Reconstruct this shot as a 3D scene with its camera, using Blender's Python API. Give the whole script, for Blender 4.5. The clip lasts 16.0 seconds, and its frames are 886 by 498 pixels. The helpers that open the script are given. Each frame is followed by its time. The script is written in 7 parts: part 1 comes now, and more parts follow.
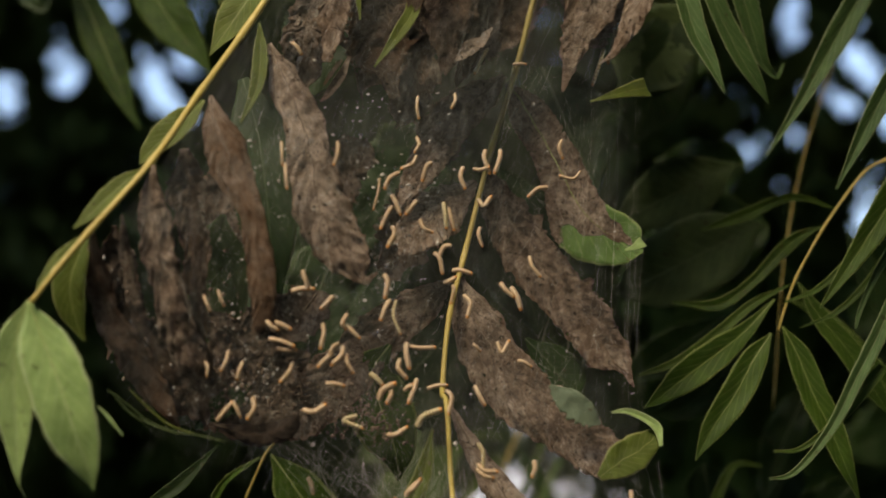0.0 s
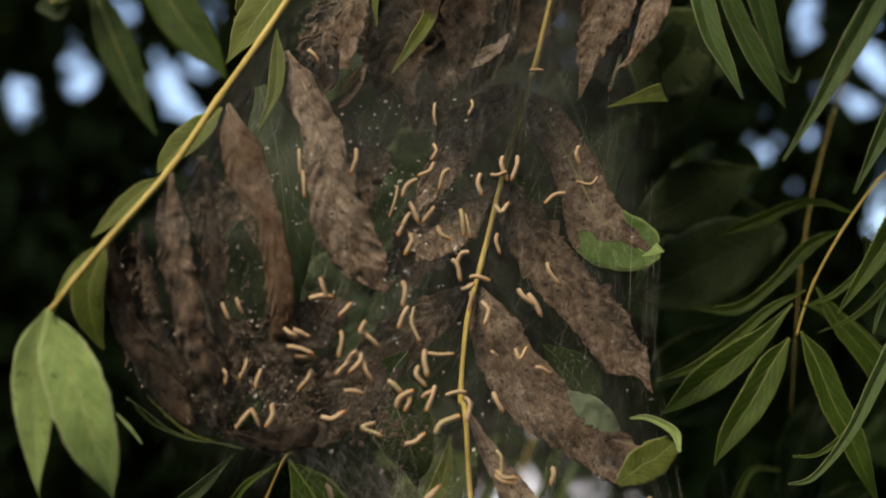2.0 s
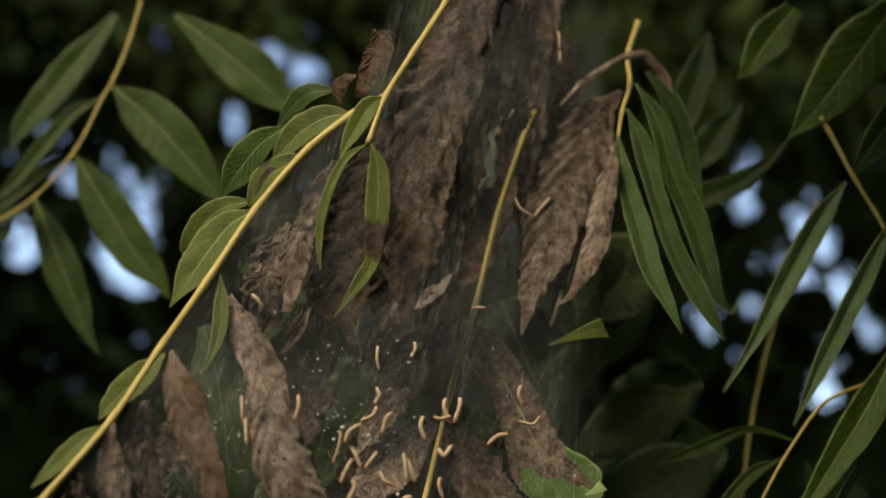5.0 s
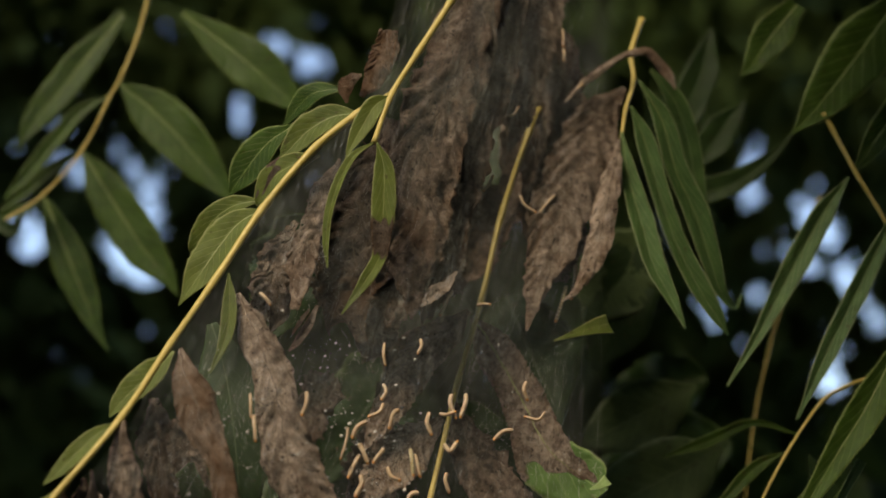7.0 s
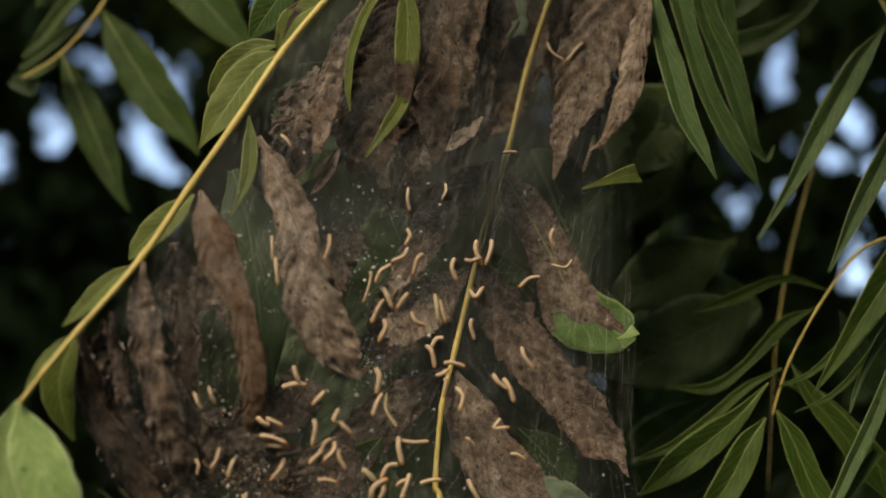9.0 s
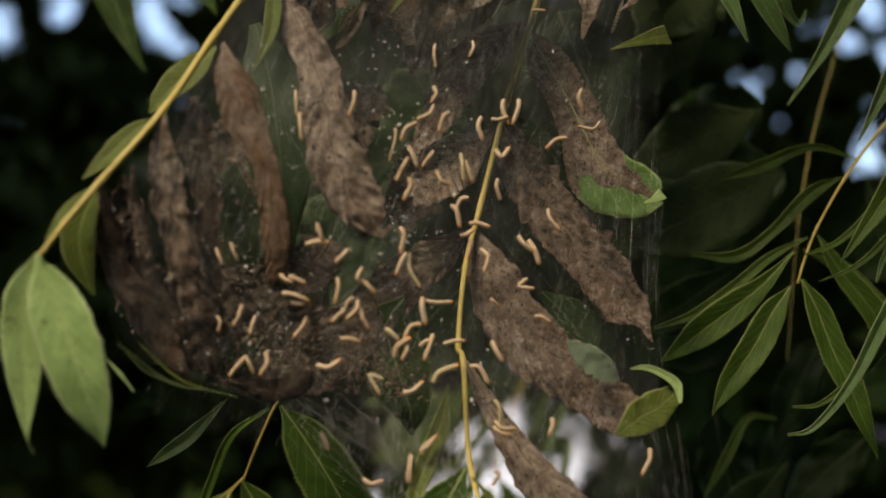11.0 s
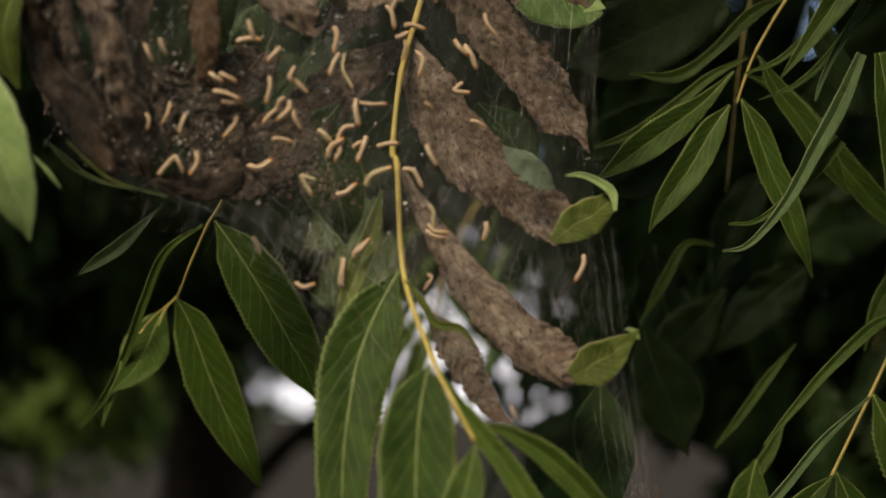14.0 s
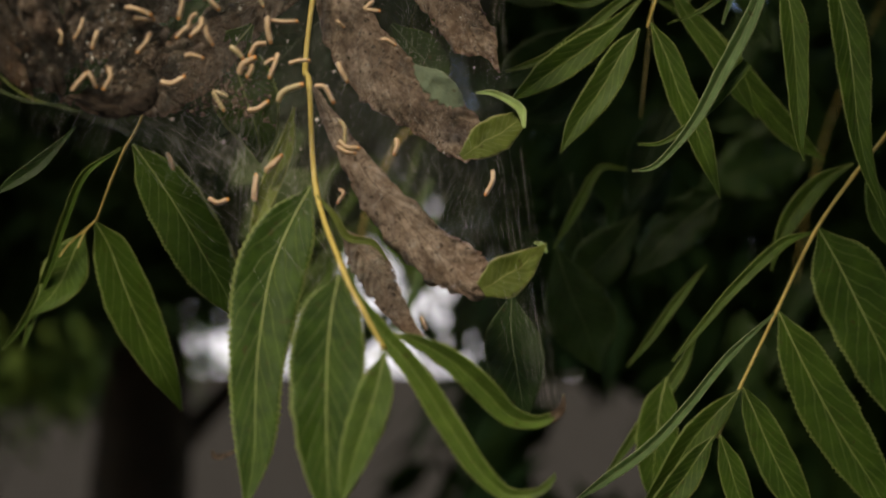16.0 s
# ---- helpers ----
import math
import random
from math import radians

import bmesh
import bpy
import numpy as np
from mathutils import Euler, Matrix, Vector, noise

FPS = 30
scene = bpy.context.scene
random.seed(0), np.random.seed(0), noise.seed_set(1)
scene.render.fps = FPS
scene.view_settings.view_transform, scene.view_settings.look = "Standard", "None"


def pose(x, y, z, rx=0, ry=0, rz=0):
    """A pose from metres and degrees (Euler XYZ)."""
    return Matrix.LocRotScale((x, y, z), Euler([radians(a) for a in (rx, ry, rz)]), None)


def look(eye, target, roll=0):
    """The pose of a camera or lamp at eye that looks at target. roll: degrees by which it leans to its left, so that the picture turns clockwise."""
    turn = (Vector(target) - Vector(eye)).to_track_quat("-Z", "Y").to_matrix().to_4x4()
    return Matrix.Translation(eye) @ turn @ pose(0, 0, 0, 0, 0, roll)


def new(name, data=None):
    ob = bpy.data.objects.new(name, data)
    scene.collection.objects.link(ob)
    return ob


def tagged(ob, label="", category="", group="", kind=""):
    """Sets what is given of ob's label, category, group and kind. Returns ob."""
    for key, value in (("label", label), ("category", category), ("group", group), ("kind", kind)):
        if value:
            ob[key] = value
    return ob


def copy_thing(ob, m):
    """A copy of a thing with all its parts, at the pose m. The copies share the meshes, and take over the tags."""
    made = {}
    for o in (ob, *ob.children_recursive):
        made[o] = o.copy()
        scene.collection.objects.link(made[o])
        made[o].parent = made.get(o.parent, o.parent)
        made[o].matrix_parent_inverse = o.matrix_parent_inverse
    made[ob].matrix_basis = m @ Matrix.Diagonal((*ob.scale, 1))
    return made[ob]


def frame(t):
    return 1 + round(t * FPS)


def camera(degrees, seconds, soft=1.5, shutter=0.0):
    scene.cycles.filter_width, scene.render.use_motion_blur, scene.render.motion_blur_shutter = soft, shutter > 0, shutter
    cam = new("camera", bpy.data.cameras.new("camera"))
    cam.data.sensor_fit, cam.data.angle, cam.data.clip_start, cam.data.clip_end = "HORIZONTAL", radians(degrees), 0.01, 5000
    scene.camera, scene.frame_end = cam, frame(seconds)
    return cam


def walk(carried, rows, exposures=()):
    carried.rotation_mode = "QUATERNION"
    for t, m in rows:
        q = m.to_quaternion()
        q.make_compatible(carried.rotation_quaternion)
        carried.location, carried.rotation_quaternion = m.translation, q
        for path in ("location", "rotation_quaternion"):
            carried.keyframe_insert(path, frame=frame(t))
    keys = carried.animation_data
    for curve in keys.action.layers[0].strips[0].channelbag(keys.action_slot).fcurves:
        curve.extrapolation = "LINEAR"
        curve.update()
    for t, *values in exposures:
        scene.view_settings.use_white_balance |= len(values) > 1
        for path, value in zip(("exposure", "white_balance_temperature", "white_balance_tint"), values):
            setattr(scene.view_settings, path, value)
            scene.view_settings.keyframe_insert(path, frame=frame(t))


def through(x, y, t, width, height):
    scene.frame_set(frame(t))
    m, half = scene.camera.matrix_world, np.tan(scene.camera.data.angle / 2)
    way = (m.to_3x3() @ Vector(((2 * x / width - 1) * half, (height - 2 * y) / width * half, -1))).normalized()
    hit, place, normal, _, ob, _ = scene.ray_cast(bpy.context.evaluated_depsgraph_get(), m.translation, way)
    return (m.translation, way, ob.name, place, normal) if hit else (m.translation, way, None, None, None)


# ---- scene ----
cam = camera(30, 16.0, soft=1.6)
cam.data.dof.use_dof = True
cam.data.dof.focus_distance = 0.83
cam.data.dof.aperture_fstop = 5.0

PATH = [
    (0, (0.00857, -0.83720, 1.53804), (0.00838, 0.14057, 1.74770), 0.11),
    (0.5, (0.00821, -0.84014, 1.53680), (0.00145, 0.13723, 1.74820), 0.04),
    (1, (0.00820, -0.84086, 1.53608), (0.00106, 0.13667, 1.74676), -0.09),
    (1.5, (0.00930, -0.84072, 1.53761), (0.00020, 0.13682, 1.74818), 0.06),
    (2, (0.00662, -0.83774, 1.54077), (-0.00174, 0.13990, 1.75088), 0.01),
    (2.5, (0.00767, -0.83430, 1.55164), (0.00679, 0.14194, 1.76835), -0.12),
    (3, (0.00895, -0.83425, 1.55990), (0.01243, 0.13831, 1.79255), -0.41),
    (3.5, (0.00696, -0.83710, 1.56556), (0.01350, 0.13126, 1.81506), -0.46),
    (4, (0.01022, -0.84420, 1.57346), (0.02344, 0.11913, 1.84146), -0.51),
    (4.5, (0.00793, -0.84650, 1.57951), (0.02865, 0.11271, 1.86144), -0.44),
    (4.7, (0.00710, -0.84946, 1.57917), (0.03297, 0.10691, 1.87021), -0.49),
    (5.75, (0.00765, -0.85370, 1.58346), (0.03223, 0.09750, 1.89107), -0.50),
    (6.8, (0.00819, -0.85794, 1.58175), (0.03168, 0.09595, 1.88097), -0.51),
    (7, (0.00724, -0.86178, 1.58192), (0.02921, 0.09365, 1.87631), -0.63),
    (7.5, (0.00682, -0.85853, 1.57858), (0.02710, 0.10130, 1.85843), -0.66),
    (8, (0.00874, -0.85006, 1.57213), (0.02649, 0.11380, 1.83796), -0.37),
    (8.5, (0.00657, -0.84356, 1.56441), (0.01761, 0.12346, 1.81887), -0.37),
    (9, (0.00742, -0.83726, 1.55820), (0.01391, 0.13367, 1.79749), -0.43),
    (11.3, (-0.00228, -0.81862, 1.54701), (0.00341, 0.16851, 1.70686), 0.62),
    (11.5, (-0.00206, -0.81619, 1.54365), (0.00493, 0.17194, 1.69710), 0.72),
    (12, (-0.00296, -0.81361, 1.54056), (0.00123, 0.17706, 1.67679), 0.92),
    (12.5, (-0.00107, -0.81613, 1.53642), (0.01414, 0.17604, 1.66036), 0.63),
    (13, (-0.00116, -0.81797, 1.53199), (0.02517, 0.17434, 1.65294), 0.67),
    (13.5, (0.00034, -0.81520, 1.52414), (0.03048, 0.17784, 1.63796), 0.65),
    (14, (0.00701, -0.80840, 1.51404), (0.04016, 0.18576, 1.61673), 0.71),
    (14.5, (0.01235, -0.80720, 1.50877), (0.05171, 0.18732, 1.60566), 0.61),
    (15, (0.01473, -0.81106, 1.50116), (0.06557, 0.18340, 1.59316), 0.58),
    (15.5, (0.01511, -0.81791, 1.49538), (0.07405, 0.17695, 1.57769), 0.43),
    (16, (0.01910, -0.82257, 1.49380), (0.08956, 0.17198, 1.57069), 0.30),
]
walk(cam, [(t, look(eye, target, roll)) for t, eye, target, roll in PATH], exposures=[(0, 0.62, 7350, 12), (16, 0.62, 7350, 12)])

# ---- light: an overcast day in the shade of trees ----
world = bpy.data.worlds.new("sky")
scene.world = world
world.use_nodes = True
wn = world.node_tree
sky = wn.nodes.new("ShaderNodeTexSky")
sky.sky_type = "NISHITA"
sky.sun_disc = False
sky.sun_elevation, sky.sun_rotation = radians(47), radians(208)
sky.altitude, sky.air_density, sky.dust_density, sky.ozone_density = 500, 1.0, 1.2, 1.0
wn.links.new(sky.outputs[0], wn.nodes["Background"].inputs[0])
wn.nodes["Background"].inputs[1].default_value = 0.24
sun = new("sun", bpy.data.lights.new("sun", "SUN"))
sun.data.energy, sun.data.angle, sun.data.color = 3.0, radians(22), (1.0, 0.87, 0.66)
sun.matrix_world = look((-3.2, -6, 9.0), (0, 0, 1.7))

# ---- materials ----


def material(name):
    m = bpy.data.materials.new(name)
    m.use_nodes = True
    nt = m.node_tree
    return m, nt, nt.nodes["Principled BSDF"]


def add(nt, kind, **values):
    n = nt.nodes.new(kind)
    for key, v in values.items():
        n.inputs[key.replace("_", " ")].default_value = v
    return n


def maths(nt, op, a, b=None, c=None, clamp=False):
    n = nt.nodes.new("ShaderNodeMath")
    n.operation, n.use_clamp = op, clamp
    for k, v in enumerate((a, b, c)):
        if v is None:
            continue
        if isinstance(v, (int, float)):
            n.inputs[k].default_value = v
        else:
            nt.links.new(v, n.inputs[k])
    return n.outputs[0]


def ramp(nt, fac, stops):
    n = nt.nodes.new("ShaderNodeValToRGB")
    el = n.color_ramp.elements
    while len(el) < len(stops):
        el.new(0.5)
    for e, (pos, col) in zip(el, stops):
        e.position, e.color = pos, (*col, 1)
    nt.links.new(fac, n.inputs[0])
    return n.outputs[0]


def mix(nt, fac, a, b, blend="MIX"):
    n = nt.nodes.new("ShaderNodeMix")
    n.data_type, n.blend_type = "RGBA", blend
    for key, v in ((0, fac), (6, a), (7, b)):
        if isinstance(v, (int, float)):
            n.inputs[key].default_value = v
        elif isinstance(v, tuple):
            n.inputs[key].default_value = (*v, 1)
        else:
            nt.links.new(v, n.inputs[key])
    return n.outputs[2]


def noise_tex(nt, scale, detail=3.0, vector=None, rough=0.55):
    n = add(nt, "ShaderNodeTexNoise", Scale=scale, Detail=detail, Roughness=rough)
    if vector is None:
        g = nt.nodes.new("ShaderNodeTexCoord")
        vector = g.outputs["Object"]
    nt.links.new(vector, n.inputs["Vector"])
    return n.outputs[0]


def bump(nt, p, height, strength, distance):
    b = add(nt, "ShaderNodeBump", Strength=strength, Distance=distance)
    nt.links.new(height, b.inputs["Height"])
    nt.links.new(b.outputs[0], p.inputs["Normal"])


def leaf_material(name, dark, light, vein, rough=0.42, through=0.35, rusty=0.35, pale=1.0, dark_marks=1.0):
    """Leaf: u runs across from -1 to 1, v from base to tip; wither turns it into a chewed brown skin."""
    m, nt, p = material(name)
    uv = nt.nodes.new("ShaderNodeUVMap")
    uv.uv_map = "UVMap"
    sep = nt.nodes.new("ShaderNodeSeparateXYZ")
    nt.links.new(uv.outputs[0], sep.inputs[0])
    u, v = sep.outputs[0], sep.outputs[1]
    au = maths(nt, "ABSOLUTE", u)
    rnd = nt.nodes.new("ShaderNodeObjectInfo").outputs["Random"]
    wob = noise_tex(nt, 60, 2)
    # side veins sweep forward from the midrib
    phase = maths(nt, "ADD", maths(nt, "MULTIPLY_ADD", v, 12.0, maths(nt, "MULTIPLY_ADD", wob, 0.8, maths(nt, "MULTIPLY", maths(nt, "SIGN", u), maths(nt, "MULTIPLY", rnd, 0.4)))), maths(nt, "MULTIPLY", maths(nt, "POWER", au, 0.8), -2.6))
    tri = maths(nt, "PINGPONG", phase, 0.5)
    side = maths(nt, "MULTIPLY", maths(nt, "SUBTRACT", 1.0, maths(nt, "MULTIPLY", tri, 13.0, clamp=True), clamp=True), maths(nt, "SUBTRACT", 1.0, maths(nt, "MULTIPLY", au, 0.7)))
    mid = maths(nt, "SUBTRACT", 1.0, maths(nt, "MULTIPLY", au, 28.0), clamp=True)
    wither = nt.nodes.new("ShaderNodeAttribute")
    wither.attribute_name = "wither"
    blot = noise_tex(nt, 170, 5, rough=0.65)
    fine = noise_tex(nt, 900, 4, rough=0.7)
    broad = noise_tex(nt, 28, 3)
    green = mix(nt, maths(nt, "MULTIPLY_ADD", broad, 0.9, maths(nt, "MULTIPLY_ADD", rnd, 0.5, -0.25), clamp=True), dark, light)
    green = mix(nt, maths(nt, "MULTIPLY", fine, 0.35), green, tuple(0.45 * c for c in dark))
    green = mix(nt, maths(nt, "MULTIPLY", side, maths(nt, "MULTIPLY", blot, 0.85)), green, vein)
    green = mix(nt, maths(nt, "MULTIPLY", mid, maths(nt, "MULTIPLY_ADD", v, -0.3, 1.0)), green, vein)
    patchy = maths(nt, "MULTIPLY_ADD", noise_tex(nt, 85, 4, rough=0.65), 2.6, -1.05, clamp=True)
    green = mix(nt, maths(nt, "MULTIPLY", patchy, 0.45), green, tuple(1.5 * c for c in light))
    spots = maths(nt, "MULTIPLY_ADD", noise_tex(nt, 260, 2), 16.0, -10.5, clamp=True)
    green = mix(nt, maths(nt, "MULTIPLY", spots, 0.55), green, (0.05, 0.035, 0.012))
    edge = maths(nt, "MULTIPLY_ADD", au, 10.0, -9.0, clamp=True)
    green = mix(nt, maths(nt, "MULTIPLY", edge, 0.75), green, vein)
    brown = ramp(nt, maths(nt, "MULTIPLY_ADD", rnd, 0.35, maths(nt, "MULTIPLY_ADD", blot, 1.3, maths(nt, "MULTIPLY_ADD", broad, 0.9, -0.85)), clamp=True), [(p_, tuple(min(0.62, pale * c) for c in col)) for p_, col in ((0.0, (0.030, 0.023, 0.018)), (0.3, (0.120, 0.090, 0.068)), (0.62, (0.27, 0.220, 0.175)), (1.0, (0.46, 0.40, 0.34)))])
    warp = mix(nt, 0.012, nt.nodes.new("ShaderNodeTexCoord").outputs["Object"], add(nt, "ShaderNodeTexNoise", Scale=120.0).outputs[1])
    cells = add(nt, "ShaderNodeTexVoronoi", Scale=290.0)
    cells.feature = "DISTANCE_TO_EDGE"
    nt.links.new(warp, cells.inputs["Vector"])
    net = maths(nt, "SUBTRACT", 1.0, maths(nt, "MULTIPLY", cells.outputs["Distance"], 6.5), clamp=True)
    brown = mix(nt, maths(nt, "MULTIPLY", net, maths(nt, "MULTIPLY_ADD", broad, 0.8 * dark_marks, 0.25 * dark_marks)), brown, (0.035, 0.026, 0.019))
    rot = maths(nt, "MULTIPLY_ADD", noise_tex(nt, 95, 4, rough=0.7), 7.0, -4.05, clamp=True)
    brown = mix(nt, maths(nt, "MULTIPLY", rot, 0.62 * dark_marks), brown, (0.022, 0.015, 0.010))
    brown = mix(nt, maths(nt, "MULTIPLY", side, 0.55), brown, (0.045, 0.030, 0.020))
    # shade in the folds, painted as dark lines along the dents
    crease = maths(nt, "SUBTRACT", 1.0, maths(nt, "MULTIPLY", maths(nt, "ABSOLUTE", maths(nt, "SUBTRACT", noise_tex(nt, 120, 3, rough=0.6), 0.5)), 22.0, clamp=True), clamp=True)
    brown = mix(nt, maths(nt, "MULTIPLY", crease, 0.35 * dark_marks), brown, (0.030, 0.021, 0.015))
    brown = mix(nt, maths(nt, "MULTIPLY", mid, 0.6), brown, (0.11, 0.065, 0.035))
    speck = maths(nt, "MULTIPLY_ADD", noise_tex(nt, 420, 2), 14.0, -8.6, clamp=True)
    brown = mix(nt, maths(nt, "MULTIPLY", speck, 0.8), brown, (0.012, 0.009, 0.007))
    rust = maths(nt, "MULTIPLY_ADD", maths(nt, "MULTIPLY_ADD", v, 0.22, noise_tex(nt, 45, 3)), 5.0, -1.9 if rusty > 0.6 else -3.2, clamp=True)
    brown = mix(nt, maths(nt, "MULTIPLY", rust, rusty), brown, (0.15, 0.078, 0.034))
    rim = maths(nt, "MULTIPLY", maths(nt, "MULTIPLY_ADD", au, 5.0, -3.9, clamp=True), maths(nt, "MULTIPLY_ADD", broad, 4.0, -1.6, clamp=True))
    brown = mix(nt, maths(nt, "MULTIPLY", rim, rusty), brown, (0.22, 0.10, 0.03))
    w = maths(nt, "MULTIPLY_ADD", maths(nt, "ADD", wither.outputs["Fac"], maths(nt, "MULTIPLY_ADD", blot, 0.5, -0.25)), 6.0, -2.5, clamp=True)
    col = mix(nt, w, green, brown)
    nt.links.new(col, p.inputs["Base Color"])
    nt.links.new(maths(nt, "MULTIPLY_ADD", w, maths(nt, "MULTIPLY_ADD", rot, -0.28, 0.22), maths(nt, "MULTIPLY_ADD", fine, 0.2, rough - 0.1)), p.inputs["Roughness"])
    p.inputs["Specular IOR Level"].default_value = 0.17
    relief = maths(nt, "ADD", maths(nt, "MULTIPLY", side, maths(nt, "MULTIPLY_ADD", w, 0.1, -0.25)), maths(nt, "ADD", maths(nt, "MULTIPLY", fine, 0.35), maths(nt, "MULTIPLY", maths(nt, "MULTIPLY_ADD", crease, -1.2, maths(nt, "MULTIPLY_ADD", net, -0.9, maths(nt, "MULTIPLY", blot, 2.6))), w)))
    bump(nt, p, relief, 0.7, 0.0014)
    tr = add(nt, "ShaderNodeBsdfTranslucent")
    nt.links.new(col, tr.inputs["Color"])
    ms = add(nt, "ShaderNodeMixShader", Fac=through)
    nt.links.new(p.outputs[0], ms.inputs[1])
    nt.links.new(tr.outputs[0], ms.inputs[2])
    # chewed holes in the withered skin, most of them near the rim
    hole = maths(nt, "MULTIPLY_ADD", maths(nt, "MULTIPLY_ADD", maths(nt, "MULTIPLY", au, au), 0.13, noise_tex(nt, 330, 3, rough=0.65)), 30.0, -21.3, clamp=True)
    open_ = add(nt, "ShaderNodeBsdfTransparent")
    skin = nt.nodes.new("ShaderNodeMixShader")
    nt.links.new(maths(nt, "MULTIPLY", hole, w), skin.inputs[0])
    nt.links.new(ms.outputs[0], skin.inputs[1])
    nt.links.new(open_.outputs[0], skin.inputs[2])
    nt.links.new(skin.outputs[0], nt.nodes["Material Output"].inputs[0])
    return m


def plain(name, stops, scale=40, rough=0.6, relief=0.3, dist=0.001, spec=0.4):
    m, nt, p = material(name)
    n = noise_tex(nt, scale, 4)
    f = noise_tex(nt, scale * 7, 3)
    nt.links.new(ramp(nt, maths(nt, "MULTIPLY_ADD", f, 0.4, maths(nt, "MULTIPLY", n, 0.7), clamp=True), stops), p.inputs["Base Color"])
    p.inputs["Roughness"].default_value = rough
    p.inputs["Specular IOR Level"].default_value = spec
    bump(nt, p, maths(nt, "ADD", n, maths(nt, "MULTIPLY", f, 0.5)), relief, dist)
    return m


LEAF = leaf_material("leaf_green", (0.018, 0.046, 0.006), (0.056, 0.108, 0.013), (0.27, 0.33, 0.11))
# base colour raised in place of light shining through the leaf
LEAF_LIME = leaf_material("leaf_lime_lit", (0.18, 0.29, 0.09), (0.30, 0.42, 0.16), (0.48, 0.55, 0.32), through=0.2)
LEAF_DEAD = leaf_material("leaf_dead", (0.05, 0.09, 0.03), (0.08, 0.13, 0.045), (0.22, 0.25, 0.12), rough=0.6, through=0.25, pale=1.5)
# darkened copy of leaf_green: shade on the leaves behind put into the colour
LEAF_IN_SHADE = leaf_material("leaf_in_shade", (0.010, 0.026, 0.006), (0.022, 0.048, 0.010), (0.05, 0.08, 0.025))
LEAF_OLIVE = leaf_material("leaf_olive", (0.07, 0.105, 0.018), (0.14, 0.18, 0.038), (0.36, 0.37, 0.16), through=0.45)
LEAF_PALE = leaf_material("leaf_pale", (0.045, 0.10, 0.028), (0.085, 0.155, 0.05), (0.36, 0.42, 0.22))
# dead leaf brightened in its colour where too little light reaches the nest
LEAF_DEAD_LIT = leaf_material("leaf_dead_lit", (0.05, 0.09, 0.03), (0.08, 0.13, 0.045), (0.22, 0.25, 0.12), rough=0.6, through=0.25, rusty=0.35, pale=2.2, dark_marks=0.85)
LEAF_RUST = leaf_material("leaf_rust", (0.05, 0.09, 0.03), (0.08, 0.13, 0.045), (0.22, 0.25, 0.12), rough=0.6, through=0.3, rusty=0.5, pale=1.1)
STEM = plain("stem_yellow", [(0.0, (0.13, 0.10, 0.02)), (0.5, (0.33, 0.26, 0.06)), (1.0, (0.47, 0.38, 0.12))], 70, 0.5)
BARK = plain("bark", [(0.2, (0.014, 0.010, 0.007)), (0.8, (0.05, 0.036, 0.025))], 12, 0.9, 0.8, 0.02, 0.0)
# duller copy for broad leaves in shade, its colour raised against that shade
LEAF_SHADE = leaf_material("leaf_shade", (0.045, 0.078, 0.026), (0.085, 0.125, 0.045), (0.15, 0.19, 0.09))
# the next two dead leaves have missing light added to their colours
LEAF_BRONZE = leaf_material("leaf_bronze", (0.05, 0.09, 0.03), (0.08, 0.13, 0.045), (0.22, 0.25, 0.12), rough=0.55, through=0.3, rusty=0.61, pale=2.0, dark_marks=0.6)
LEAF_WARM = leaf_material("leaf_warm", (0.05, 0.09, 0.03), (0.08, 0.13, 0.045), (0.22, 0.25, 0.12), rough=0.55, through=0.2, rusty=0.5, pale=2.3, dark_marks=0.4)
# near-black brown for the rolled lip at the nest's bottom
LEAF_LIP = leaf_material("leaf_dark_brown", (0.02, 0.03, 0.01), (0.03, 0.04, 0.015), (0.05, 0.05, 0.03), rough=0.4, through=0.05, rusty=0.1, pale=0.2)
LEAF_MID = leaf_material("leaf_mid", (0.04, 0.085, 0.012), (0.09, 0.15, 0.025), (0.30, 0.36, 0.12))
# darker, fainter-veined copy of leaf_green, only for the upper spray in shade
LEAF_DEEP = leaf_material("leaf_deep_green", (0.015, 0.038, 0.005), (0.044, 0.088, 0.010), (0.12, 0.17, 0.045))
# pale grey-green for one patch on a dead leaflet
LEAF_GREY = leaf_material("leaf_grey_green", (0.10, 0.14, 0.09), (0.17, 0.22, 0.15), (0.16, 0.20, 0.13), rough=0.6, through=0.2)
LEAF_HALF = leaf_material("leaf_half_green", (0.045, 0.10, 0.02), (0.085, 0.155, 0.035), (0.25, 0.33, 0.13), rough=0.5, through=0.3, rusty=0.2, pale=1.7)
MATS = {"n": LEAF_DEEP, "m": LEAF_MID, "w": LEAF_GREY, "v": LEAF_WARM, "t": LEAF_LIP, "q": LEAF_BRONZE, "e": LEAF_HALF, "h": LEAF_SHADE, "g": LEAF, "l": LEAF_LIME, "d": LEAF_DEAD, "k": LEAF_IN_SHADE, "o": LEAF_OLIVE, "r": LEAF_RUST, "s": LEAF_DEAD_LIT, "b": LEAF_PALE}


# ---- builders ----
def part(name, bm, mat, parent, label="", smooth=True):
    me = bpy.data.meshes.new(name)
    bm.to_mesh(me)
    bm.free()
    me.materials.append(mat)
    if smooth:
        me.polygons.foreach_set("use_smooth", [True] * len(me.polygons))
    ob = new(name, me)
    if parent:
        ob.parent = parent
        ob.matrix_parent_inverse = parent.matrix_world.inverted()
    if label:
        ob["label"] = label
    return ob


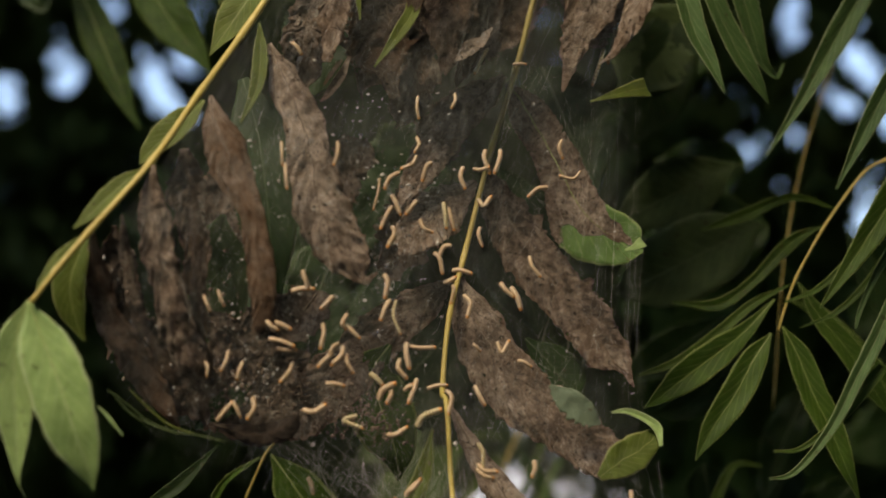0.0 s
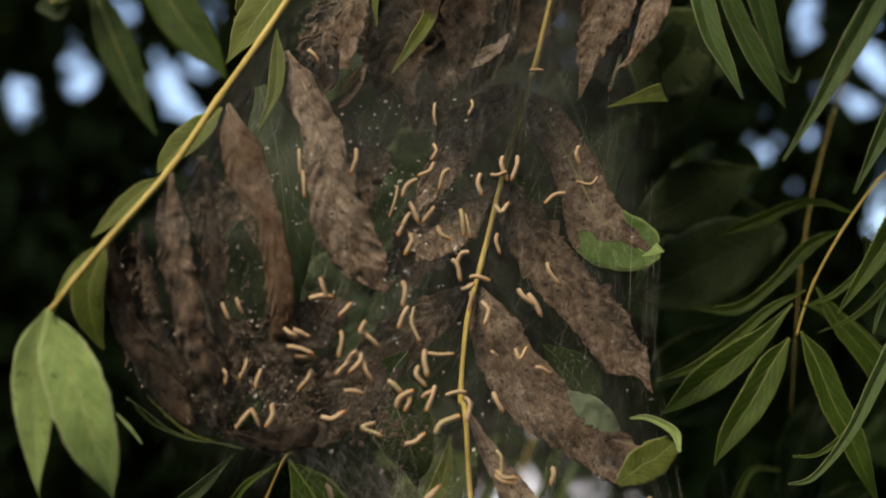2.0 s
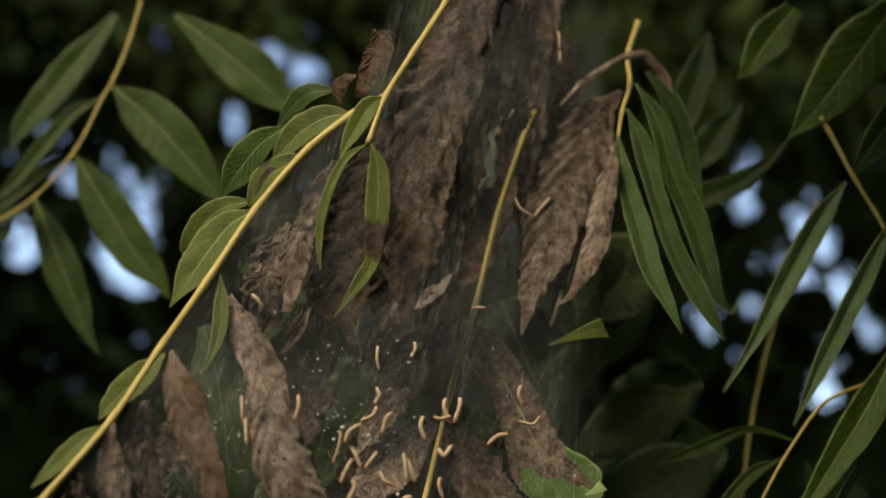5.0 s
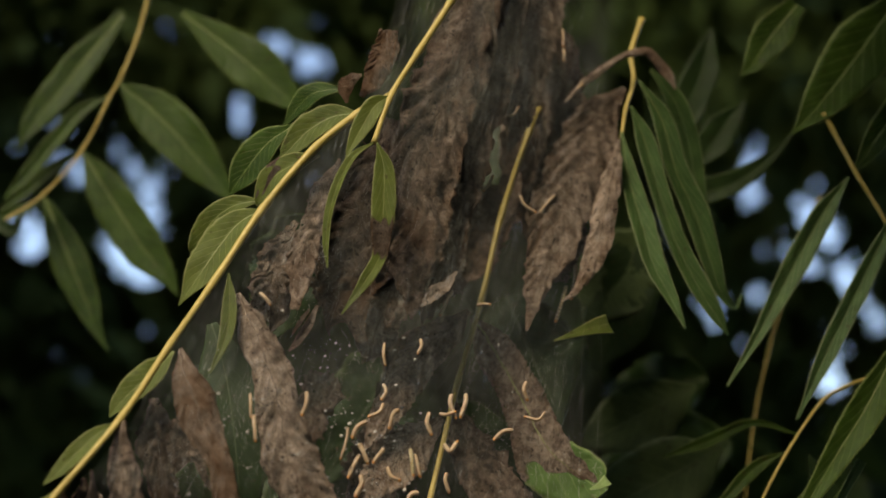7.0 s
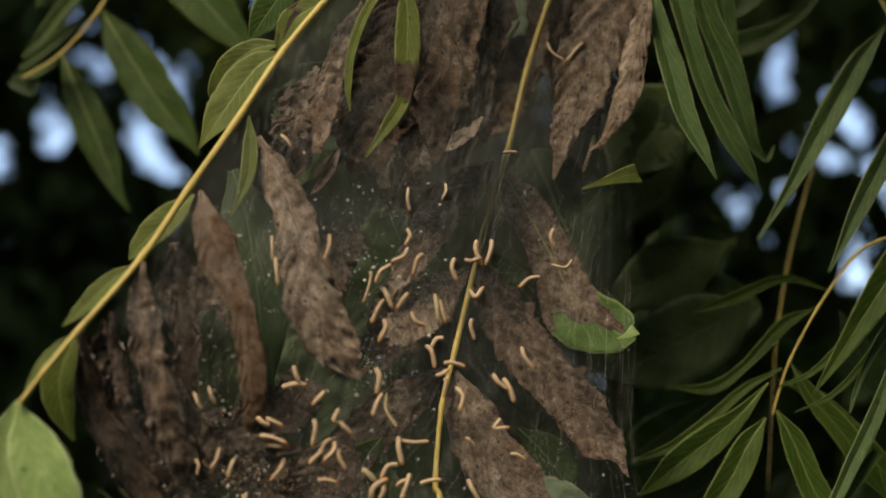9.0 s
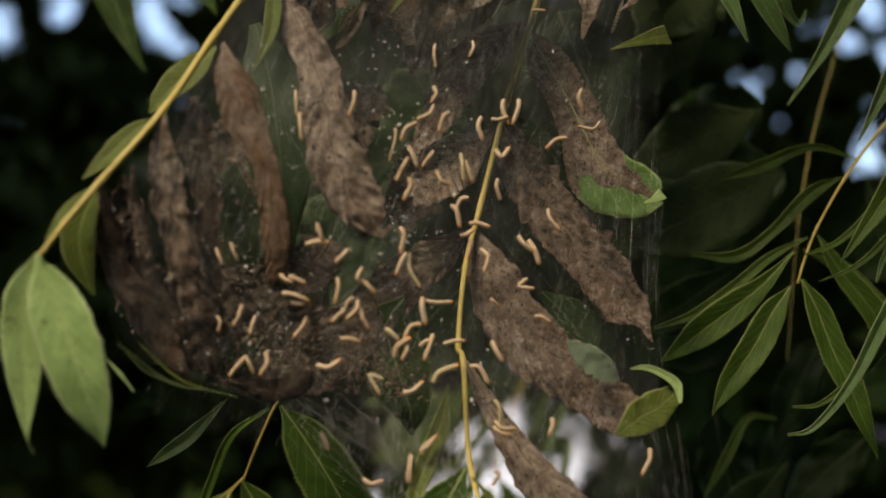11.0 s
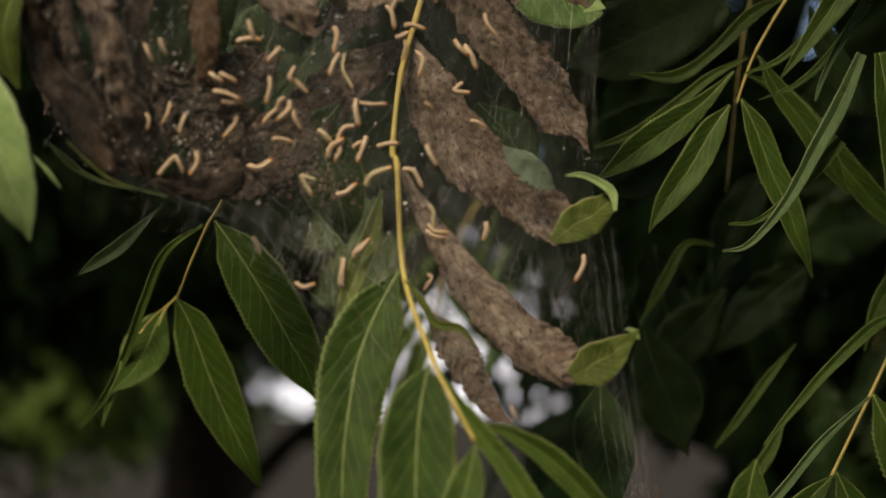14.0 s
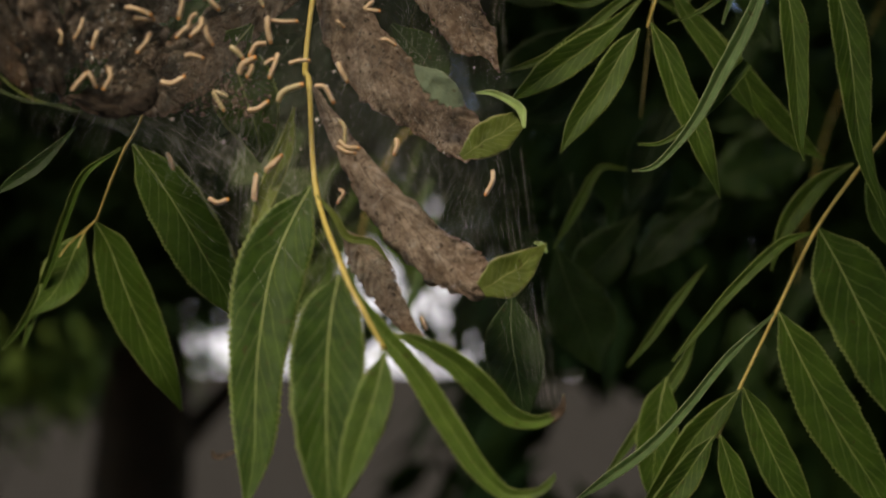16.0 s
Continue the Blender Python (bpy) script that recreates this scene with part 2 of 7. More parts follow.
def bezier(points, n):
    """A smooth line of n + 1 places through the given ones."""
    ps = [Vector(p) for p in points]
    if len(ps) == 2:
        ps = [ps[0], (ps[0] + ps[1]) / 2, ps[1]]
    ps = [2 * ps[0] - ps[1]] + ps + [2 * ps[-1] - ps[-2]]
    res = []
    segs = len(ps) - 3
    for i in range(n + 1):
        s = i / n * segs
        k = min(int(s), segs - 1)
        f = s - k
        a, b, c, d = ps[k:k + 4]
        res.append(0.5 * (2 * b + (c - a) * f + (2 * a - 5 * b + 4 * c - d) * f * f + (3 * b - a - 3 * c + d) * f ** 3))
    return res


def tube_into(bm, line, radii, sides=8, cap=True):
    rings = []
    side = None
    for i, p in enumerate(line):
        t = (line[min(i + 1, len(line) - 1)] - line[max(i - 1, 0)]).normalized()
        if side is None:
            side = t.orthogonal().normalized()
        side = (side - t * side.dot(t)).normalized()
        up = t.cross(side)
        rings.append([bm.verts.new(p + radii[i] * (math.cos(a) * side + math.sin(a) * up)) for a in (2 * math.pi * k / sides for k in range(sides))])
    for a, b in zip(rings, rings[1:]):
        for k in range(sides):
            bm.faces.new((a[k], a[(k + 1) % sides], b[(k + 1) % sides], b[k]))
    if cap:
        bm.faces.new(rings[0][::-1])
        bm.faces.new(rings[-1])


def spray(label, category="leaf spray", name="leaf_spray", group=""):
    ob = new(name)
    ob.empty_display_size = 0.02
    return tagged(ob, label, category, group)


def stem(parent, points, r0, r1, mat=None):
    """A yellow leaf stalk with slightly swollen nodes at the places that it passes."""
    n = max(10, 6 * len(points))
    line = bezier(points, n)
    segs = len(points) - 1
    radii = []
    for i in range(n + 1):
        s = i / n
        d = abs(s * segs - round(s * segs))
        radii.append((r0 + (r1 - r0) * s) * (1 + 0.28 * math.exp(-(d * 9) ** 2) + 0.06 * noise.noise(line[i] * 300)))
    bm = bmesh.new()
    tube_into(bm, line, radii)
    return part("stalk", bm, mat or STEM, parent)


count = [0]


def leaflet(parent, base, tip, width, mid=(0, 0, 0), look_="g", roll=0, fold=20, curl=0.0, crumple=0.0, wave=0.085, wither=0.0, ragged=0.0, shape=0.42, twist=0.0, hook=(0, 0, 0), blunt=1.55, green_tip=None, long=72, across=5, teeth=0.8, name="leaflet", label=""):
    """A lance-shaped toothed leaflet. mid pushes its middle sideways; roll turns it about its own length away from facing the viewer;
    fold is the angle of the V along the midrib; curl rolls the edges in; hook bends the last fifth."""
    count[0] += 1
    rnd = random.Random(count[0])
    base, tip, mid, hook = Vector(base), Vector(tip), Vector(mid), Vector(hook)
    size = (tip - base).length
    if wither > 0.8:
        teeth = min(teeth, 0.2)
    c1 = base + (tip - base) * 0.33 + mid * 1.15
    c2 = base + (tip - base) * 0.72 + mid * 1.0
    pts = []
    for i in range(long + 1):
        s = i / long
        a = (1 - s) ** 3 * base + 3 * s * (1 - s) ** 2 * c1 + 3 * s * s * (1 - s) * c2 + s ** 3 * tip
        h = max(0, (s - 0.72) / 0.28)
        wob = noise.noise_vector(Vector((s * 3.2, count[0] * 7.3, 0.5))) * size * 0.022 * s
        pts.append(a + hook * h * h + wob)
    bm = bmesh.new()
    layer = bm.loops.layers.uv.new("UVMap")
    wl = bm.verts.layers.float.new("wither")
    grid, where = [], {}
    off = Vector((rnd.random() * 50, rnd.random() * 50, rnd.random() * 50))
    ph = rnd.random() * 6
    n_side = across
    tooth = [rnd.uniform(0.6, 1.3) for _ in range(2 * long + 4)]
    for i, p in enumerate(pts):
        s = i / long
        t = (pts[min(i + 1, long)] - pts[max(i - 1, 0)]).normalized()
        face = Vector((0, -1, 0))
        side = t.cross(face)
        if side.length < 0.15:
            side = t.cross(Vector((0, -1, 0.5)))
        side = (Matrix.Rotation(radians(roll + twist * s), 3, t) @ side.normalized())
        up = side.cross(t).normalized()
        prof = (s / shape) ** 0.62 if s < shape else 1.0
        prof = math.sin(min(prof, 1) * math.pi / 2) if s < shape else max(0.0, math.cos((s - shape) / (1 - shape) * math.pi / 2)) ** blunt
        half0 = max(width / 2 * prof, 0.0004)
        row = []
        for j in range(-n_side, n_side + 1):
            u = j / n_side
            au = abs(u)
            half = half0 * (1 + 0.22 * noise.noise(Vector((s * 5.5, (4.0 if u > 0 else 9.0), ph))))
            lat, lift = au * half, 0.0
            fa = radians(fold)
            if curl:
                k = curl * au
                lat = half * (math.sin(k * 2.2) / 2.2 / max(abs(curl), 1e-3) if abs(curl) > 1e-3 else au)
                lift = half * (1 - math.cos(k * 2.2)) / 2.2 / max(abs(curl), 1e-3) * (1 if curl > 0 else -1)
            x = lat * math.cos(fa) - lift * math.sin(fa)
            z = lat * math.sin(fa) + lift * math.cos(fa)
            if au == 1:
                jag = (0.075 * tooth[i] if i % 2 else -0.03) * teeth + 0.07 * noise.noise(Vector((s * 16, u * 3, ph)))
                jag += ragged * (0.45 * noise.noise(Vector((s * 7, u * 3, ph))) + 0.6 * noise.noise(Vector((s * 34, u * 3, ph))) - 0.12)
                x += half * jag
            z += half * wave * 3.0 * math.sin(s * 9 + ph + (2.0 if u > 0 else 0.0)) * au * au
            z += half * wave * 4.0 * noise.noise(Vector((s * 8, u * 2.5, ph + 5))) * au
            if wither > 0.5:
                z += half * 0.16 * au * (1 - 0.4 * au) * math.sin(6.283 * (s * 12 - 2.6 * au ** 0.8 + 0.7 * noise.noise(Vector((s * 4, u, ph)))))
            pos = p + side * (x if u >= 0 else -x) + up * z
            if crumple:
                v3 = pos * 38 + off
                pos = pos + crumple * (noise.noise_vector(v3) + 0.55 * noise.noise_vector(v3 * 2.7) + 0.25 * noise.noise_vector(v3 * 6.5))
            bv = bm.verts.new(pos)
            w = wither
            if green_tip is not None:
                w = 1.0 if s < green_tip - 0.06 else (0.0 if s > green_tip + 0.1 else 1 - (s - green_tip + 0.06) / 0.16)
                w = min(1, max(0, w + 0.25 * (1 - au) - 0.2 + 0.3 * noise.noise(Vector((s * 9, u * 2, ph)))))
            bv[wl] = w
            where[bv] = (u, s)
            row.append(bv)
        grid.append(row)
    for a, b in zip(grid, grid[1:]):
        for k in range(len(a) - 1):
            f = bm.faces.new((a[k], b[k], b[k + 1], a[k + 1]))
            for lp in f.loops:
                lp[layer].uv = where[lp.vert]
    ob = part(name, bm, MATS[look_], parent, label)
    sol = ob.modifiers.new("thick", "SOLIDIFY")
    sol.thickness, sol.offset = 0.00035, 0
    # midrib: a thin raised ridge on the stalk's side
    if size > 0.03:
        bm = bmesh.new()
        line = pts[: int(long * 0.93)]
        tube_into(bm, line, [max(0.00012, 0.0007 * (1 - 0.85 * i / long)) * min(1.0, width / 0.02) for i in range(len(line))], 6)
        part("midrib", bm, RIB_DEAD if look_ in "drs" else (RIB_IN_SHADE if look_ == "k" else RIB), ob)
    return ob


def blade(parent, line, half, look_="g", roll=0, fold=8, curl=0.0, crumple=0.0, ragged=0.0, wither=0.0, green_tip=None, tongue=(0.0, 0.0), brown=None, spots=0.0, teeth=0.8, long=100, across=6, rib=True):
    """A leaflet along a bent midrib, with its half width at each place (one for both sides, or one a side). curl bows it across (below 0: towards the
    viewer); green_tip: where brown turns green, tongue: how far brown reaches on, and on which side; brown: a withered stretch (place, half length)."""
    count[0] += 1
    rnd = random.Random(count[0])
    pts = bezier(line, long)
    n = len(half) - 1
    sides = [h if isinstance(h, tuple) else (h, h) for h in half]

    def breadth(s, k):
        f = s * n
        i = min(int(f), n - 1)
        f -= i
        v = [sides[min(max(i + d, 0), n)][k] for d in (-1, 0, 1, 2)]
        return max(0.0002, 0.5 * (2 * v[1] + (v[2] - v[0]) * f + (2 * v[0] - 5 * v[1] + 4 * v[2] - v[3]) * f * f + (3 * v[1] - v[0] - 3 * v[2] + v[3]) * f ** 3))

    size = sum((b - a).length for a, b in zip(pts, pts[1:]))
    bm = bmesh.new()
    layer = bm.loops.layers.uv.new("UVMap")
    wl = bm.verts.layers.float.new("wither")
    off = Vector((rnd.random() * 50, rnd.random() * 50, rnd.random() * 50))
    ph = rnd.random() * 6
    tooth = [rnd.uniform(0.5, 1.4) for _ in range(long + 1)]
    dead = wither > 0.8
    across += 4 if dead else 0
    grid, where = [], {}
    fa = radians(fold)
    for i, p in enumerate(pts):
        s = i / long
        t = (pts[min(i + 1, long)] - pts[max(i - 1, 0)]).normalized()
        side = t.cross(Vector((0, -1, 0)))
        if side.length < 0.15:
            side = t.cross(Vector((0, -1, 0.5)))
        side = Matrix.Rotation(radians(roll), 3, t) @ side.normalized()
        up = side.cross(t).normalized()
        row = []
        for j in range(-across, across + 1):
            u = j / across
            au = abs(u)
            h = breadth(s, 0 if u >= 0 else 1)
            if curl:
                c = abs(curl)
                lat = h * math.sin(c * au) / math.sin(min(c, 1.5))
                lift = h * (1 - math.cos(c * au)) / max(c, 0.05) * (1 if curl > 0 else -1)
            else:
                lat, lift = h * au, h * au * math.tan(fa)
            if au == 1:
                if dead:
                    bite = 0.5 * noise.noise(Vector((s * 7, u * 3, ph))) + 0.7 * noise.noise(Vector((s * 26, u * 3, ph))) + 0.4 * noise.noise(Vector((s * 60, u * 3, ph)))
                    lat += h * (ragged * (bite - 0.1) + 0.03 * noise.noise(Vector((s * 40, u, ph))))
                else:
                    lat += min(h, 0.012) * ((0.09 * tooth[i] if i % 2 else -0.035) * teeth + 0.05 * noise.noise(Vector((s * 16, u * 3, ph))) + ragged * 0.7 * noise.noise(Vector((s * 18, u * 3, ph))))
            lift += h * (0.17 if dead else 0.035) * au * (1 - 0.4 * au) * math.sin(6.283 * (s * 12 - 2.6 * au ** 0.8 + 0.7 * noise.noise(Vector((s * 4, u, ph)))))
            if dead:
                lift += h * (0.20 * noise.noise(Vector((s * 5, u * 1.8, ph + 2))) + 0.09 * noise.noise(Vector((s * 16, u * 3.5, ph + 3)))) * min(1.0, 4 * s, 5 * (1 - s))
            lift += h * 0.16 * noise.noise(Vector((s * 5, u * 1.5, ph + 5))) * au
            pos = p + side * (lat if u >= 0 else -lat) + up * lift
            if crumple:
                v3 = pos * 45 + off
                pos = pos + min(1.0, 0.25 + h / 0.006) * crumple * (0.8 * noise.noise_vector(v3) + 0.5 * noise.noise_vector(v3 * 2.6) + 0.3 * noise.noise_vector(v3 * 6.5))
            bv = bm.verts.new(pos)
            wv = wither
            if green_tip is not None:
                cut = green_tip + tongue[0] * math.exp(-((u - tongue[1]) / 0.38) ** 2) + 0.05 * noise.noise(Vector((s * 9, u * 4, ph)))
                wv = min(1.0, max(0.0, 0.5 - (s - cut) / 0.05))
            if brown:
                wv = max(wv, min(1.0, max(0.0, 1.4 - abs(s - brown[0] + 0.05 * noise.noise(Vector((s * 9, u * 4, ph)))) / brown[1])))
            if spots:
                wv = max(wv, min(1.0, max(0.0, spots * (noise.noise(Vector((s * 6, u * 2.2, ph + 9))) * 3.2))))
            bv[wl] = wv
            where[bv] = (u, s)
            row.append(bv)
        grid.append(row)
    for a, b in zip(grid, grid[1:]):
        for k in range(len(a) - 1):
            f = bm.faces.new((a[k], b[k], b[k + 1], a[k + 1]))
            for lp in f.loops:
                lp[layer].uv = where[lp.vert]
    ridge = [row[across].co.copy() for row in grid[: int(long * 0.93)]]
    ob = part("leaflet", bm, MATS[look_], parent)
    sol = ob.modifiers.new("thick", "SOLIDIFY")
    sol.thickness, sol.offset = 0.0003, 0
    if rib and size > 0.03:
        bm = bmesh.new()
        broad = max(max(h) for h in sides)
        tube_into(bm, ridge, [max(0.0001, 0.00042 * (1 - 0.85 * i / long)) * min(1.0, broad / 0.010) for i in range(len(ridge))], 6)
        part("midrib", bm, RIB_DEAD if look_ in "drsqtv" and green_tip is None else (RIB_IN_SHADE if look_ in "kh" else RIB), ob)
    return ob


RIB = plain("midrib", [(0.0, (0.15, 0.19, 0.055)), (1.0, (0.28, 0.33, 0.12))], 90, 0.5)
# darkened copy of the midrib, for the leaves in shade
RIB_IN_SHADE = plain("midrib_in_shade", [(0.0, (0.03, 0.05, 0.018)), (1.0, (0.06, 0.09, 0.03))], 90, 0.6)
RIB_DEAD = plain("midrib_dead", [(0.0, (0.07, 0.05, 0.036)), (1.0, (0.18, 0.14, 0.10))], 90, 0.7)


# ---- ground and distance ----
SOIL = plain("ground_soil", [(0.2, (0.016, 0.014, 0.011)), (0.8, (0.034, 0.030, 0.024))], 3, 1.0, 0.4, 0.02, 0.0)
bm = bmesh.new()
bmesh.ops.create_grid(bm, x_segments=60, y_segments=60, size=300)
for v in bm.verts:
    rise = min(1.0, max(0.0, (v.co.y - 12) / 85))
    v.co.z = 1.75 * rise * rise * (3 - 2 * rise)
ground = tagged(part("ground", bm, SOIL, None), "bare grey-brown earth under the trees", "ground", kind="structure")


def crown(bm, n, box, gaps, size, seed, clump=14):
    """Many small folded leaves in clumps; gaps: (x, z, r) places left open, at the box's middle depth."""
    rnd = random.Random(seed)
    layer = bm.loops.layers.uv.verify()
    ym = (box[2] + box[3]) / 2
    verts, made = [], 0
    while made < n:
        c = Vector((rnd.uniform(box[0], box[1]), rnd.uniform(box[2], box[3]), rnd.uniform(box[4], box[5])))
        for _ in range(clump):
            p = c + Vector((rnd.gauss(0, 0.14), rnd.gauss(0, 0.14), rnd.gauss(0, 0.12)))
            d = Vector((rnd.gauss(0, 0.6), rnd.gauss(0, 0.5), rnd.uniform(-1.2, -0.1))).normalized()
            s = d.cross(Vector((rnd.gauss(0, 1), rnd.gauss(0, 1), rnd.gauss(0, 1)))).normalized()
            l = size * rnd.uniform(0.6, 1.3)
            w = l * rnd.uniform(0.14, 0.2)
            o = p + d * l * 0.5
            k = (ym + 0.83) / (o.y + 0.83)
            gx, gz = o.x * k, 1.55 + (o.z - 1.55) * k
            if any((gx - a) ** 2 + (gz - b) ** 2 < (r * 0.95 + 0.012) ** 2 for a, b, r in gaps):
                continue
            up = d.cross(s) * w * 0.4
            a, b = bm.verts.new(p), bm.verts.new(p + d * l)
            e, f = bm.verts.new(p + d * l * 0.45 + s * w + up), bm.verts.new(p + d * l * 0.45 - s * w + up)
            for tri in ((a, b, e), (a, f, b)):
                bm.faces.new(tri)
            made += 1


GAPS_A = [(-1.36, 3.12, 0.044), (-1.36, 3.03, 0.047), (-1.19, 3.22, 0.047), (-1.17, 3.14, 0.058), (-1.16, 3.07, 0.030), (-1.05, 3.35, 0.033), (-0.90, 3.19, 0.052), (-0.85, 3.16, 0.071), (-0.87, 3.08, 0.044), (-0.78, 3.17, 0.030), (-1.32, 2.76, 0.020), (1.11, 3.37, 0.051), (1.30, 3.22, 0.047), (1.35, 3.16, 0.051), (1.22, 3.10, 0.033), (1.27, 3.04, 0.040), (1.32, 3.01, 0.027), (0.83, 3.13, 0.020), (0.89, 3.10, 0.020), (0.97, 3.10, 0.020), (1.06, 3.10, 0.020), (1.13, 3.12, 0.020), (0.95, 2.90, 0.037), (0.98, 2.84, 0.023), (0.93, 2.92, 0.023), (1.04, 2.81, 0.020), (1.25, 2.80, 0.020), (1.32, 2.76, 0.020), (1.25, 2.68, 0.020), (1.34, 2.85, 0.020)]
GAPS_B = [(-1.13, 3.55, 0.034), (-1.08, 3.51, 0.020), (-1.02, 3.36, 0.050), (-1.09, 3.41, 0.031), (-1.19, 3.17, 0.048), (-1.16, 3.11, 0.041), (-1.20, 3.23, 0.031), (-0.87, 3.42, 0.041), (-0.83, 3.35, 0.038), (-0.80, 3.28, 0.034), (-0.78, 3.20, 0.020), (-0.94, 3.18, 0.027), (-0.90, 3.09, 0.045), (-0.84, 3.04, 0.052), (-0.79, 3.00, 0.027), (-0.72, 3.82, 0.031), (-0.77, 3.86, 0.020), (-0.41, 3.80, 0.048), (-0.45, 3.77, 0.020), (-0.29, 3.74, 0.052), (-0.24, 3.78, 0.027), (-0.34, 3.71, 0.024), (-0.54, 3.62, 0.034), (-0.55, 3.54, 0.038), (-0.56, 3.46, 0.024), (-0.50, 3.54, 0.020), (-1.27, 3.70, 0.020), (-0.95, 3.81, 0.027), (-0.88, 3.76, 0.024), (1.11, 3.44, 0.038)]
GAPS_C = [(1.15, 3.50, 0.027), (1.06, 3.30, 0.020), (1.11, 3.26, 0.034), (0.92, 3.23, 0.020), (0.93, 2.94, 0.020), (1.00, 2.94, 0.024), (1.09, 2.95, 0.038), (1.16, 2.96, 0.024), (1.30, 3.33, 0.038), (1.27, 3.26, 0.034), (1.29, 3.18, 0.020), (1.21, 3.16, 0.020), (1.36, 3.01, 0.045), (1.42, 3.05, 0.038), (1.40, 2.96, 0.027), (1.24, 2.81, 0.027), (1.32, 2.67, 0.045), (1.29, 2.72, 0.020), (1.34, 2.76, 0.020), (1.24, 3.03, 0.020), (1.47, 2.87, 0.034), (0.97, 2.77, 0.020), (0.24, 2.07, 0.036), (0.32, 2.02, 0.029), (0.07, 1.83, 0.043), (0.19, 1.88, 0.043), (0.29, 2.10, 0.022), (0.57, 2.04, 0.020), (0.62, 2.04, 0.020), (0.21, 1.89, 0.053)]
GAPS = GAPS_A + GAPS_B + GAPS_C
# near-black green: the deep shade of the backdrop is put into this leaf colour
SHADELEAF = plain("shaded_leaf", [(0.2, (0.007, 0.018, 0.004)), (0.8, (0.028, 0.055, 0.010))], 4, 0.8, 0.1, 0.001, 0.08)


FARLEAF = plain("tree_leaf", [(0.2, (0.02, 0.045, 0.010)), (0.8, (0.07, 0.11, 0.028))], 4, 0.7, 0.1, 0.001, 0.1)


# brighter copy with sunlight put into the leaf colour
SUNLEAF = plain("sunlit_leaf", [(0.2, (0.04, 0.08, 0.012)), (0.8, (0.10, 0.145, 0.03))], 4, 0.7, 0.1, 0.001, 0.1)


def tree(label, trunk, r, masses, leaf=None):
    """A tree: trunk line, radius, and crown masses (leaves, box, gaps, leaf size, seed)."""
    ob = tagged(new("tree"), label, "tree")
    bm = bmesh.new()
    line = bezier(trunk, 20)
    tube_into(bm, line, [r * (1 - 0.03 * i) * (1 + 0.12 * noise.noise(p * 3)) for i, p in enumerate(line)], 14)
    for i in range(7, 20, 2):
        tip = line[i] + Vector((random.uniform(-1, 1), random.uniform(-0.5, 0.5), random.uniform(0.3, 0.9)))
        tube_into(bm, bezier([line[i], line[i].lerp(tip, 0.5) + Vector((0, 0, 0.1)), tip], 8), [r * 0.3 * (1 - 0.1 * k) for k in range(9)], 6)
    part("trunk", bm, BARK, ob)
    for n, box, gaps, size, seed in masses:
        bm = bmesh.new()
        crown(bm, n, box, gaps, size, seed)
        part("crown", bm, leaf or SHADELEAF, ob, smooth=False)
    return ob


tree("dark shaded broadleaf tree with sky gaps in its crown", [(-0.58, 4.4, -0.05), (-0.56, 4.4, 0.8), (-0.54, 4.4, 1.7), (-0.62, 4.5, 2.8), (-0.7, 4.5, 4.2)], 0.19, [
    (42000, (-2.7, 2.7, 3.5, 4.7, 2.0, 4.7), GAPS, 0.17, 3),
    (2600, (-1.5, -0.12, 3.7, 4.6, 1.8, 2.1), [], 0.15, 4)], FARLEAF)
# unseen crown for the tree the nest hangs from, added to shade all behind
tree("unseen walnut crown added to shade the sprays and the ground", [(3.2, 2.2, -0.05), (3.1, 2.1, 1.5), (2.8, 2.0, 3.0), (2.4, 1.9, 4.4), (2.2, 1.8, 5.6)], 0.2, [
    (3600, (0.22, 1.6, -0.95, -0.1, 2.32, 2.7), [], 0.17, 13),
    (7500, (0.3, 2.5, -0.35, 0.6, 2.7, 3.5), [], 0.2, 9),
    (6000, (0.35, 2.2, -0.85, -0.35, 2.75, 3.4), [], 0.2, 11),
    (2800, (-2.6, 0.3, 0.15, 0.7, 2.8, 3.6), [], 0.2, 10),
    (9000, (-3.5, 3.5, 0.6, 1.6, 3.2, 4.4), [], 0.2, 5),
    (9000, (-3.5, 3.5, 1.6, 2.6, 3.8, 4.9), [], 0.2, 6)])
SHRUB_GAPS = [(0.744, 1.556, 0.017), (0.808, 1.593, 0.012), (0.522, 1.368, 0.114), (0.595, 1.440, 0.062), (0.470, 1.461, 0.052), (0.616, 1.296, 0.062), (0.459, 1.296, 0.073), (0.713, 1.744, 0.025), (0.799, 1.735, 0.023), (0.983, 1.886, 0.021)]
shrub = tree("dense shaded green shrub behind the leaf sprays", [(1.2, 2.2, -0.05), (1.2, 2.2, 0.6), (1.15, 2.2, 1.2), (1.1, 2.2, 1.7)], 0.05, [
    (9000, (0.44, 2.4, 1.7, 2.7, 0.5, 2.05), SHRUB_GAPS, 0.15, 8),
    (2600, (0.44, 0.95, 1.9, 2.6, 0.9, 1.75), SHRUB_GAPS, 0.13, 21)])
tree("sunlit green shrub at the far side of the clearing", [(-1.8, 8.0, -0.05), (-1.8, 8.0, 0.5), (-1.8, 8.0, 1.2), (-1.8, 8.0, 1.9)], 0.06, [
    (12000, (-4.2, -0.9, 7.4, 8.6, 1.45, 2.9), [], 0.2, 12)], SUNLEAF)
# made-up pale building for the bright patch beyond the trees, sized to the view
PLASTER = plain("pale_plaster", [(0.0, (0.54, 0.56, 0.62)), (1.0, (0.68, 0.70, 0.76))], 0.08, 0.9, 0.2, 0.02)
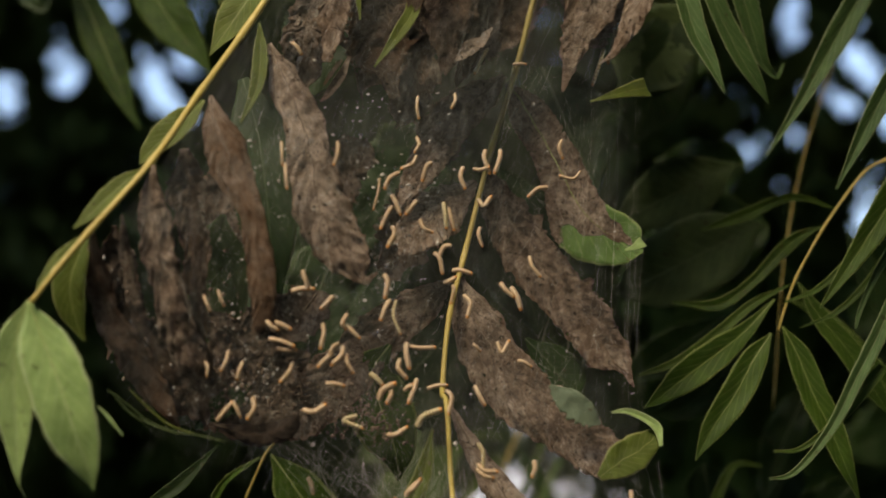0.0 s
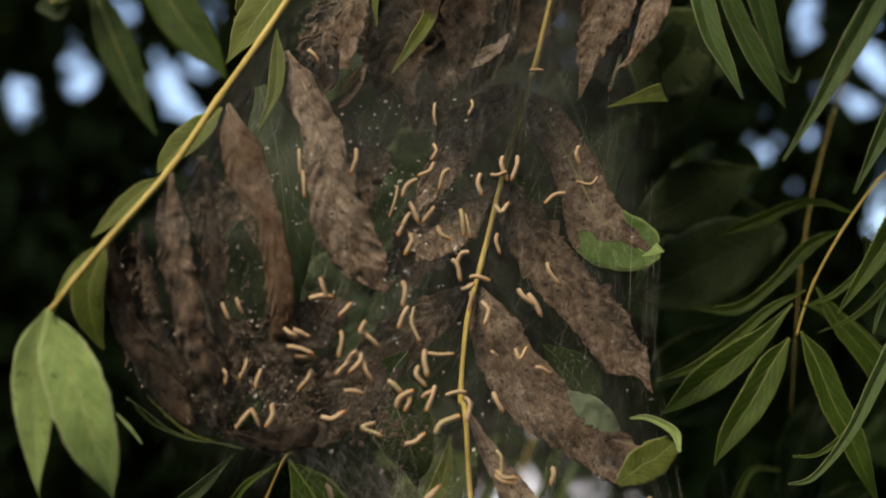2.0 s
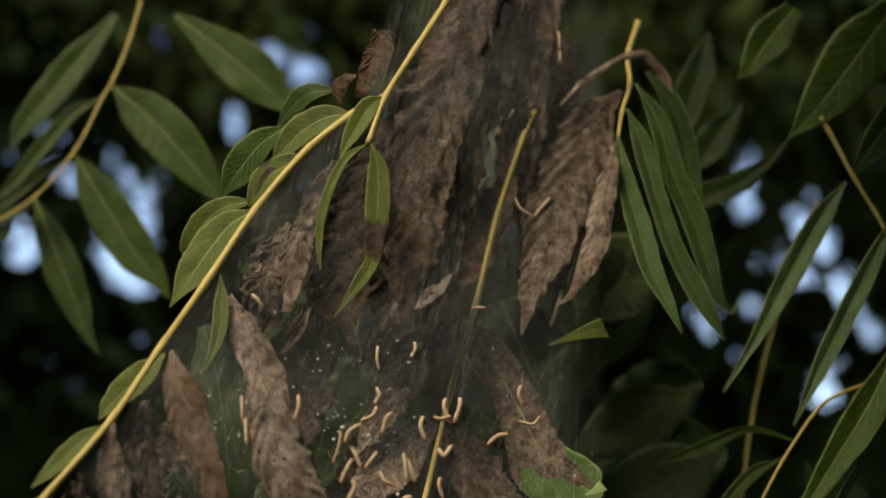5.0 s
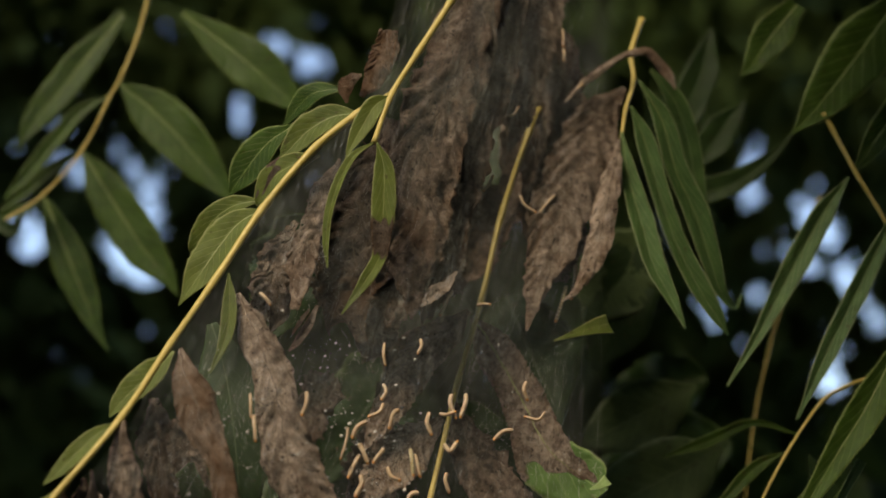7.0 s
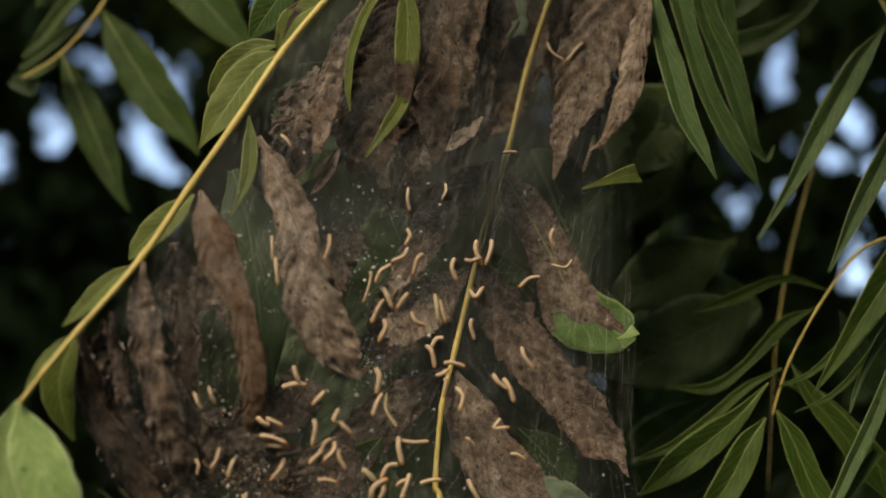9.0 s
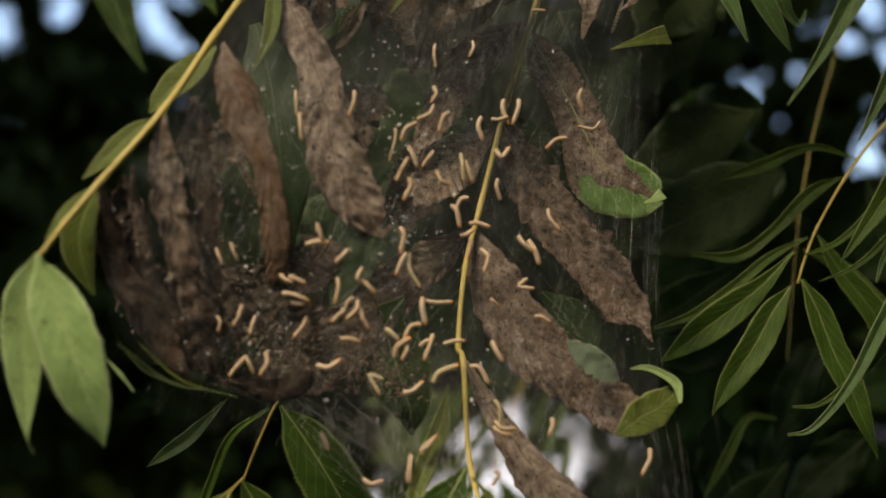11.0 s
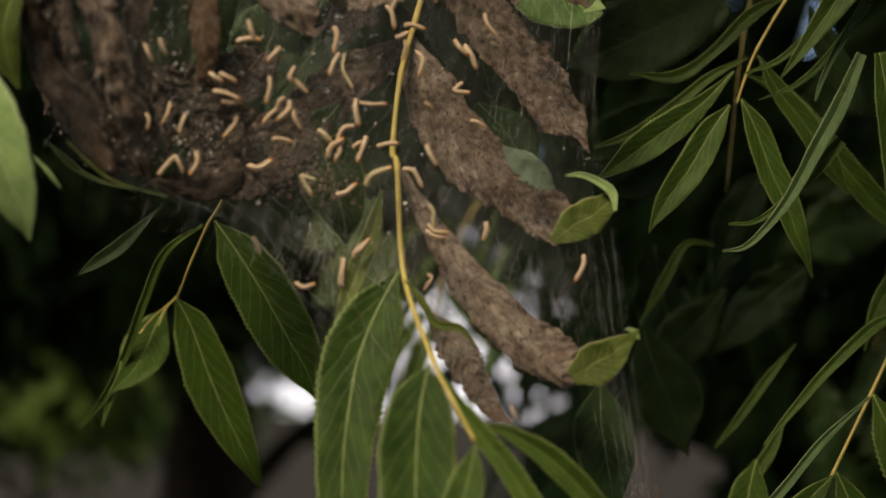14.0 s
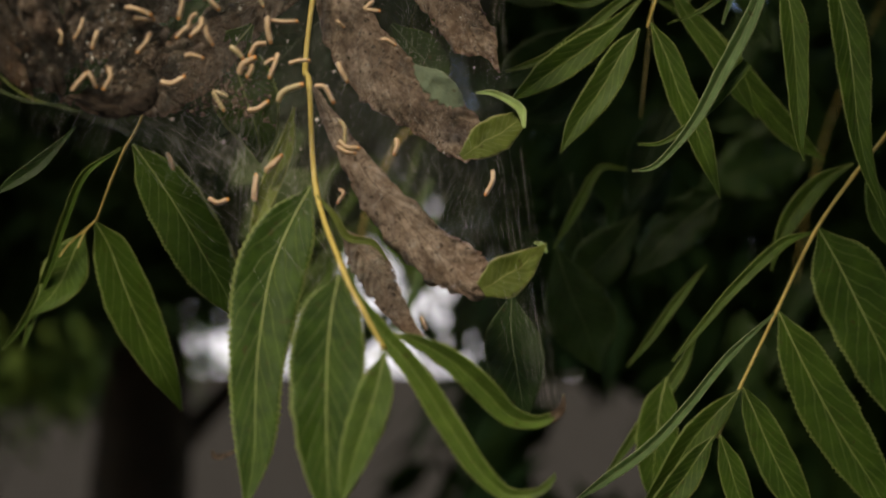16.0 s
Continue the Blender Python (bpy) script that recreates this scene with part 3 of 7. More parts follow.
TILE = plain("roof_tile", [(0.0, (0.10, 0.09, 0.085)), (1.0, (0.2, 0.18, 0.17))], 2, 0.9, 0.4, 0.02)
house = tagged(new("building"), "distant pale building standing in for the bright patch beyond the trees", "building")


def box(bm, x0, x1, y0, y1, z0, z1):
    r = bmesh.ops.create_cube(bm, size=1)
    bmesh.ops.scale(bm, vec=(x1 - x0, y1 - y0, z1 - z0), verts=r["verts"])
    bmesh.ops.translate(bm, vec=((x0 + x1) / 2, (y0 + y1) / 2, (z0 + z1) / 2), verts=r["verts"])


bm = bmesh.new()
box(bm, -26.0, 32.0, 110.0, 125.0, -0.1, 15.0)
part("wall", bm, PLASTER, house, smooth=False)
bm = bmesh.new()
rv = [bm.verts.new(p) for p in ((-27, 109, 14.8), (33, 109, 14.8), (33, 126, 14.8), (-27, 126, 14.8), (-27, 117, 18), (33, 117, 18))]
for f in ((0, 1, 5, 4), (2, 3, 4, 5), (0, 4, 3), (1, 2, 5), (3, 2, 1, 0)):
    bm.faces.new([rv[i] for i in f])
part("roof", bm, TILE, house, smooth=False)
# unseen trees behind the camera, added to close the clearing and cut sky light
for k, (x, y) in enumerate(((-4.5, -6.5), (-1.2, -8.0), (2.2, -7.2), (5.0, -5.0), (-6.0, -2.0), (5.5, -1.0))):
    tree("unseen leafy tree added to block sky light from the nest", [(x, y, -0.05), (x, y, 1.6), (x + 0.2, y, 3.4), (x + 0.3, y, 5.6)], 0.16, [
        (3600, (x - 1.9, x + 1.9, y - 0.8, y + 0.8, 0.4, 6.6), [], 0.46, 30 + k)])


# ---- leaf sprays ----
left_spray = spray('drooping walnut leaf stalk with green and withered brown leaflets', 'leaf spray')
stem(left_spray, [(-0.0011, -0.068, 1.9088), (-0.0172, -0.075, 1.8967), (-0.0394, -0.08, 1.8755), (-0.0638, -0.085, 1.8424), (-0.0852, -0.095, 1.8027), (-0.1034, -0.11, 1.767), (-0.1209, -0.127, 1.7301), (-0.144, -0.14, 1.6955), (-0.1566, -0.145, 1.677), (-0.1664, -0.146, 1.6628)], 0.0022, 0.0011)
blade(left_spray, [(-0.1026, -0.1000, 1.7666), (-0.1107, -0.1000, 1.7578), (-0.1196, -0.1000, 1.7496), (-0.1271, -0.1000, 1.7415), (-0.1315, -0.1000, 1.7355)], [0.0008, 0.0064, 0.0071, 0.0045, 0.0005], look_='o', roll=14, fold=12)
blade(left_spray, [(-0.1248, -0.1150, 1.7294), (-0.1338, -0.1162, 1.7238), (-0.1420, -0.1175, 1.7156), (-0.1490, -0.1188, 1.7075), (-0.1560, -0.1200, 1.7008)], [0.0008, 0.0038, 0.0045, 0.0035, 0.0005], look_='o', roll=14, fold=12)
blade(left_spray, [(-0.1460, -0.1250, 1.6989), (-0.1526, -0.1212, 1.6889), (-0.1566, -0.1175, 1.6769), (-0.1556, -0.1138, 1.6649), (-0.1507, -0.1100, 1.6515)], [0.0007, 0.0063, 0.0083, 0.0063, 0.0008], look_='o', roll=14, fold=12)
blade(left_spray, [(-0.1462, -0.1300, 1.6967), (-0.1537, -0.1333, 1.6889), (-0.1599, -0.1367, 1.6807), (-0.1659, -0.1400, 1.6701)], [0.0005, 0.0027, 0.0027, 0.0005], look_='o', roll=14, fold=12)
blade(left_spray, [(-0.1679, -0.1430, 1.6634), (-0.1618, -0.1418, 1.6478), (-0.1539, -0.1406, 1.6286), (-0.1478, -0.1370, 1.6099), (-0.1432, -0.1310, 1.5961), (-0.1405, -0.1250, 1.5851)], [0.0010, 0.0095, 0.0124, 0.0108, 0.0059, 0.0004], look_='l', fold=18)
blade(left_spray, [(-0.1692, -0.1400, 1.6647), (-0.1746, -0.1360, 1.6486), (-0.1753, -0.1320, 1.6297), (-0.1745, -0.1280, 1.6107), (-0.1734, -0.1240, 1.5894), (-0.1711, -0.1200, 1.5824)], [0.0007, 0.0074, 0.0086, 0.0062, 0.0007, 0.0003], look_='l', fold=12, roll=-8)
blade(left_spray, [(-0.0658, -0.0700, 1.8520), (-0.0803, -0.0650, 1.8508), (-0.0919, -0.0600, 1.8436), (-0.0991, -0.0550, 1.8318), (-0.1010, -0.0500, 1.8275)], [0.0008, 0.0056, 0.0070, 0.0056, 0.0004], look_='o', roll=10, fold=10)
blade(left_spray, [(-0.0631, -0.0830, 1.8431), (-0.0752, -0.0835, 1.8357), (-0.0843, -0.0840, 1.8240), (-0.0933, -0.0845, 1.8096), (-0.1034, -0.0850, 1.7931)], [0.0008, 0.0075, 0.0102, 0.0081, 0.0004], look_='o', roll=14, fold=12)
blade(left_spray, [(-0.0512, -0.0500, 1.9007), (-0.0662, -0.0433, 1.8924), (-0.0781, -0.0367, 1.8793), (-0.0873, -0.0300, 1.8676)], [0.0009, 0.0086, 0.0087, 0.0006], look_='g', roll=10, fold=10)
blade(left_spray, [(-0.0363, -0.0780, 1.8729), (-0.0489, -0.0760, 1.8692), (-0.0601, -0.0740, 1.8625), (-0.0662, -0.0720, 1.8528), (-0.0685, -0.0700, 1.8490)], [0.0007, 0.0062, 0.0069, 0.0036, 0.0004], spots=0.7, look_='o', roll=14, fold=12)
blade(left_spray, [(-0.0157, -0.0700, 1.8988), (-0.0300, -0.0675, 1.8982), (-0.0429, -0.0650, 1.8916), (-0.0543, -0.0625, 1.8803), (-0.0587, -0.0600, 1.8782)], [0.0008, 0.0069, 0.0084, 0.0042, 0.0004], look_='o', roll=14, fold=12)
blade(left_spray, [(-0.0256, -0.0400, 1.9248), (-0.0408, -0.0333, 1.9261), (-0.0502, -0.0267, 1.9214), (-0.0595, -0.0200, 1.9112)], [0.0007, 0.0058, 0.0058, 0.0006], look_='g', roll=10)
blade(left_spray, [(-0.0786, -0.0950, 1.8064), (-0.0775, -0.0962, 1.7922), (-0.0780, -0.0975, 1.7781), (-0.0809, -0.0988, 1.7669), (-0.0857, -0.1000, 1.7558)], [0.0005, 0.0032, 0.0035, 0.0019, 0.0004], look_='o', fold=20)
blade(left_spray, [(-0.1448, -0.1339, 1.6959), (-0.1459, -0.1222, 1.6837), (-0.1423, -0.1114, 1.6666), (-0.1326, -0.1015, 1.6478), (-0.1242, -0.0925, 1.6349), (-0.1161, -0.0845, 1.6218), (-0.1123, -0.0774, 1.6155)], [0.0010, 0.0047, 0.0061, 0.0075, 0.0070, 0.0029, 0.0005], look_='q', curl=-0.9, crumple=0.0022, ragged=0.12, wither=1.0, roll=0)
blade(left_spray, [(-0.1429, -0.0987, 1.7083), (-0.1426, -0.0904, 1.6955), (-0.1402, -0.0810, 1.6760), (-0.1329, -0.0702, 1.6565), (-0.1209, -0.0583, 1.6367)], [0.0013, 0.0078, 0.0093, 0.0080, 0.0027], look_='r', curl=0.8, crumple=0.003, ragged=0.2, wither=1.0, roll=0)
blade(left_spray, [(-0.1198, -0.1286, 1.7279), (-0.1207, -0.1262, 1.7135), (-0.1190, -0.1221, 1.6965), (-0.1156, -0.1163, 1.6798), (-0.1110, -0.1089, 1.6607), (-0.1055, -0.0997, 1.6442), (-0.1024, -0.0889, 1.6334)], [0.0010, 0.0055, 0.0080, 0.0071, 0.0079, 0.0085, 0.0013], look_='v', curl=-0.9, crumple=0.0022, ragged=0.12, wither=1.0, roll=0)
blade(left_spray, [(-0.1136, -0.0870, 1.7479), (-0.1102, -0.0876, 1.7285), (-0.1073, -0.0855, 1.7100), (-0.1073, -0.0807, 1.6895), (-0.1066, -0.0732, 1.6748)], [0.0018, 0.0086, 0.0079, 0.0053, 0.0011], look_='r', curl=0.6, crumple=0.004, ragged=0.2, wither=1.0, roll=0)
blade(left_spray, [(-0.0985, -0.1105, 1.7660), (-0.0952, -0.1127, 1.7527), (-0.0906, -0.1137, 1.7399), (-0.0859, -0.1135, 1.7272), (-0.0792, -0.1123, 1.7118), (-0.0744, -0.1099, 1.6941), (-0.0726, -0.1065, 1.6766), (-0.0736, -0.1019, 1.6645), (-0.0778, -0.0962, 1.6557)], [0.0010, 0.0068, 0.0096, 0.0081, 0.0058, 0.0061, 0.0064, 0.0046, 0.0013], look_='q', curl=-0.8, crumple=0.0018, ragged=0.1, wither=1.0, roll=0)
blade(left_spray, [(-0.0755, -0.0969, 1.6607), (-0.0766, -0.0961, 1.6572), (-0.0806, -0.0964, 1.6551), (-0.0845, -0.0979, 1.6554)], [0.0005, 0.0018, 0.0016, 0.0004], look_='r', crumple=0.001, long=16, wither=1.0, roll=0)
blade(left_spray, [(-0.0737, -0.0913, 1.7981), (-0.0672, -0.0941, 1.7818), (-0.0582, -0.0960, 1.7619), (-0.0525, -0.0968, 1.7425), (-0.0500, -0.0965, 1.7237), (-0.0433, -0.0953, 1.7053), (-0.0355, -0.0930, 1.6925), (-0.0277, -0.0897, 1.6839), (-0.0219, -0.0853, 1.6882)], [0.0013, 0.0062, 0.0096, 0.0111, 0.0122, 0.0132, 0.0096, 0.0029, 0.0005], look_='s', curl=-0.7, crumple=0.0026, ragged=0.15, wither=1.0, roll=0)
blade(left_spray, [(-0.1078, -0.1125, 1.7301), (-0.1040, -0.1081, 1.7101), (-0.1022, -0.1028, 1.6877), (-0.1029, -0.0966, 1.6654), (-0.1007, -0.0895, 1.6457), (-0.0983, -0.0815, 1.6338)], [0.0008, 0.0025, 0.0033, 0.0039, 0.0031, 0.0005], look_='r', curl=-1.0, crumple=0.0022, ragged=0.15, wither=1.0, roll=0)
blade(left_spray, [(-0.1346, -0.1213, 1.7069), (-0.1339, -0.1119, 1.6909), (-0.1314, -0.1033, 1.6719), (-0.1253, -0.0953, 1.6552), (-0.1162, -0.0881, 1.6407), (-0.1117, -0.0815, 1.6312)], [0.0005, 0.0028, 0.0033, 0.0034, 0.0026, 0.0005], look_='d', curl=-1.0, crumple=0.0022, ragged=0.15, wither=1.0, roll=0)
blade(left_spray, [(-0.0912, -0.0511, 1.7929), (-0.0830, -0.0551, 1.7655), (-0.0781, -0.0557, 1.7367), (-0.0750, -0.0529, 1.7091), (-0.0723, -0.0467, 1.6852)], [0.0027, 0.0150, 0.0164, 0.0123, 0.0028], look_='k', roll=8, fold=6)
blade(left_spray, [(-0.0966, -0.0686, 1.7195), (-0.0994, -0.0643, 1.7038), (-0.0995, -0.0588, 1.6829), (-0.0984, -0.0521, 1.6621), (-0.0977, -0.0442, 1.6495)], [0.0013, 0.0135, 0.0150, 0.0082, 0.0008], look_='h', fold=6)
blade(left_spray, [(-0.1297, -0.0901, 1.6665), (-0.1202, -0.0817, 1.6521), (-0.1078, -0.0745, 1.6373), (-0.0951, -0.0684, 1.6249), (-0.0876, -0.0635, 1.6175)], [0.0013, 0.0119, 0.0147, 0.0081, 0.0011], look_='d', curl=0.5, crumple=0.006, ragged=0.35, wither=1.0, roll=0)
blade(left_spray, [(-0.1041, -0.0709, 1.6698), (-0.0913, -0.0645, 1.6601), (-0.0783, -0.0591, 1.6502), (-0.0677, -0.0546, 1.6373), (-0.0624, -0.0511, 1.6242)], [0.0013, 0.0149, 0.0163, 0.0123, 0.0016], look_='d', curl=0.4, crumple=0.006, ragged=0.4, wither=1.0, roll=0)
blade(left_spray, [(-0.1378, -0.1000, 1.6276), (-0.1291, -0.0975, 1.6195), (-0.1141, -0.0950, 1.6135), (-0.1017, -0.0925, 1.6120), (-0.0893, -0.0900, 1.6092)], [0.0003, 0.0004, 0.0004, 0.0004, 0.0003], look_='h', fold=20)
blade(left_spray, [(-0.1439, -0.1100, 1.6231), (-0.1379, -0.1100, 1.6171), (-0.1319, -0.1100, 1.6097)], [0.0003, 0.0008, 0.0003], look_='l', fold=20)
blade(left_spray, [(-0.1418, -0.1000, 1.6314), (-0.1333, -0.0967, 1.6255), (-0.1242, -0.0933, 1.6182), (-0.1123, -0.0900, 1.6135)], [0.0003, 0.0004, 0.0004, 0.0003], look_='h', fold=20)
blade(left_spray, [(-0.1326, -0.0950, 1.6320), (-0.1244, -0.0933, 1.6241), (-0.1147, -0.0917, 1.6166), (-0.1034, -0.0900, 1.6127)], [0.0003, 0.0004, 0.0005, 0.0003], look_='o', fold=20)
blade(left_spray, [(-0.0806, -0.0714, 1.6378), (-0.0910, -0.0706, 1.6294), (-0.1018, -0.0670, 1.6224), (-0.1079, -0.0606, 1.6178)], [0.0008, 0.0056, 0.0043, 0.0005], look_='k', fold=10)
top_spray = spray('yellow walnut leaf stalk with curled green and rust-brown leaflets', 'leaf spray')
stem(top_spray, [(0.0413, -0.06, 1.9877), (0.0318, -0.065, 1.9654), (0.0142, -0.07, 1.9339), (-0.0004, -0.077, 1.9057), (-0.0089, -0.085, 1.8774)], 0.0022, 0.0013)
blade(top_spray, [(-0.0008, -0.0780, 1.9052), (-0.0084, -0.0797, 1.8993), (-0.0153, -0.0815, 1.8865), (-0.0207, -0.0833, 1.8753), (-0.0228, -0.0850, 1.8687)], [0.0005, 0.0048, 0.0048, 0.0020, 0.0004], look_='o', fold=16)
blade(top_spray, [(-0.0090, -0.0850, 1.8773), (-0.0192, -0.0850, 1.8696), (-0.0266, -0.0850, 1.8555), (-0.0313, -0.0850, 1.8380), (-0.0322, -0.0850, 1.8236), (-0.0315, -0.0850, 1.8116)], [0.0005, 0.0022, 0.0027, 0.0022, 0.0016, 0.0004], look_='o', fold=24, roll=20)
blade(top_spray, [(-0.0073, -0.0860, 1.8769), (-0.0040, -0.0850, 1.8643), (-0.0040, -0.0840, 1.8471), (-0.0050, -0.0830, 1.8314), (-0.0061, -0.0820, 1.8188), (-0.0121, -0.0810, 1.8077), (-0.0247, -0.0800, 1.7896)], [0.0005, 0.0046, 0.0060, 0.0052, 0.0035, 0.0033, 0.0004], look_='o', fold=12, brown=(0.55, 0.12))
blade(top_spray, [(-0.0016, -0.0600, 1.9518), (-0.0045, -0.0600, 1.9359), (-0.0097, -0.0600, 1.9232), (-0.0161, -0.0600, 1.9125)], [0.0056, 0.0073, 0.0056, 0.0011], look_='q', curl=-0.5, crumple=0.003, ragged=0.2, wither=1.0, roll=0)
blade(top_spray, [(-0.0160, -0.0660, 1.9221), (-0.0223, -0.0660, 1.9190), (-0.0251, -0.0660, 1.9128), (-0.0239, -0.0660, 1.9056)], [0.0007, 0.0039, 0.0039, 0.0006], look_='q', curl=-0.6, crumple=0.003, ragged=0.2, wither=1.0, roll=0)
blade(top_spray, [(0.0930, 0.0059, 2.0363), (0.0839, -0.0013, 1.9936), (0.0773, -0.0069, 1.9566), (0.0704, -0.0109, 1.9248), (0.0633, -0.0132, 1.8992)], [0.0061, 0.0136, 0.0138, 0.0089, 0.0012], look_='d', curl=-0.4, crumple=0.004, ragged=0.3, wither=1.0, roll=0)
blade(top_spray, [(0.0578, -0.0442, 2.0298), (0.0462, -0.0482, 1.9805), (0.0343, -0.0515, 1.9365), (0.0252, -0.0542, 1.9100), (0.0180, -0.0562, 1.8781), (0.0150, -0.0576, 1.8473), (0.0121, -0.0583, 1.8232), (0.0103, -0.0584, 1.8027), (0.0092, -0.0578, 1.7927)], [0.0057, 0.0171, 0.0184, 0.0198, 0.0183, 0.0155, 0.0118, 0.0056, 0.0006], look_='d', curl=-0.35, crumple=0.0045, ragged=0.25, wither=1.0, roll=0)
blade(top_spray, [(-0.0091, -0.0433, 1.8908), (-0.0161, -0.0462, 1.8603), (-0.0210, -0.0490, 1.8291), (-0.0218, -0.0517, 1.8047), (-0.0168, -0.0543, 1.7822)], [0.0057, 0.0185, 0.0199, 0.0156, 0.0028], look_='r', curl=0.5, crumple=0.005, ragged=0.3, wither=1.0, roll=0)
blade(top_spray, [(0.0011, -0.0357, 1.9081), (-0.0018, -0.0362, 1.8794), (-0.0017, -0.0382, 1.8508), (-0.0016, -0.0418, 1.8194), (-0.0015, -0.0467, 1.7914)], [0.0043, 0.0159, 0.0173, 0.0129, 0.0014], look_='d', curl=0.3, crumple=0.006, ragged=0.3, wither=1.0, roll=0)
blade(top_spray, [(0.0779, -0.0225, 2.0315), (0.0649, -0.0272, 1.9775), (0.0548, -0.0314, 1.9390), (0.0464, -0.0351, 1.9083), (0.0384, -0.0383, 1.8755), (0.0308, -0.0411, 1.8468), (0.0242, -0.0433, 1.8189), (0.0183, -0.0450, 1.7962)], [0.0059, 0.0117, 0.0131, 0.0121, 0.0107, 0.0089, 0.0072, 0.0009], look_='d', curl=-0.4, crumple=0.004, ragged=0.3, wither=1.0, roll=0)
blade(top_spray, [(-0.0270, -0.0666, 1.8757), (-0.0351, -0.0691, 1.8583), (-0.0397, -0.0723, 1.8394), (-0.0447, -0.0762, 1.8178), (-0.0478, -0.0808, 1.7936)], [0.0007, 0.0064, 0.0061, 0.0077, 0.0022], look_='s', curl=-0.5, crumple=0.003, ragged=0.35, wither=1.0, roll=0)
blade(top_spray, [(0.0330, -0.0552, 1.8183), (0.0266, -0.0594, 1.8097), (0.0195, -0.0628, 1.8029), (0.0142, -0.0653, 1.7973)], [0.0006, 0.0031, 0.0036, 0.0006], look_='s', crumple=0.002, ragged=0.4, wither=1.0, roll=0)
blade(top_spray, [(-0.0360, -0.0874, 1.7923), (-0.0398, -0.0898, 1.7823), (-0.0455, -0.0926, 1.7725), (-0.0489, -0.0958, 1.7676)], [0.0007, 0.0020, 0.0017, 0.0004], look_='r', curl=0.6, crumple=0.001, wither=1.0, roll=0)
blade(top_spray, [(-0.0398, -0.0911, 1.7894), (-0.0436, -0.0933, 1.7833), (-0.0473, -0.0950, 1.7759)], [0.0005, 0.0011, 0.0004], look_='r', curl=0.6, crumple=0.001, long=20, wither=1.0, roll=0)
blade(top_spray, [(-0.0505, -0.0467, 1.8480), (-0.0584, -0.0509, 1.8286), (-0.0632, -0.0555, 1.8095), (-0.0679, -0.0606, 1.7878)], [0.0014, 0.0085, 0.0099, 0.0028], look_='d', curl=0.4, crumple=0.005, ragged=0.4, wither=1.0, roll=0)
central_spray = spray('long yellow walnut leaf stalk wrapped in silk, bearing dead brown leaflets', 'leaf spray')
stem(central_spray, [(0.112, 0.14, 2.0191), (0.0883, 0.05, 1.9536), (0.0788, 0.03, 1.9286), (0.0617, 0.035, 1.8787), (0.0487, 0.025, 1.8251), (0.0338, 0, 1.7719), (0.0193, -0.015, 1.7111), (0.0116, -0.03, 1.6771), (0.0083, -0.05, 1.638), (0.0105, -0.065, 1.6279), (0.0142, -0.07, 1.5786), (0.0263, -0.115, 1.5393), (0.0343, -0.125, 1.5225), (0.0438, -0.13, 1.5051)], 0.0019, 0.0009)
blade(central_spray, [(0.0414, 0.0150, 1.8162), (0.0281, 0.0040, 1.8032), (0.0160, -0.0070, 1.7883), (0.0042, -0.0180, 1.7674), (-0.0056, -0.0290, 1.7466), (-0.0152, -0.0400, 1.7293)], [0.0015, 0.0106, 0.0119, 0.0103, 0.0071, 0.0008], look_='s', curl=-0.3, crumple=0.002, ragged=0.25, wither=1.0, roll=0)
blade(central_spray, [(0.0256, 0.0050, 1.7560), (0.0136, -0.0088, 1.7428), (0.0029, -0.0225, 1.7291), (-0.0053, -0.0363, 1.7158), (-0.0133, -0.0500, 1.7037)], [0.0015, 0.0104, 0.0131, 0.0101, 0.0008], look_='s', curl=-0.3, crumple=0.002, ragged=0.25, wither=1.0, roll=0)
blade(central_spray, [(0.0433, 0.0250, 1.8162), (0.0541, 0.0164, 1.7960), (0.0654, 0.0079, 1.7717), (0.0735, -0.0007, 1.7510), (0.0830, -0.0063, 1.7331), (0.0957, -0.0089, 1.7215), (0.1054, -0.0114, 1.7150), (0.1102, -0.0140, 1.7130)], [(0.0015, 0.0015), (0.0107, 0.0107), (0.0112, 0.0118), (0.0132, 0.0123), (0.0209, 0.0110), (0.0180, 0.0139), (0.0087, 0.0101), (0.0006, 0.0006)], look_='e', fold=5, crumple=0.0012, green_tip=0.56, tongue=(0.26, -0.2), teeth=0.5)
blade(central_spray, [(0.0996, -0.0269, 1.7114), (0.1051, -0.0236, 1.7138), (0.1097, -0.0197, 1.7173)], [0.0004, 0.0017, 0.0029], look_='l', long=16, fold=6)
blade(central_spray, [(0.0304, 0.0080, 1.7630), (0.0412, 0.0040, 1.7384), (0.0526, 0.0000, 1.7179), (0.0653, -0.0040, 1.6978), (0.0791, -0.0080, 1.6796), (0.0914, -0.0120, 1.6630), (0.0993, -0.0160, 1.6539), (0.1034, -0.0200, 1.6434)], [(0.0018, 0.0030), (0.0132, 0.0118), (0.0152, 0.0140), (0.0131, 0.0151), (0.0130, 0.0159), (0.0110, 0.0110), (0.0040, 0.0040), (0.0009, 0.0009)], look_='s', curl=-0.3, crumple=0.0016, ragged=0.4, wither=1.0, roll=0)
blade(central_spray, [(0.0872, -0.0401, 1.6615), (0.0929, -0.0379, 1.6577), (0.0970, -0.0375, 1.6536), (0.0986, -0.0389, 1.6479)], [0.0006, 0.0036, 0.0042, 0.0006], look_='s', crumple=0.001, ragged=0.3, long=24, wither=1.0, roll=0)
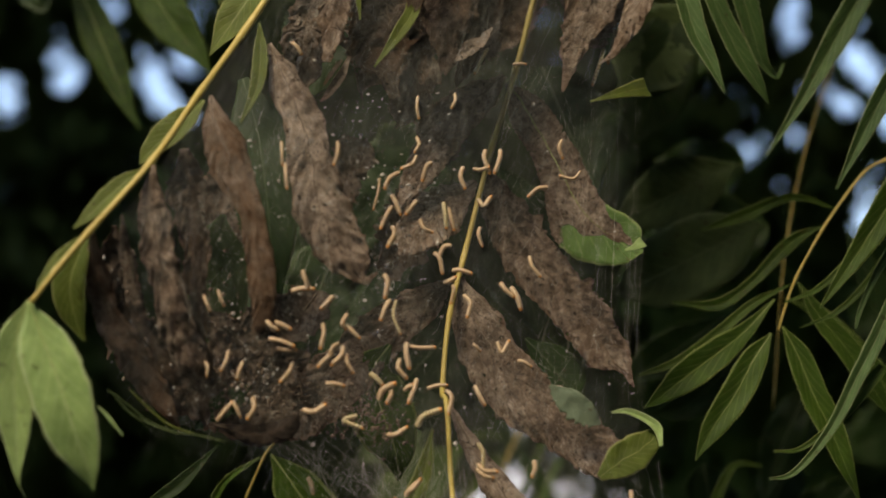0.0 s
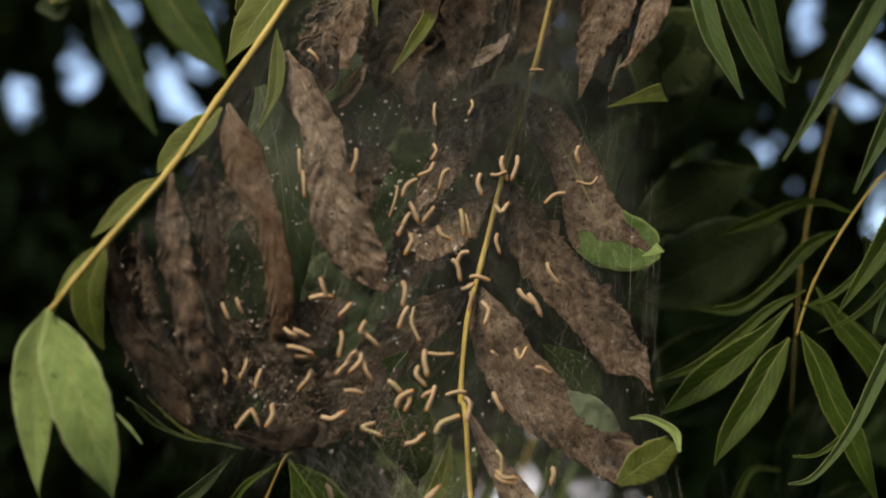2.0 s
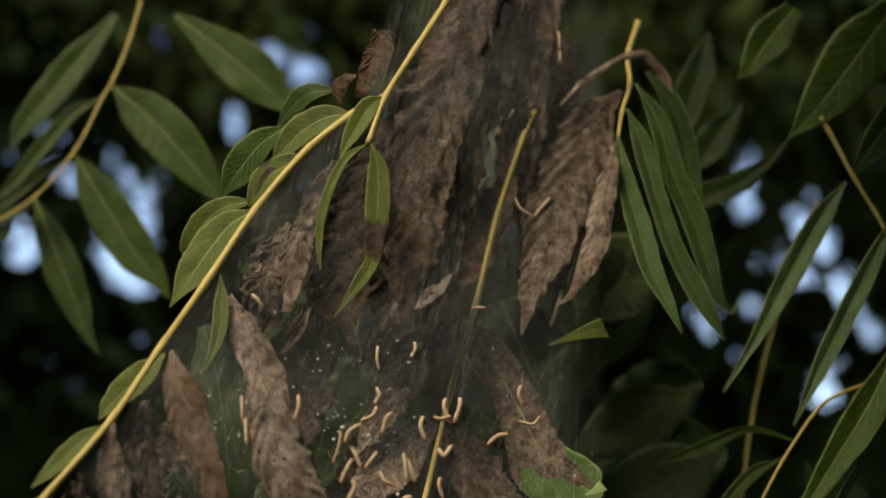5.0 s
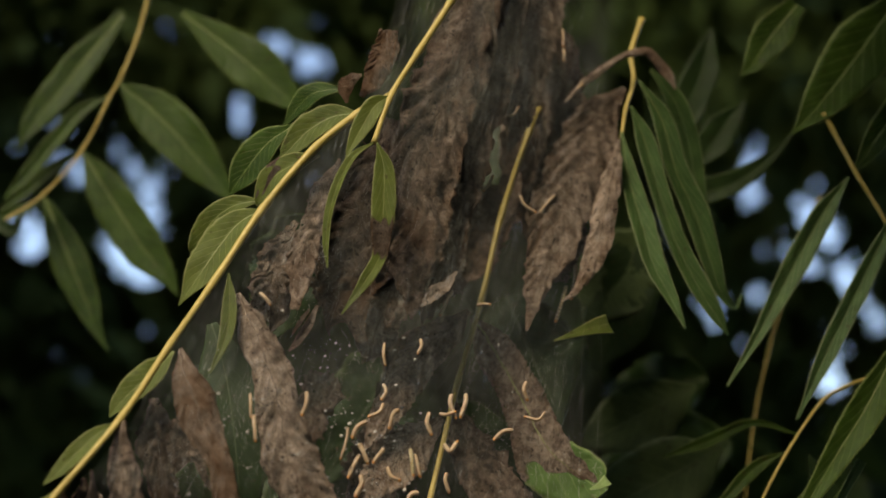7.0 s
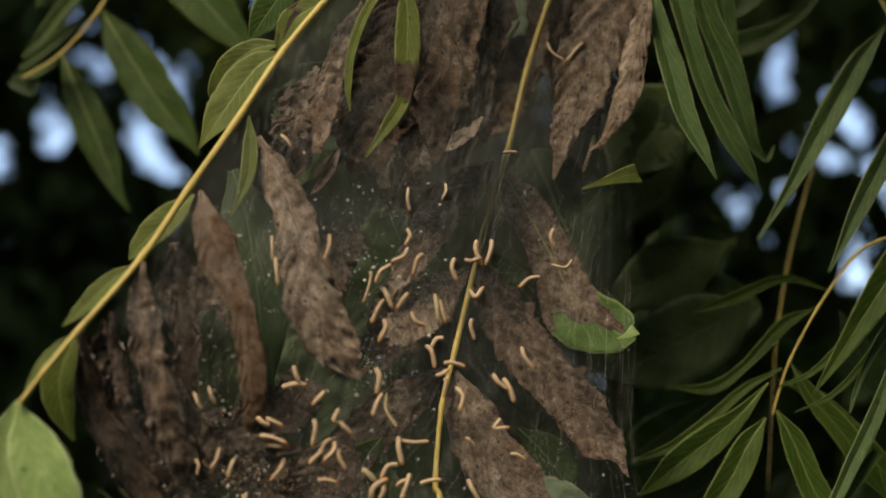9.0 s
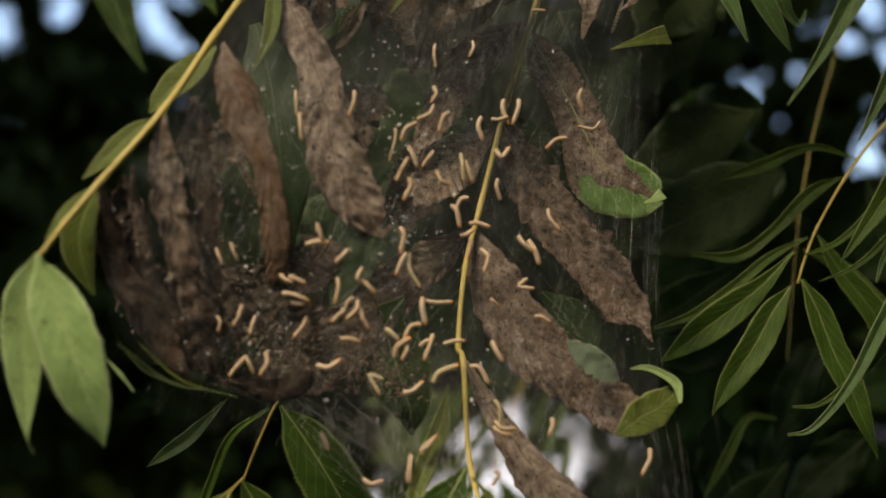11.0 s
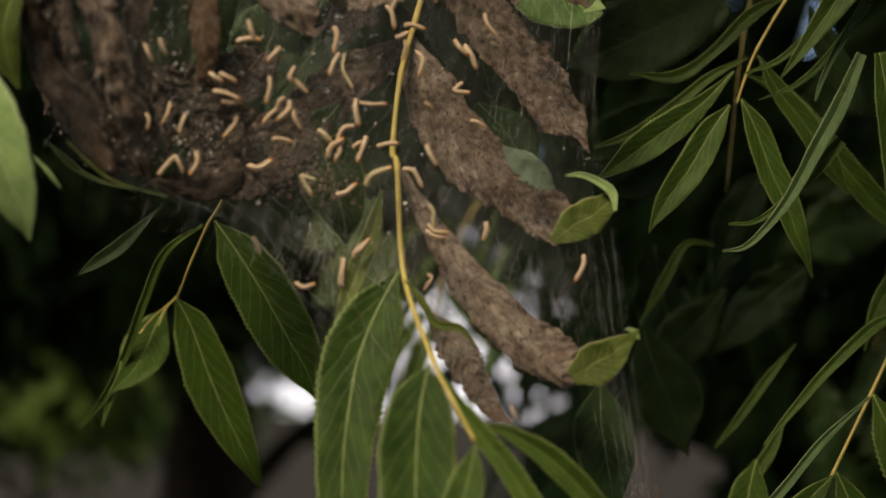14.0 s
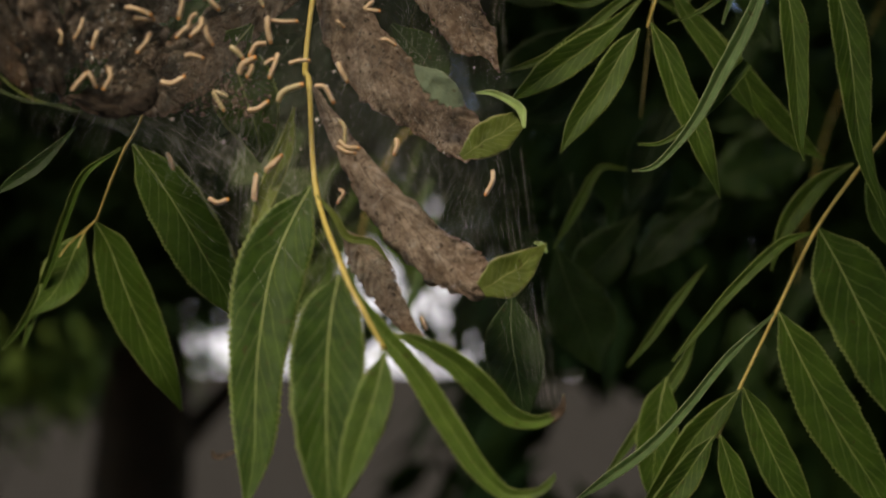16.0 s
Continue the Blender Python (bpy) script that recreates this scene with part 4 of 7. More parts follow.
blade(central_spray, [(0.0164, -0.0160, 1.6992), (0.0257, -0.0201, 1.6759), (0.0368, -0.0243, 1.6554), (0.0504, -0.0284, 1.6367), (0.0652, -0.0326, 1.6224), (0.0798, -0.0367, 1.6111), (0.0901, -0.0409, 1.6018), (0.0936, -0.0450, 1.5977)], [(0.0023, 0.0023), (0.0137, 0.0114), (0.0170, 0.0128), (0.0175, 0.0155), (0.0118, 0.0155), (0.0112, 0.0140), (0.0078, 0.0095), (0.0014, 0.0014)], look_='s', curl=-0.3, crumple=0.0016, ragged=0.2, wither=1.0, roll=0)
blade(central_spray, [(0.0598, -0.0555, 1.6396), (0.0665, -0.0544, 1.6338), (0.0746, -0.0533, 1.6275), (0.0800, -0.0520, 1.6239), (0.0833, -0.0505, 1.6219)], [0.0011, 0.0055, 0.0060, 0.0036, 0.0007], look_='w', fold=4, crumple=0.0015, ragged=0.6, long=60, rib=False, teeth=0.0)
blade(central_spray, [(0.0813, -0.0616, 1.5954), (0.0903, -0.0570, 1.6021), (0.1000, -0.0528, 1.6086), (0.1081, -0.0491, 1.6148), (0.1135, -0.0458, 1.6206)], [0.0019, 0.0076, 0.0082, 0.0050, 0.0006], look_='o', fold=5, crumple=0.0012, rib=False, teeth=0.5)
blade(central_spray, [(0.0882, -0.0568, 1.6266), (0.0961, -0.0532, 1.6275), (0.1043, -0.0513, 1.6245), (0.1104, -0.0510, 1.6197), (0.1118, -0.0525, 1.6110)], [0.0004, 0.0014, 0.0018, 0.0021, 0.0008], look_='l', fold=20)
blade(central_spray, [(0.0507, -0.0002, 1.6706), (0.0624, 0.0033, 1.6594), (0.0710, 0.0048, 1.6480), (0.0766, 0.0042, 1.6363)], [0.0012, 0.0103, 0.0118, 0.0015], look_='k', fold=5)
blade(central_spray, [(0.0122, -0.0520, 1.6295), (0.0216, -0.0531, 1.6123), (0.0322, -0.0543, 1.5953), (0.0465, -0.0554, 1.5759), (0.0634, -0.0566, 1.5579), (0.0788, -0.0577, 1.5452), (0.0903, -0.0589, 1.5377), (0.0992, -0.0600, 1.5378)], [(0.0013, 0.0013), (0.0047, 0.0042), (0.0063, 0.0058), (0.0100, 0.0084), (0.0126, 0.0105), (0.0125, 0.0125), (0.0094, 0.0110), (0.0021, 0.0021)], look_='s', curl=-0.7, crumple=0.002, ragged=0.2, wither=1.0, roll=0)
blade(central_spray, [(0.0912, -0.0620, 1.5333), (0.0996, -0.0625, 1.5385), (0.1091, -0.0630, 1.5447), (0.1180, -0.0635, 1.5522), (0.1211, -0.0640, 1.5558)], [0.0039, 0.0093, 0.0073, 0.0021, 0.0004], look_='o', fold=6, crumple=0.0012, rib=False, teeth=0.5)
blade(central_spray, [(0.1154, -0.0611, 1.5563), (0.1194, -0.0600, 1.5549), (0.1217, -0.0600, 1.5516)], [0.0004, 0.0014, 0.0005], look_='l', long=16)
blade(central_spray, [(0.0263, -0.0500, 1.5626), (0.0356, -0.0520, 1.5519), (0.0430, -0.0540, 1.5400), (0.0501, -0.0560, 1.5281), (0.0580, -0.0580, 1.5176), (0.0644, -0.0600, 1.5124)], [0.0011, 0.0085, 0.0082, 0.0068, 0.0034, 0.0005], look_='d', curl=-0.4, crumple=0.002, ragged=0.2, wither=1.0, roll=0)
blade(central_spray, [(0.0118, -0.0700, 1.5800), (0.0023, -0.0737, 1.5615), (-0.0054, -0.0775, 1.5406), (-0.0088, -0.0813, 1.5202), (-0.0109, -0.0850, 1.5000), (-0.0112, -0.0887, 1.4802), (-0.0113, -0.0925, 1.4606), (-0.0138, -0.0962, 1.4413), (-0.0150, -0.1000, 1.4355)], [0.0008, 0.0122, 0.0160, 0.0145, 0.0122, 0.0106, 0.0078, 0.0020, 0.0002], look_='g', fold=9)
blade(central_spray, [(0.0247, -0.1150, 1.5366), (0.0219, -0.1171, 1.5227), (0.0202, -0.1193, 1.5047), (0.0199, -0.1214, 1.4856), (0.0201, -0.1236, 1.4668), (0.0208, -0.1257, 1.4504), (0.0214, -0.1279, 1.4343), (0.0217, -0.1300, 1.4298)], [0.0007, 0.0115, 0.0155, 0.0151, 0.0126, 0.0086, 0.0024, 0.0002], look_='g', fold=9)
blade(central_spray, [(0.0438, -0.1300, 1.5042), (0.0410, -0.1320, 1.4905), (0.0368, -0.1340, 1.4765), (0.0322, -0.1360, 1.4627), (0.0282, -0.1380, 1.4489), (0.0273, -0.1400, 1.4433)], [0.0007, 0.0066, 0.0076, 0.0064, 0.0028, 0.0004], look_='m', fold=12)
blade(central_spray, [(0.0327, -0.1350, 1.4649), (0.0314, -0.1350, 1.4533), (0.0282, -0.1350, 1.4432)], [0.0005, 0.0026, 0.0004], look_='o')
blade(central_spray, [(0.0283, -0.1150, 1.5350), (0.0406, -0.1156, 1.5157), (0.0576, -0.1162, 1.4953), (0.0721, -0.1169, 1.4726), (0.0842, -0.1175, 1.4552), (0.0963, -0.1181, 1.4446), (0.1090, -0.1188, 1.4448), (0.1154, -0.1194, 1.4497), (0.1170, -0.1200, 1.4530)], [0.0006, 0.0034, 0.0046, 0.0051, 0.0044, 0.0029, 0.0017, 0.0012, 0.0004], look_='m', fold=26)
blade(central_spray, [(0.0468, -0.1100, 1.5123), (0.0592, -0.1071, 1.5088), (0.0742, -0.1043, 1.5003), (0.0881, -0.1014, 1.4881), (0.0996, -0.0986, 1.4771), (0.1124, -0.0957, 1.4741), (0.1228, -0.0929, 1.4788), (0.1253, -0.0900, 1.4862)], [0.0006, 0.0027, 0.0049, 0.0055, 0.0045, 0.0027, 0.0018, 0.0004], look_='m', fold=24, brown=(0.9, 0.12))
blade(central_spray, [(0.0144, -0.0750, 1.5756), (0.0222, -0.0750, 1.5667), (0.0287, -0.0750, 1.5565), (0.0402, -0.0750, 1.5541), (0.0467, -0.0750, 1.5464)], [0.0004, 0.0013, 0.0018, 0.0015, 0.0004], look_='o', fold=20)
blade(central_spray, [(0.0036, -0.0600, 1.6180), (-0.0000, -0.0625, 1.5995), (-0.0075, -0.0650, 1.5786), (-0.0128, -0.0675, 1.5631), (-0.0162, -0.0700, 1.5529)], [0.0005, 0.0036, 0.0044, 0.0026, 0.0004], look_='o', fold=24)
blade(central_spray, [(0.1096, -0.0200, 1.5343), (0.1096, -0.0200, 1.5150), (0.1124, -0.0200, 1.4958), (0.1152, -0.0200, 1.4794), (0.1166, -0.0200, 1.4726)], [0.0011, 0.0127, 0.0132, 0.0055, 0.0004], look_='k', fold=6)
blade(central_spray, [(-0.0188, -0.0900, 1.4610), (-0.0236, -0.0900, 1.4590), (-0.0280, -0.0900, 1.4585), (-0.0296, -0.0900, 1.4612)], [0.0005, 0.0011, 0.0013, 0.0005], look_='r', crumple=0.001, long=20, wither=1.0, roll=0)
blade(central_spray, [(0.0131, -0.0080, 1.6984), (-0.0041, -0.0171, 1.6850), (-0.0207, -0.0263, 1.6691), (-0.0367, -0.0354, 1.6509), (-0.0523, -0.0450, 1.6344), (-0.0701, -0.0550, 1.6233), (-0.0874, -0.0650, 1.6174), (-0.0953, -0.0750, 1.6158)], [0.0029, 0.0103, 0.0130, 0.0140, 0.0150, 0.0118, 0.0054, 0.0005], look_='d', curl=0.25, crumple=0.003, ragged=0.2, wither=1.0, roll=0)
blade(central_spray, [(-0.0948, -0.0881, 1.6170), (-0.0822, -0.0862, 1.6137), (-0.0707, -0.0858, 1.6127), (-0.0611, -0.0871, 1.6162), (-0.0569, -0.0900, 1.6213)], [0.0007, 0.0039, 0.0055, 0.0045, 0.0007], look_='t', curl=-1.2, crumple=0.003, ragged=0.2, wither=1.0, roll=0)
blade(central_spray, [(-0.0176, -0.0317, 1.6626), (-0.0258, -0.0330, 1.6484), (-0.0201, -0.0312, 1.6265), (-0.0146, -0.0262, 1.6105), (-0.0133, -0.0180, 1.5974)], [0.0011, 0.0112, 0.0155, 0.0099, 0.0009], look_='g', fold=6)
leaflet(central_spray, (0.0838, 0.04, 2.001), (0.0662, 0.05, 1.8699), 0.0403, (0, 0, 0), curl=0.18, crumple=0.003, ragged=0.4, look_='d', wither=1.0, wave=0.0, teeth=0.2)
leaflet(central_spray, (0.1021, 0.04, 1.9937), (0.0756, 0.05, 1.8494), 0.0434, (0, 0, 0), curl=0.18, crumple=0.003, ragged=0.4, look_='d', wither=1.0, wave=0.0, teeth=0.2)
leaflet(central_spray, (0.0879, 0.03, 1.9964), (0.084, 0.02, 1.9421), 0.0121, (0, 0, 0), curl=0.18, crumple=0.003, look_='d', wither=1.0, wave=0.0, teeth=0.2)
leaflet(central_spray, (0.1026, 0.03, 1.8754), (0.0784, 0.03, 1.826), 0.0326, (0, -0.0039, -0.0008), curl=0.25, crumple=0.0045, ragged=0.5, look_='d', wither=1.0, wave=0.0, teeth=0.2)
leaflet(central_spray, (0.0375, 0.01, 1.8449), (0.0131, 0.01, 1.8098), 0.0232, (0, -0.0039, -0.0008), curl=0.25, crumple=0.0045, ragged=0.5, look_='d', wither=1.0, wave=0.0, teeth=0.2)
leaflet(central_spray, (-0.0172, 0, 1.8475), (-0.0352, 0.01, 1.8002), 0.0432, (0, -0.0039, -0.0008), curl=0.25, crumple=0.0045, ragged=0.5, look_='d', wither=1.0, wave=0.0, teeth=0.2)
leaflet(central_spray, (0.0008, 0.02, 1.8322), (-0.0176, 0.03, 1.7904), 0.0354, (0, -0.0039, -0.0008), curl=0.25, crumple=0.0045, ragged=0.5, look_='d', wither=1.0, wave=0.0, teeth=0.2)
leaflet(central_spray, (-0.036, 0.03, 1.7871), (-0.0595, 0.03, 1.7242), 0.0356, (0, -0.0039, -0.0008), curl=0.25, crumple=0.0045, ragged=0.5, look_='d', wither=1.0, wave=0.0, teeth=0.2)
leaflet(central_spray, (-0.0051, 0.03, 1.7587), (-0.0199, 0.03, 1.6996), 0.0385, (0, -0.0039, -0.0008), curl=0.25, crumple=0.0045, ragged=0.5, look_='d', wither=1.0, wave=0.0, teeth=0.2)
leaflet(central_spray, (-0.0583, 0.02, 1.6976), (-0.082, 0, 1.6587), 0.0347, (0, -0.0039, -0.0008), curl=0.25, crumple=0.0045, ragged=0.5, look_='d', wither=1.0, wave=0.0, teeth=0.2)
leaflet(central_spray, (-0.0797, 0, 1.6821), (-0.1188, -0.02, 1.6416), 0.0396, (0, -0.0039, -0.0008), curl=0.25, crumple=0.0045, ragged=0.5, look_='d', wither=1.0, wave=0.0, teeth=0.2)
leaflet(central_spray, (0.0196, 0.05, 1.8127), (-0.0117, 0.05, 1.7637), 0.0334, (0, -0.0039, -0.0008), curl=0.25, crumple=0.0045, ragged=0.5, look_='d', wither=1.0, wave=0.0, teeth=0.2)
leaflet(central_spray, (0.047, 0.03, 1.9392), (0.0203, 0.04, 1.8669), 0.0398, (-0.0001, -0.0038, -0.0012), curl=0.25, crumple=0.0045, ragged=0.5, look_='d', wither=1.0, wave=0.0, teeth=0.2)
leaflet(central_spray, (0.1055, 0.05, 1.9652), (0.0877, 0.06, 1.9045), 0.0376, (-0.0001, -0.0038, -0.0012), curl=0.25, crumple=0.0045, ragged=0.5, look_='d', wither=1.0, wave=0.0, teeth=0.2)
leaflet(central_spray, (0.0669, 0.05, 1.9011), (0.0331, 0.05, 1.8361), 0.0374, (-0.0001, -0.0038, -0.0012), curl=0.25, crumple=0.0045, ragged=0.5, look_='d', wither=1.0, wave=0.0, teeth=0.2)
leaflet(central_spray, (-0.0522, -0.03, 1.8451), (-0.0658, -0.03, 1.79), 0.0341, (-0.0001, -0.0038, -0.0012), curl=0.25, crumple=0.0045, ragged=0.5, look_='d', wither=1.0, wave=0.0, teeth=0.2)
leaflet(central_spray, (-0.1479, -0.03, 1.7111), (-0.1546, -0.04, 1.6528), 0.0247, (0, -0.0039, -0.0008), curl=0.25, crumple=0.0045, ragged=0.5, look_='d', wither=1.0, wave=0.0, teeth=0.2)
leaflet(central_spray, (-0.1011, -0.03, 1.752), (-0.1063, -0.02, 1.6901), 0.0333, (0, -0.0039, -0.0008), curl=0.25, crumple=0.0045, ragged=0.5, look_='d', wither=1.0, wave=0.0, teeth=0.2)
leaflet(central_spray, (-0.0961, 0, 1.7508), (-0.1116, 0, 1.682), 0.0286, (0, 0, 0), curl=0.3, crumple=0.005, ragged=0.4, look_='d', wither=1.0, wave=0.0, teeth=0.2)
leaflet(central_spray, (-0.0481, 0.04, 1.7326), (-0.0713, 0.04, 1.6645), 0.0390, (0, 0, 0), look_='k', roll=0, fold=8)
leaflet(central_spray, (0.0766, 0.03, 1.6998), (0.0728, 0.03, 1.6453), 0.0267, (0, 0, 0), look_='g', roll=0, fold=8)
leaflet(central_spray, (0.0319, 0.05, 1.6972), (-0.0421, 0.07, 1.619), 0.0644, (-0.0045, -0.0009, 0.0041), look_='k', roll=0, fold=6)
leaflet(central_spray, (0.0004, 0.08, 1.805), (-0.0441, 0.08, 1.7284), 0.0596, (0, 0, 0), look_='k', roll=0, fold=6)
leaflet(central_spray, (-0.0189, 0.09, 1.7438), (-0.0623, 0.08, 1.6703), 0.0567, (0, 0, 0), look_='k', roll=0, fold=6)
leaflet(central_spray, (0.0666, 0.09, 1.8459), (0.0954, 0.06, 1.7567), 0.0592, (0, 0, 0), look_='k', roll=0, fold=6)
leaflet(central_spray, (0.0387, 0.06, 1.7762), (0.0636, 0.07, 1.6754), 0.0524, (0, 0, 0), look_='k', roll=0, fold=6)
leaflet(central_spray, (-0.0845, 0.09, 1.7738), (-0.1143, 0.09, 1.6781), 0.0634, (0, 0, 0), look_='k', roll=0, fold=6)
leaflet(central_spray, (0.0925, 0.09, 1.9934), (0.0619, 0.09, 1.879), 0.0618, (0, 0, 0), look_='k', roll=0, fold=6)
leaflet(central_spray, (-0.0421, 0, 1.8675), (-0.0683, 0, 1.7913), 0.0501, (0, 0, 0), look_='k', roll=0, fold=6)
hanging_spray = spray('yellow walnut stalk with narrow hanging folded green leaflets', 'leaf spray')
stem(hanging_spray, [(0.1483, 0.0400, 2.0031), (0.1398, 0.0312, 1.9774), (0.1391, 0.0225, 1.9559), (0.1326, 0.0138, 1.9350), (0.1281, 0.0050, 1.9139)], 0.0017, 0.001)
blade(hanging_spray, [(0.1281, 0.0040, 1.9168), (0.1307, 0.0032, 1.8907), (0.1363, 0.0024, 1.8643), (0.1421, 0.0016, 1.8384), (0.1503, 0.0008, 1.8192), (0.1574, 0.0000, 1.8018)], [0.0008, 0.0051, 0.0067, 0.0060, 0.0038, 0.0005], look_='b', fold=24, roll=-10)
blade(hanging_spray, [(0.1347, 0.0080, 1.9343), (0.1422, 0.0117, 1.9138), (0.1493, 0.0153, 1.8851), (0.1580, 0.0190, 1.8567), (0.1698, 0.0227, 1.8318), (0.1790, 0.0263, 1.8167), (0.1862, 0.0300, 1.8058)], [0.0008, 0.0057, 0.0054, 0.0057, 0.0060, 0.0039, 0.0005], look_='b', fold=24, roll=-8)
blade(hanging_spray, [(0.1407, 0.0120, 1.9514), (0.1533, 0.0174, 1.9297), (0.1607, 0.0229, 1.9012), (0.1715, 0.0283, 1.8763), (0.1791, 0.0337, 1.8515), (0.1854, 0.0391, 1.8333), (0.1939, 0.0446, 1.8259), (0.1997, 0.0500, 1.8354)], [0.0008, 0.0060, 0.0068, 0.0076, 0.0063, 0.0035, 0.0016, 0.0005], look_='b', fold=22, roll=-8)
blade(hanging_spray, [(0.1503, 0.0300, 1.9662), (0.1638, 0.0375, 1.9518), (0.1722, 0.0450, 1.9303), (0.1771, 0.0525, 1.9052), (0.1844, 0.0600, 1.8819)], [0.0012, 0.0055, 0.0064, 0.0056, 0.0006], look_='b', fold=18)
blade(hanging_spray, [(0.0960, 0.0000, 1.9333), (0.1111, 0.0040, 1.9496), (0.1278, 0.0080, 1.9627), (0.1447, 0.0120, 1.9701), (0.1577, 0.0160, 1.9608), (0.1626, 0.0200, 1.9497)], [0.0006, 0.0024, 0.0018, 0.0028, 0.0034, 0.0006], look_='v', curl=-0.9, crumple=0.002, ragged=0.2, wither=1.0, roll=0)
blade(hanging_spray, [(0.1253, -0.0060, 1.9086), (0.1206, -0.0072, 1.8869), (0.1144, -0.0084, 1.8607), (0.1074, -0.0096, 1.8382), (0.0993, -0.0108, 1.8222), (0.0900, -0.0120, 1.8142)], [0.0007, 0.0051, 0.0069, 0.0057, 0.0024, 0.0004], look_='v', curl=-0.5, crumple=0.0022, ragged=0.15, wither=1.0, roll=0)
blade(hanging_spray, [(0.1330, 0.0215, 1.9520), (0.1159, 0.0115, 1.9273), (0.1045, 0.0024, 1.8970), (0.0927, -0.0058, 1.8680), (0.0831, -0.0131, 1.8402), (0.0752, -0.0196, 1.8166), (0.0694, -0.0252, 1.7954)], [0.0015, 0.0153, 0.0189, 0.0172, 0.0125, 0.0059, 0.0006], look_='d', curl=-0.3, crumple=0.003, ragged=0.25, wither=1.0, roll=0)
blade(hanging_spray, [(0.0834, -0.0285, 1.7885), (0.0977, -0.0181, 1.7957), (0.1090, -0.0107, 1.8007), (0.1153, -0.0060, 1.8031)], [0.0004, 0.0024, 0.0045, 0.0054], look_='o', fold=6, long=30)
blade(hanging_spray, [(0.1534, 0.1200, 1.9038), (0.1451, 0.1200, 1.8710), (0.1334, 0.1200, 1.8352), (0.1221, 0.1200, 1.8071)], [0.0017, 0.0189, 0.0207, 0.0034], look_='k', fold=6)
right_spray = spray('green walnut leaf spray hanging beside the silk web', 'leaf spray')
stem(right_spray, [(0.2754, 0.0650, 1.7895), (0.2584, 0.0650, 1.7835), (0.2443, 0.0650, 1.7746), (0.2222, 0.0650, 1.7452), (0.2051, 0.0650, 1.7161), (0.1974, 0.0650, 1.6970), (0.1939, 0.0650, 1.6859)], 0.001, 0.0006)
blade(right_spray, [(0.1867, 0.0500, 1.6819), (0.1770, 0.0500, 1.6679), (0.1656, 0.0500, 1.6480), (0.1528, 0.0500, 1.6297), (0.1458, 0.0500, 1.6176), (0.1438, 0.0500, 1.6131)], [0.0008, 0.0068, 0.0081, 0.0059, 0.0016, 0.0003], look_='g', fold=20)
blade(right_spray, [(0.1951, 0.0600, 1.6873), (0.2028, 0.0600, 1.6710), (0.2105, 0.0600, 1.6493), (0.2188, 0.0600, 1.6308), (0.2242, 0.0600, 1.6156), (0.2309, 0.0600, 1.5974), (0.2327, 0.0600, 1.5914)], [0.0008, 0.0063, 0.0075, 0.0069, 0.0053, 0.0013, 0.0003], look_='g', fold=20)
blade(right_spray, [(0.1921, 0.0650, 1.7033), (0.1748, 0.0600, 1.6850), (0.1581, 0.0550, 1.6717), (0.1385, 0.0500, 1.6571), (0.1238, 0.0450, 1.6457), (0.1155, 0.0400, 1.6400)], [0.0006, 0.0044, 0.0078, 0.0081, 0.0037, 0.0005], look_='g', fold=20)
blade(right_spray, [(0.2013, 0.0700, 1.7123), (0.1808, 0.0725, 1.7015), (0.1618, 0.0750, 1.6859), (0.1396, 0.0775, 1.6703), (0.1177, 0.0800, 1.6627)], [0.0006, 0.0025, 0.0029, 0.0026, 0.0006], look_='g', fold=20)
blade(right_spray, [(0.2111, 0.0900, 1.7178), (0.2225, 0.0900, 1.6982), (0.2376, 0.0900, 1.6787), (0.2493, 0.0900, 1.6595), (0.2610, 0.0900, 1.6404)], [0.0006, 0.0052, 0.0068, 0.0065, 0.0006], look_='g', fold=20)
blade(right_spray, [(0.2517, 0.0300, 1.7062), (0.2397, 0.0300, 1.6787), (0.2265, 0.0300, 1.6546), (0.2144, 0.0300, 1.6322), (0.2024, 0.0300, 1.6159), (0.1901, 0.0300, 1.6042), (0.1788, 0.0300, 1.6018)], [0.0027, 0.0042, 0.0039, 0.0030, 0.0021, 0.0015, 0.0005], look_='b', fold=28)
blade(right_spray, [(0.2421, 0.0350, 1.6613), (0.2256, 0.0350, 1.6432), (0.2115, 0.0350, 1.6283), (0.1961, 0.0350, 1.6178), (0.1827, 0.0350, 1.6166)], [0.0030, 0.0037, 0.0021, 0.0012, 0.0005], look_='g', fold=20)
blade(right_spray, [(0.1951, 0.0500, 1.6990), (0.2139, 0.0500, 1.7069), (0.2334, 0.0500, 1.7259), (0.2487, 0.0500, 1.7514), (0.2609, 0.0500, 1.7740)], [0.0006, 0.0017, 0.0022, 0.0019, 0.0006], look_='g', fold=20)
blade(right_spray, [(0.2022, 0.0500, 1.6847), (0.2226, 0.0500, 1.6935), (0.2403, 0.0500, 1.7101), (0.2555, 0.0500, 1.7338)], [0.0003, 0.0014, 0.0019, 0.0006], look_='g', fold=20)
blade(right_spray, [(0.2576, 0.0400, 1.7364), (0.2419, 0.0400, 1.7113), (0.2330, 0.0400, 1.6927), (0.2300, 0.0400, 1.6828)], [0.0028, 0.0018, 0.0012, 0.0005], look_='b', fold=28)
blade(right_spray, [(0.2241, 0.0800, 1.7486), (0.2060, 0.0800, 1.7387), (0.1827, 0.0800, 1.7158), (0.1631, 0.0800, 1.7028), (0.1377, 0.0800, 1.7043)], [0.0006, 0.0038, 0.0029, 0.0035, 0.0006], look_='g', fold=20)
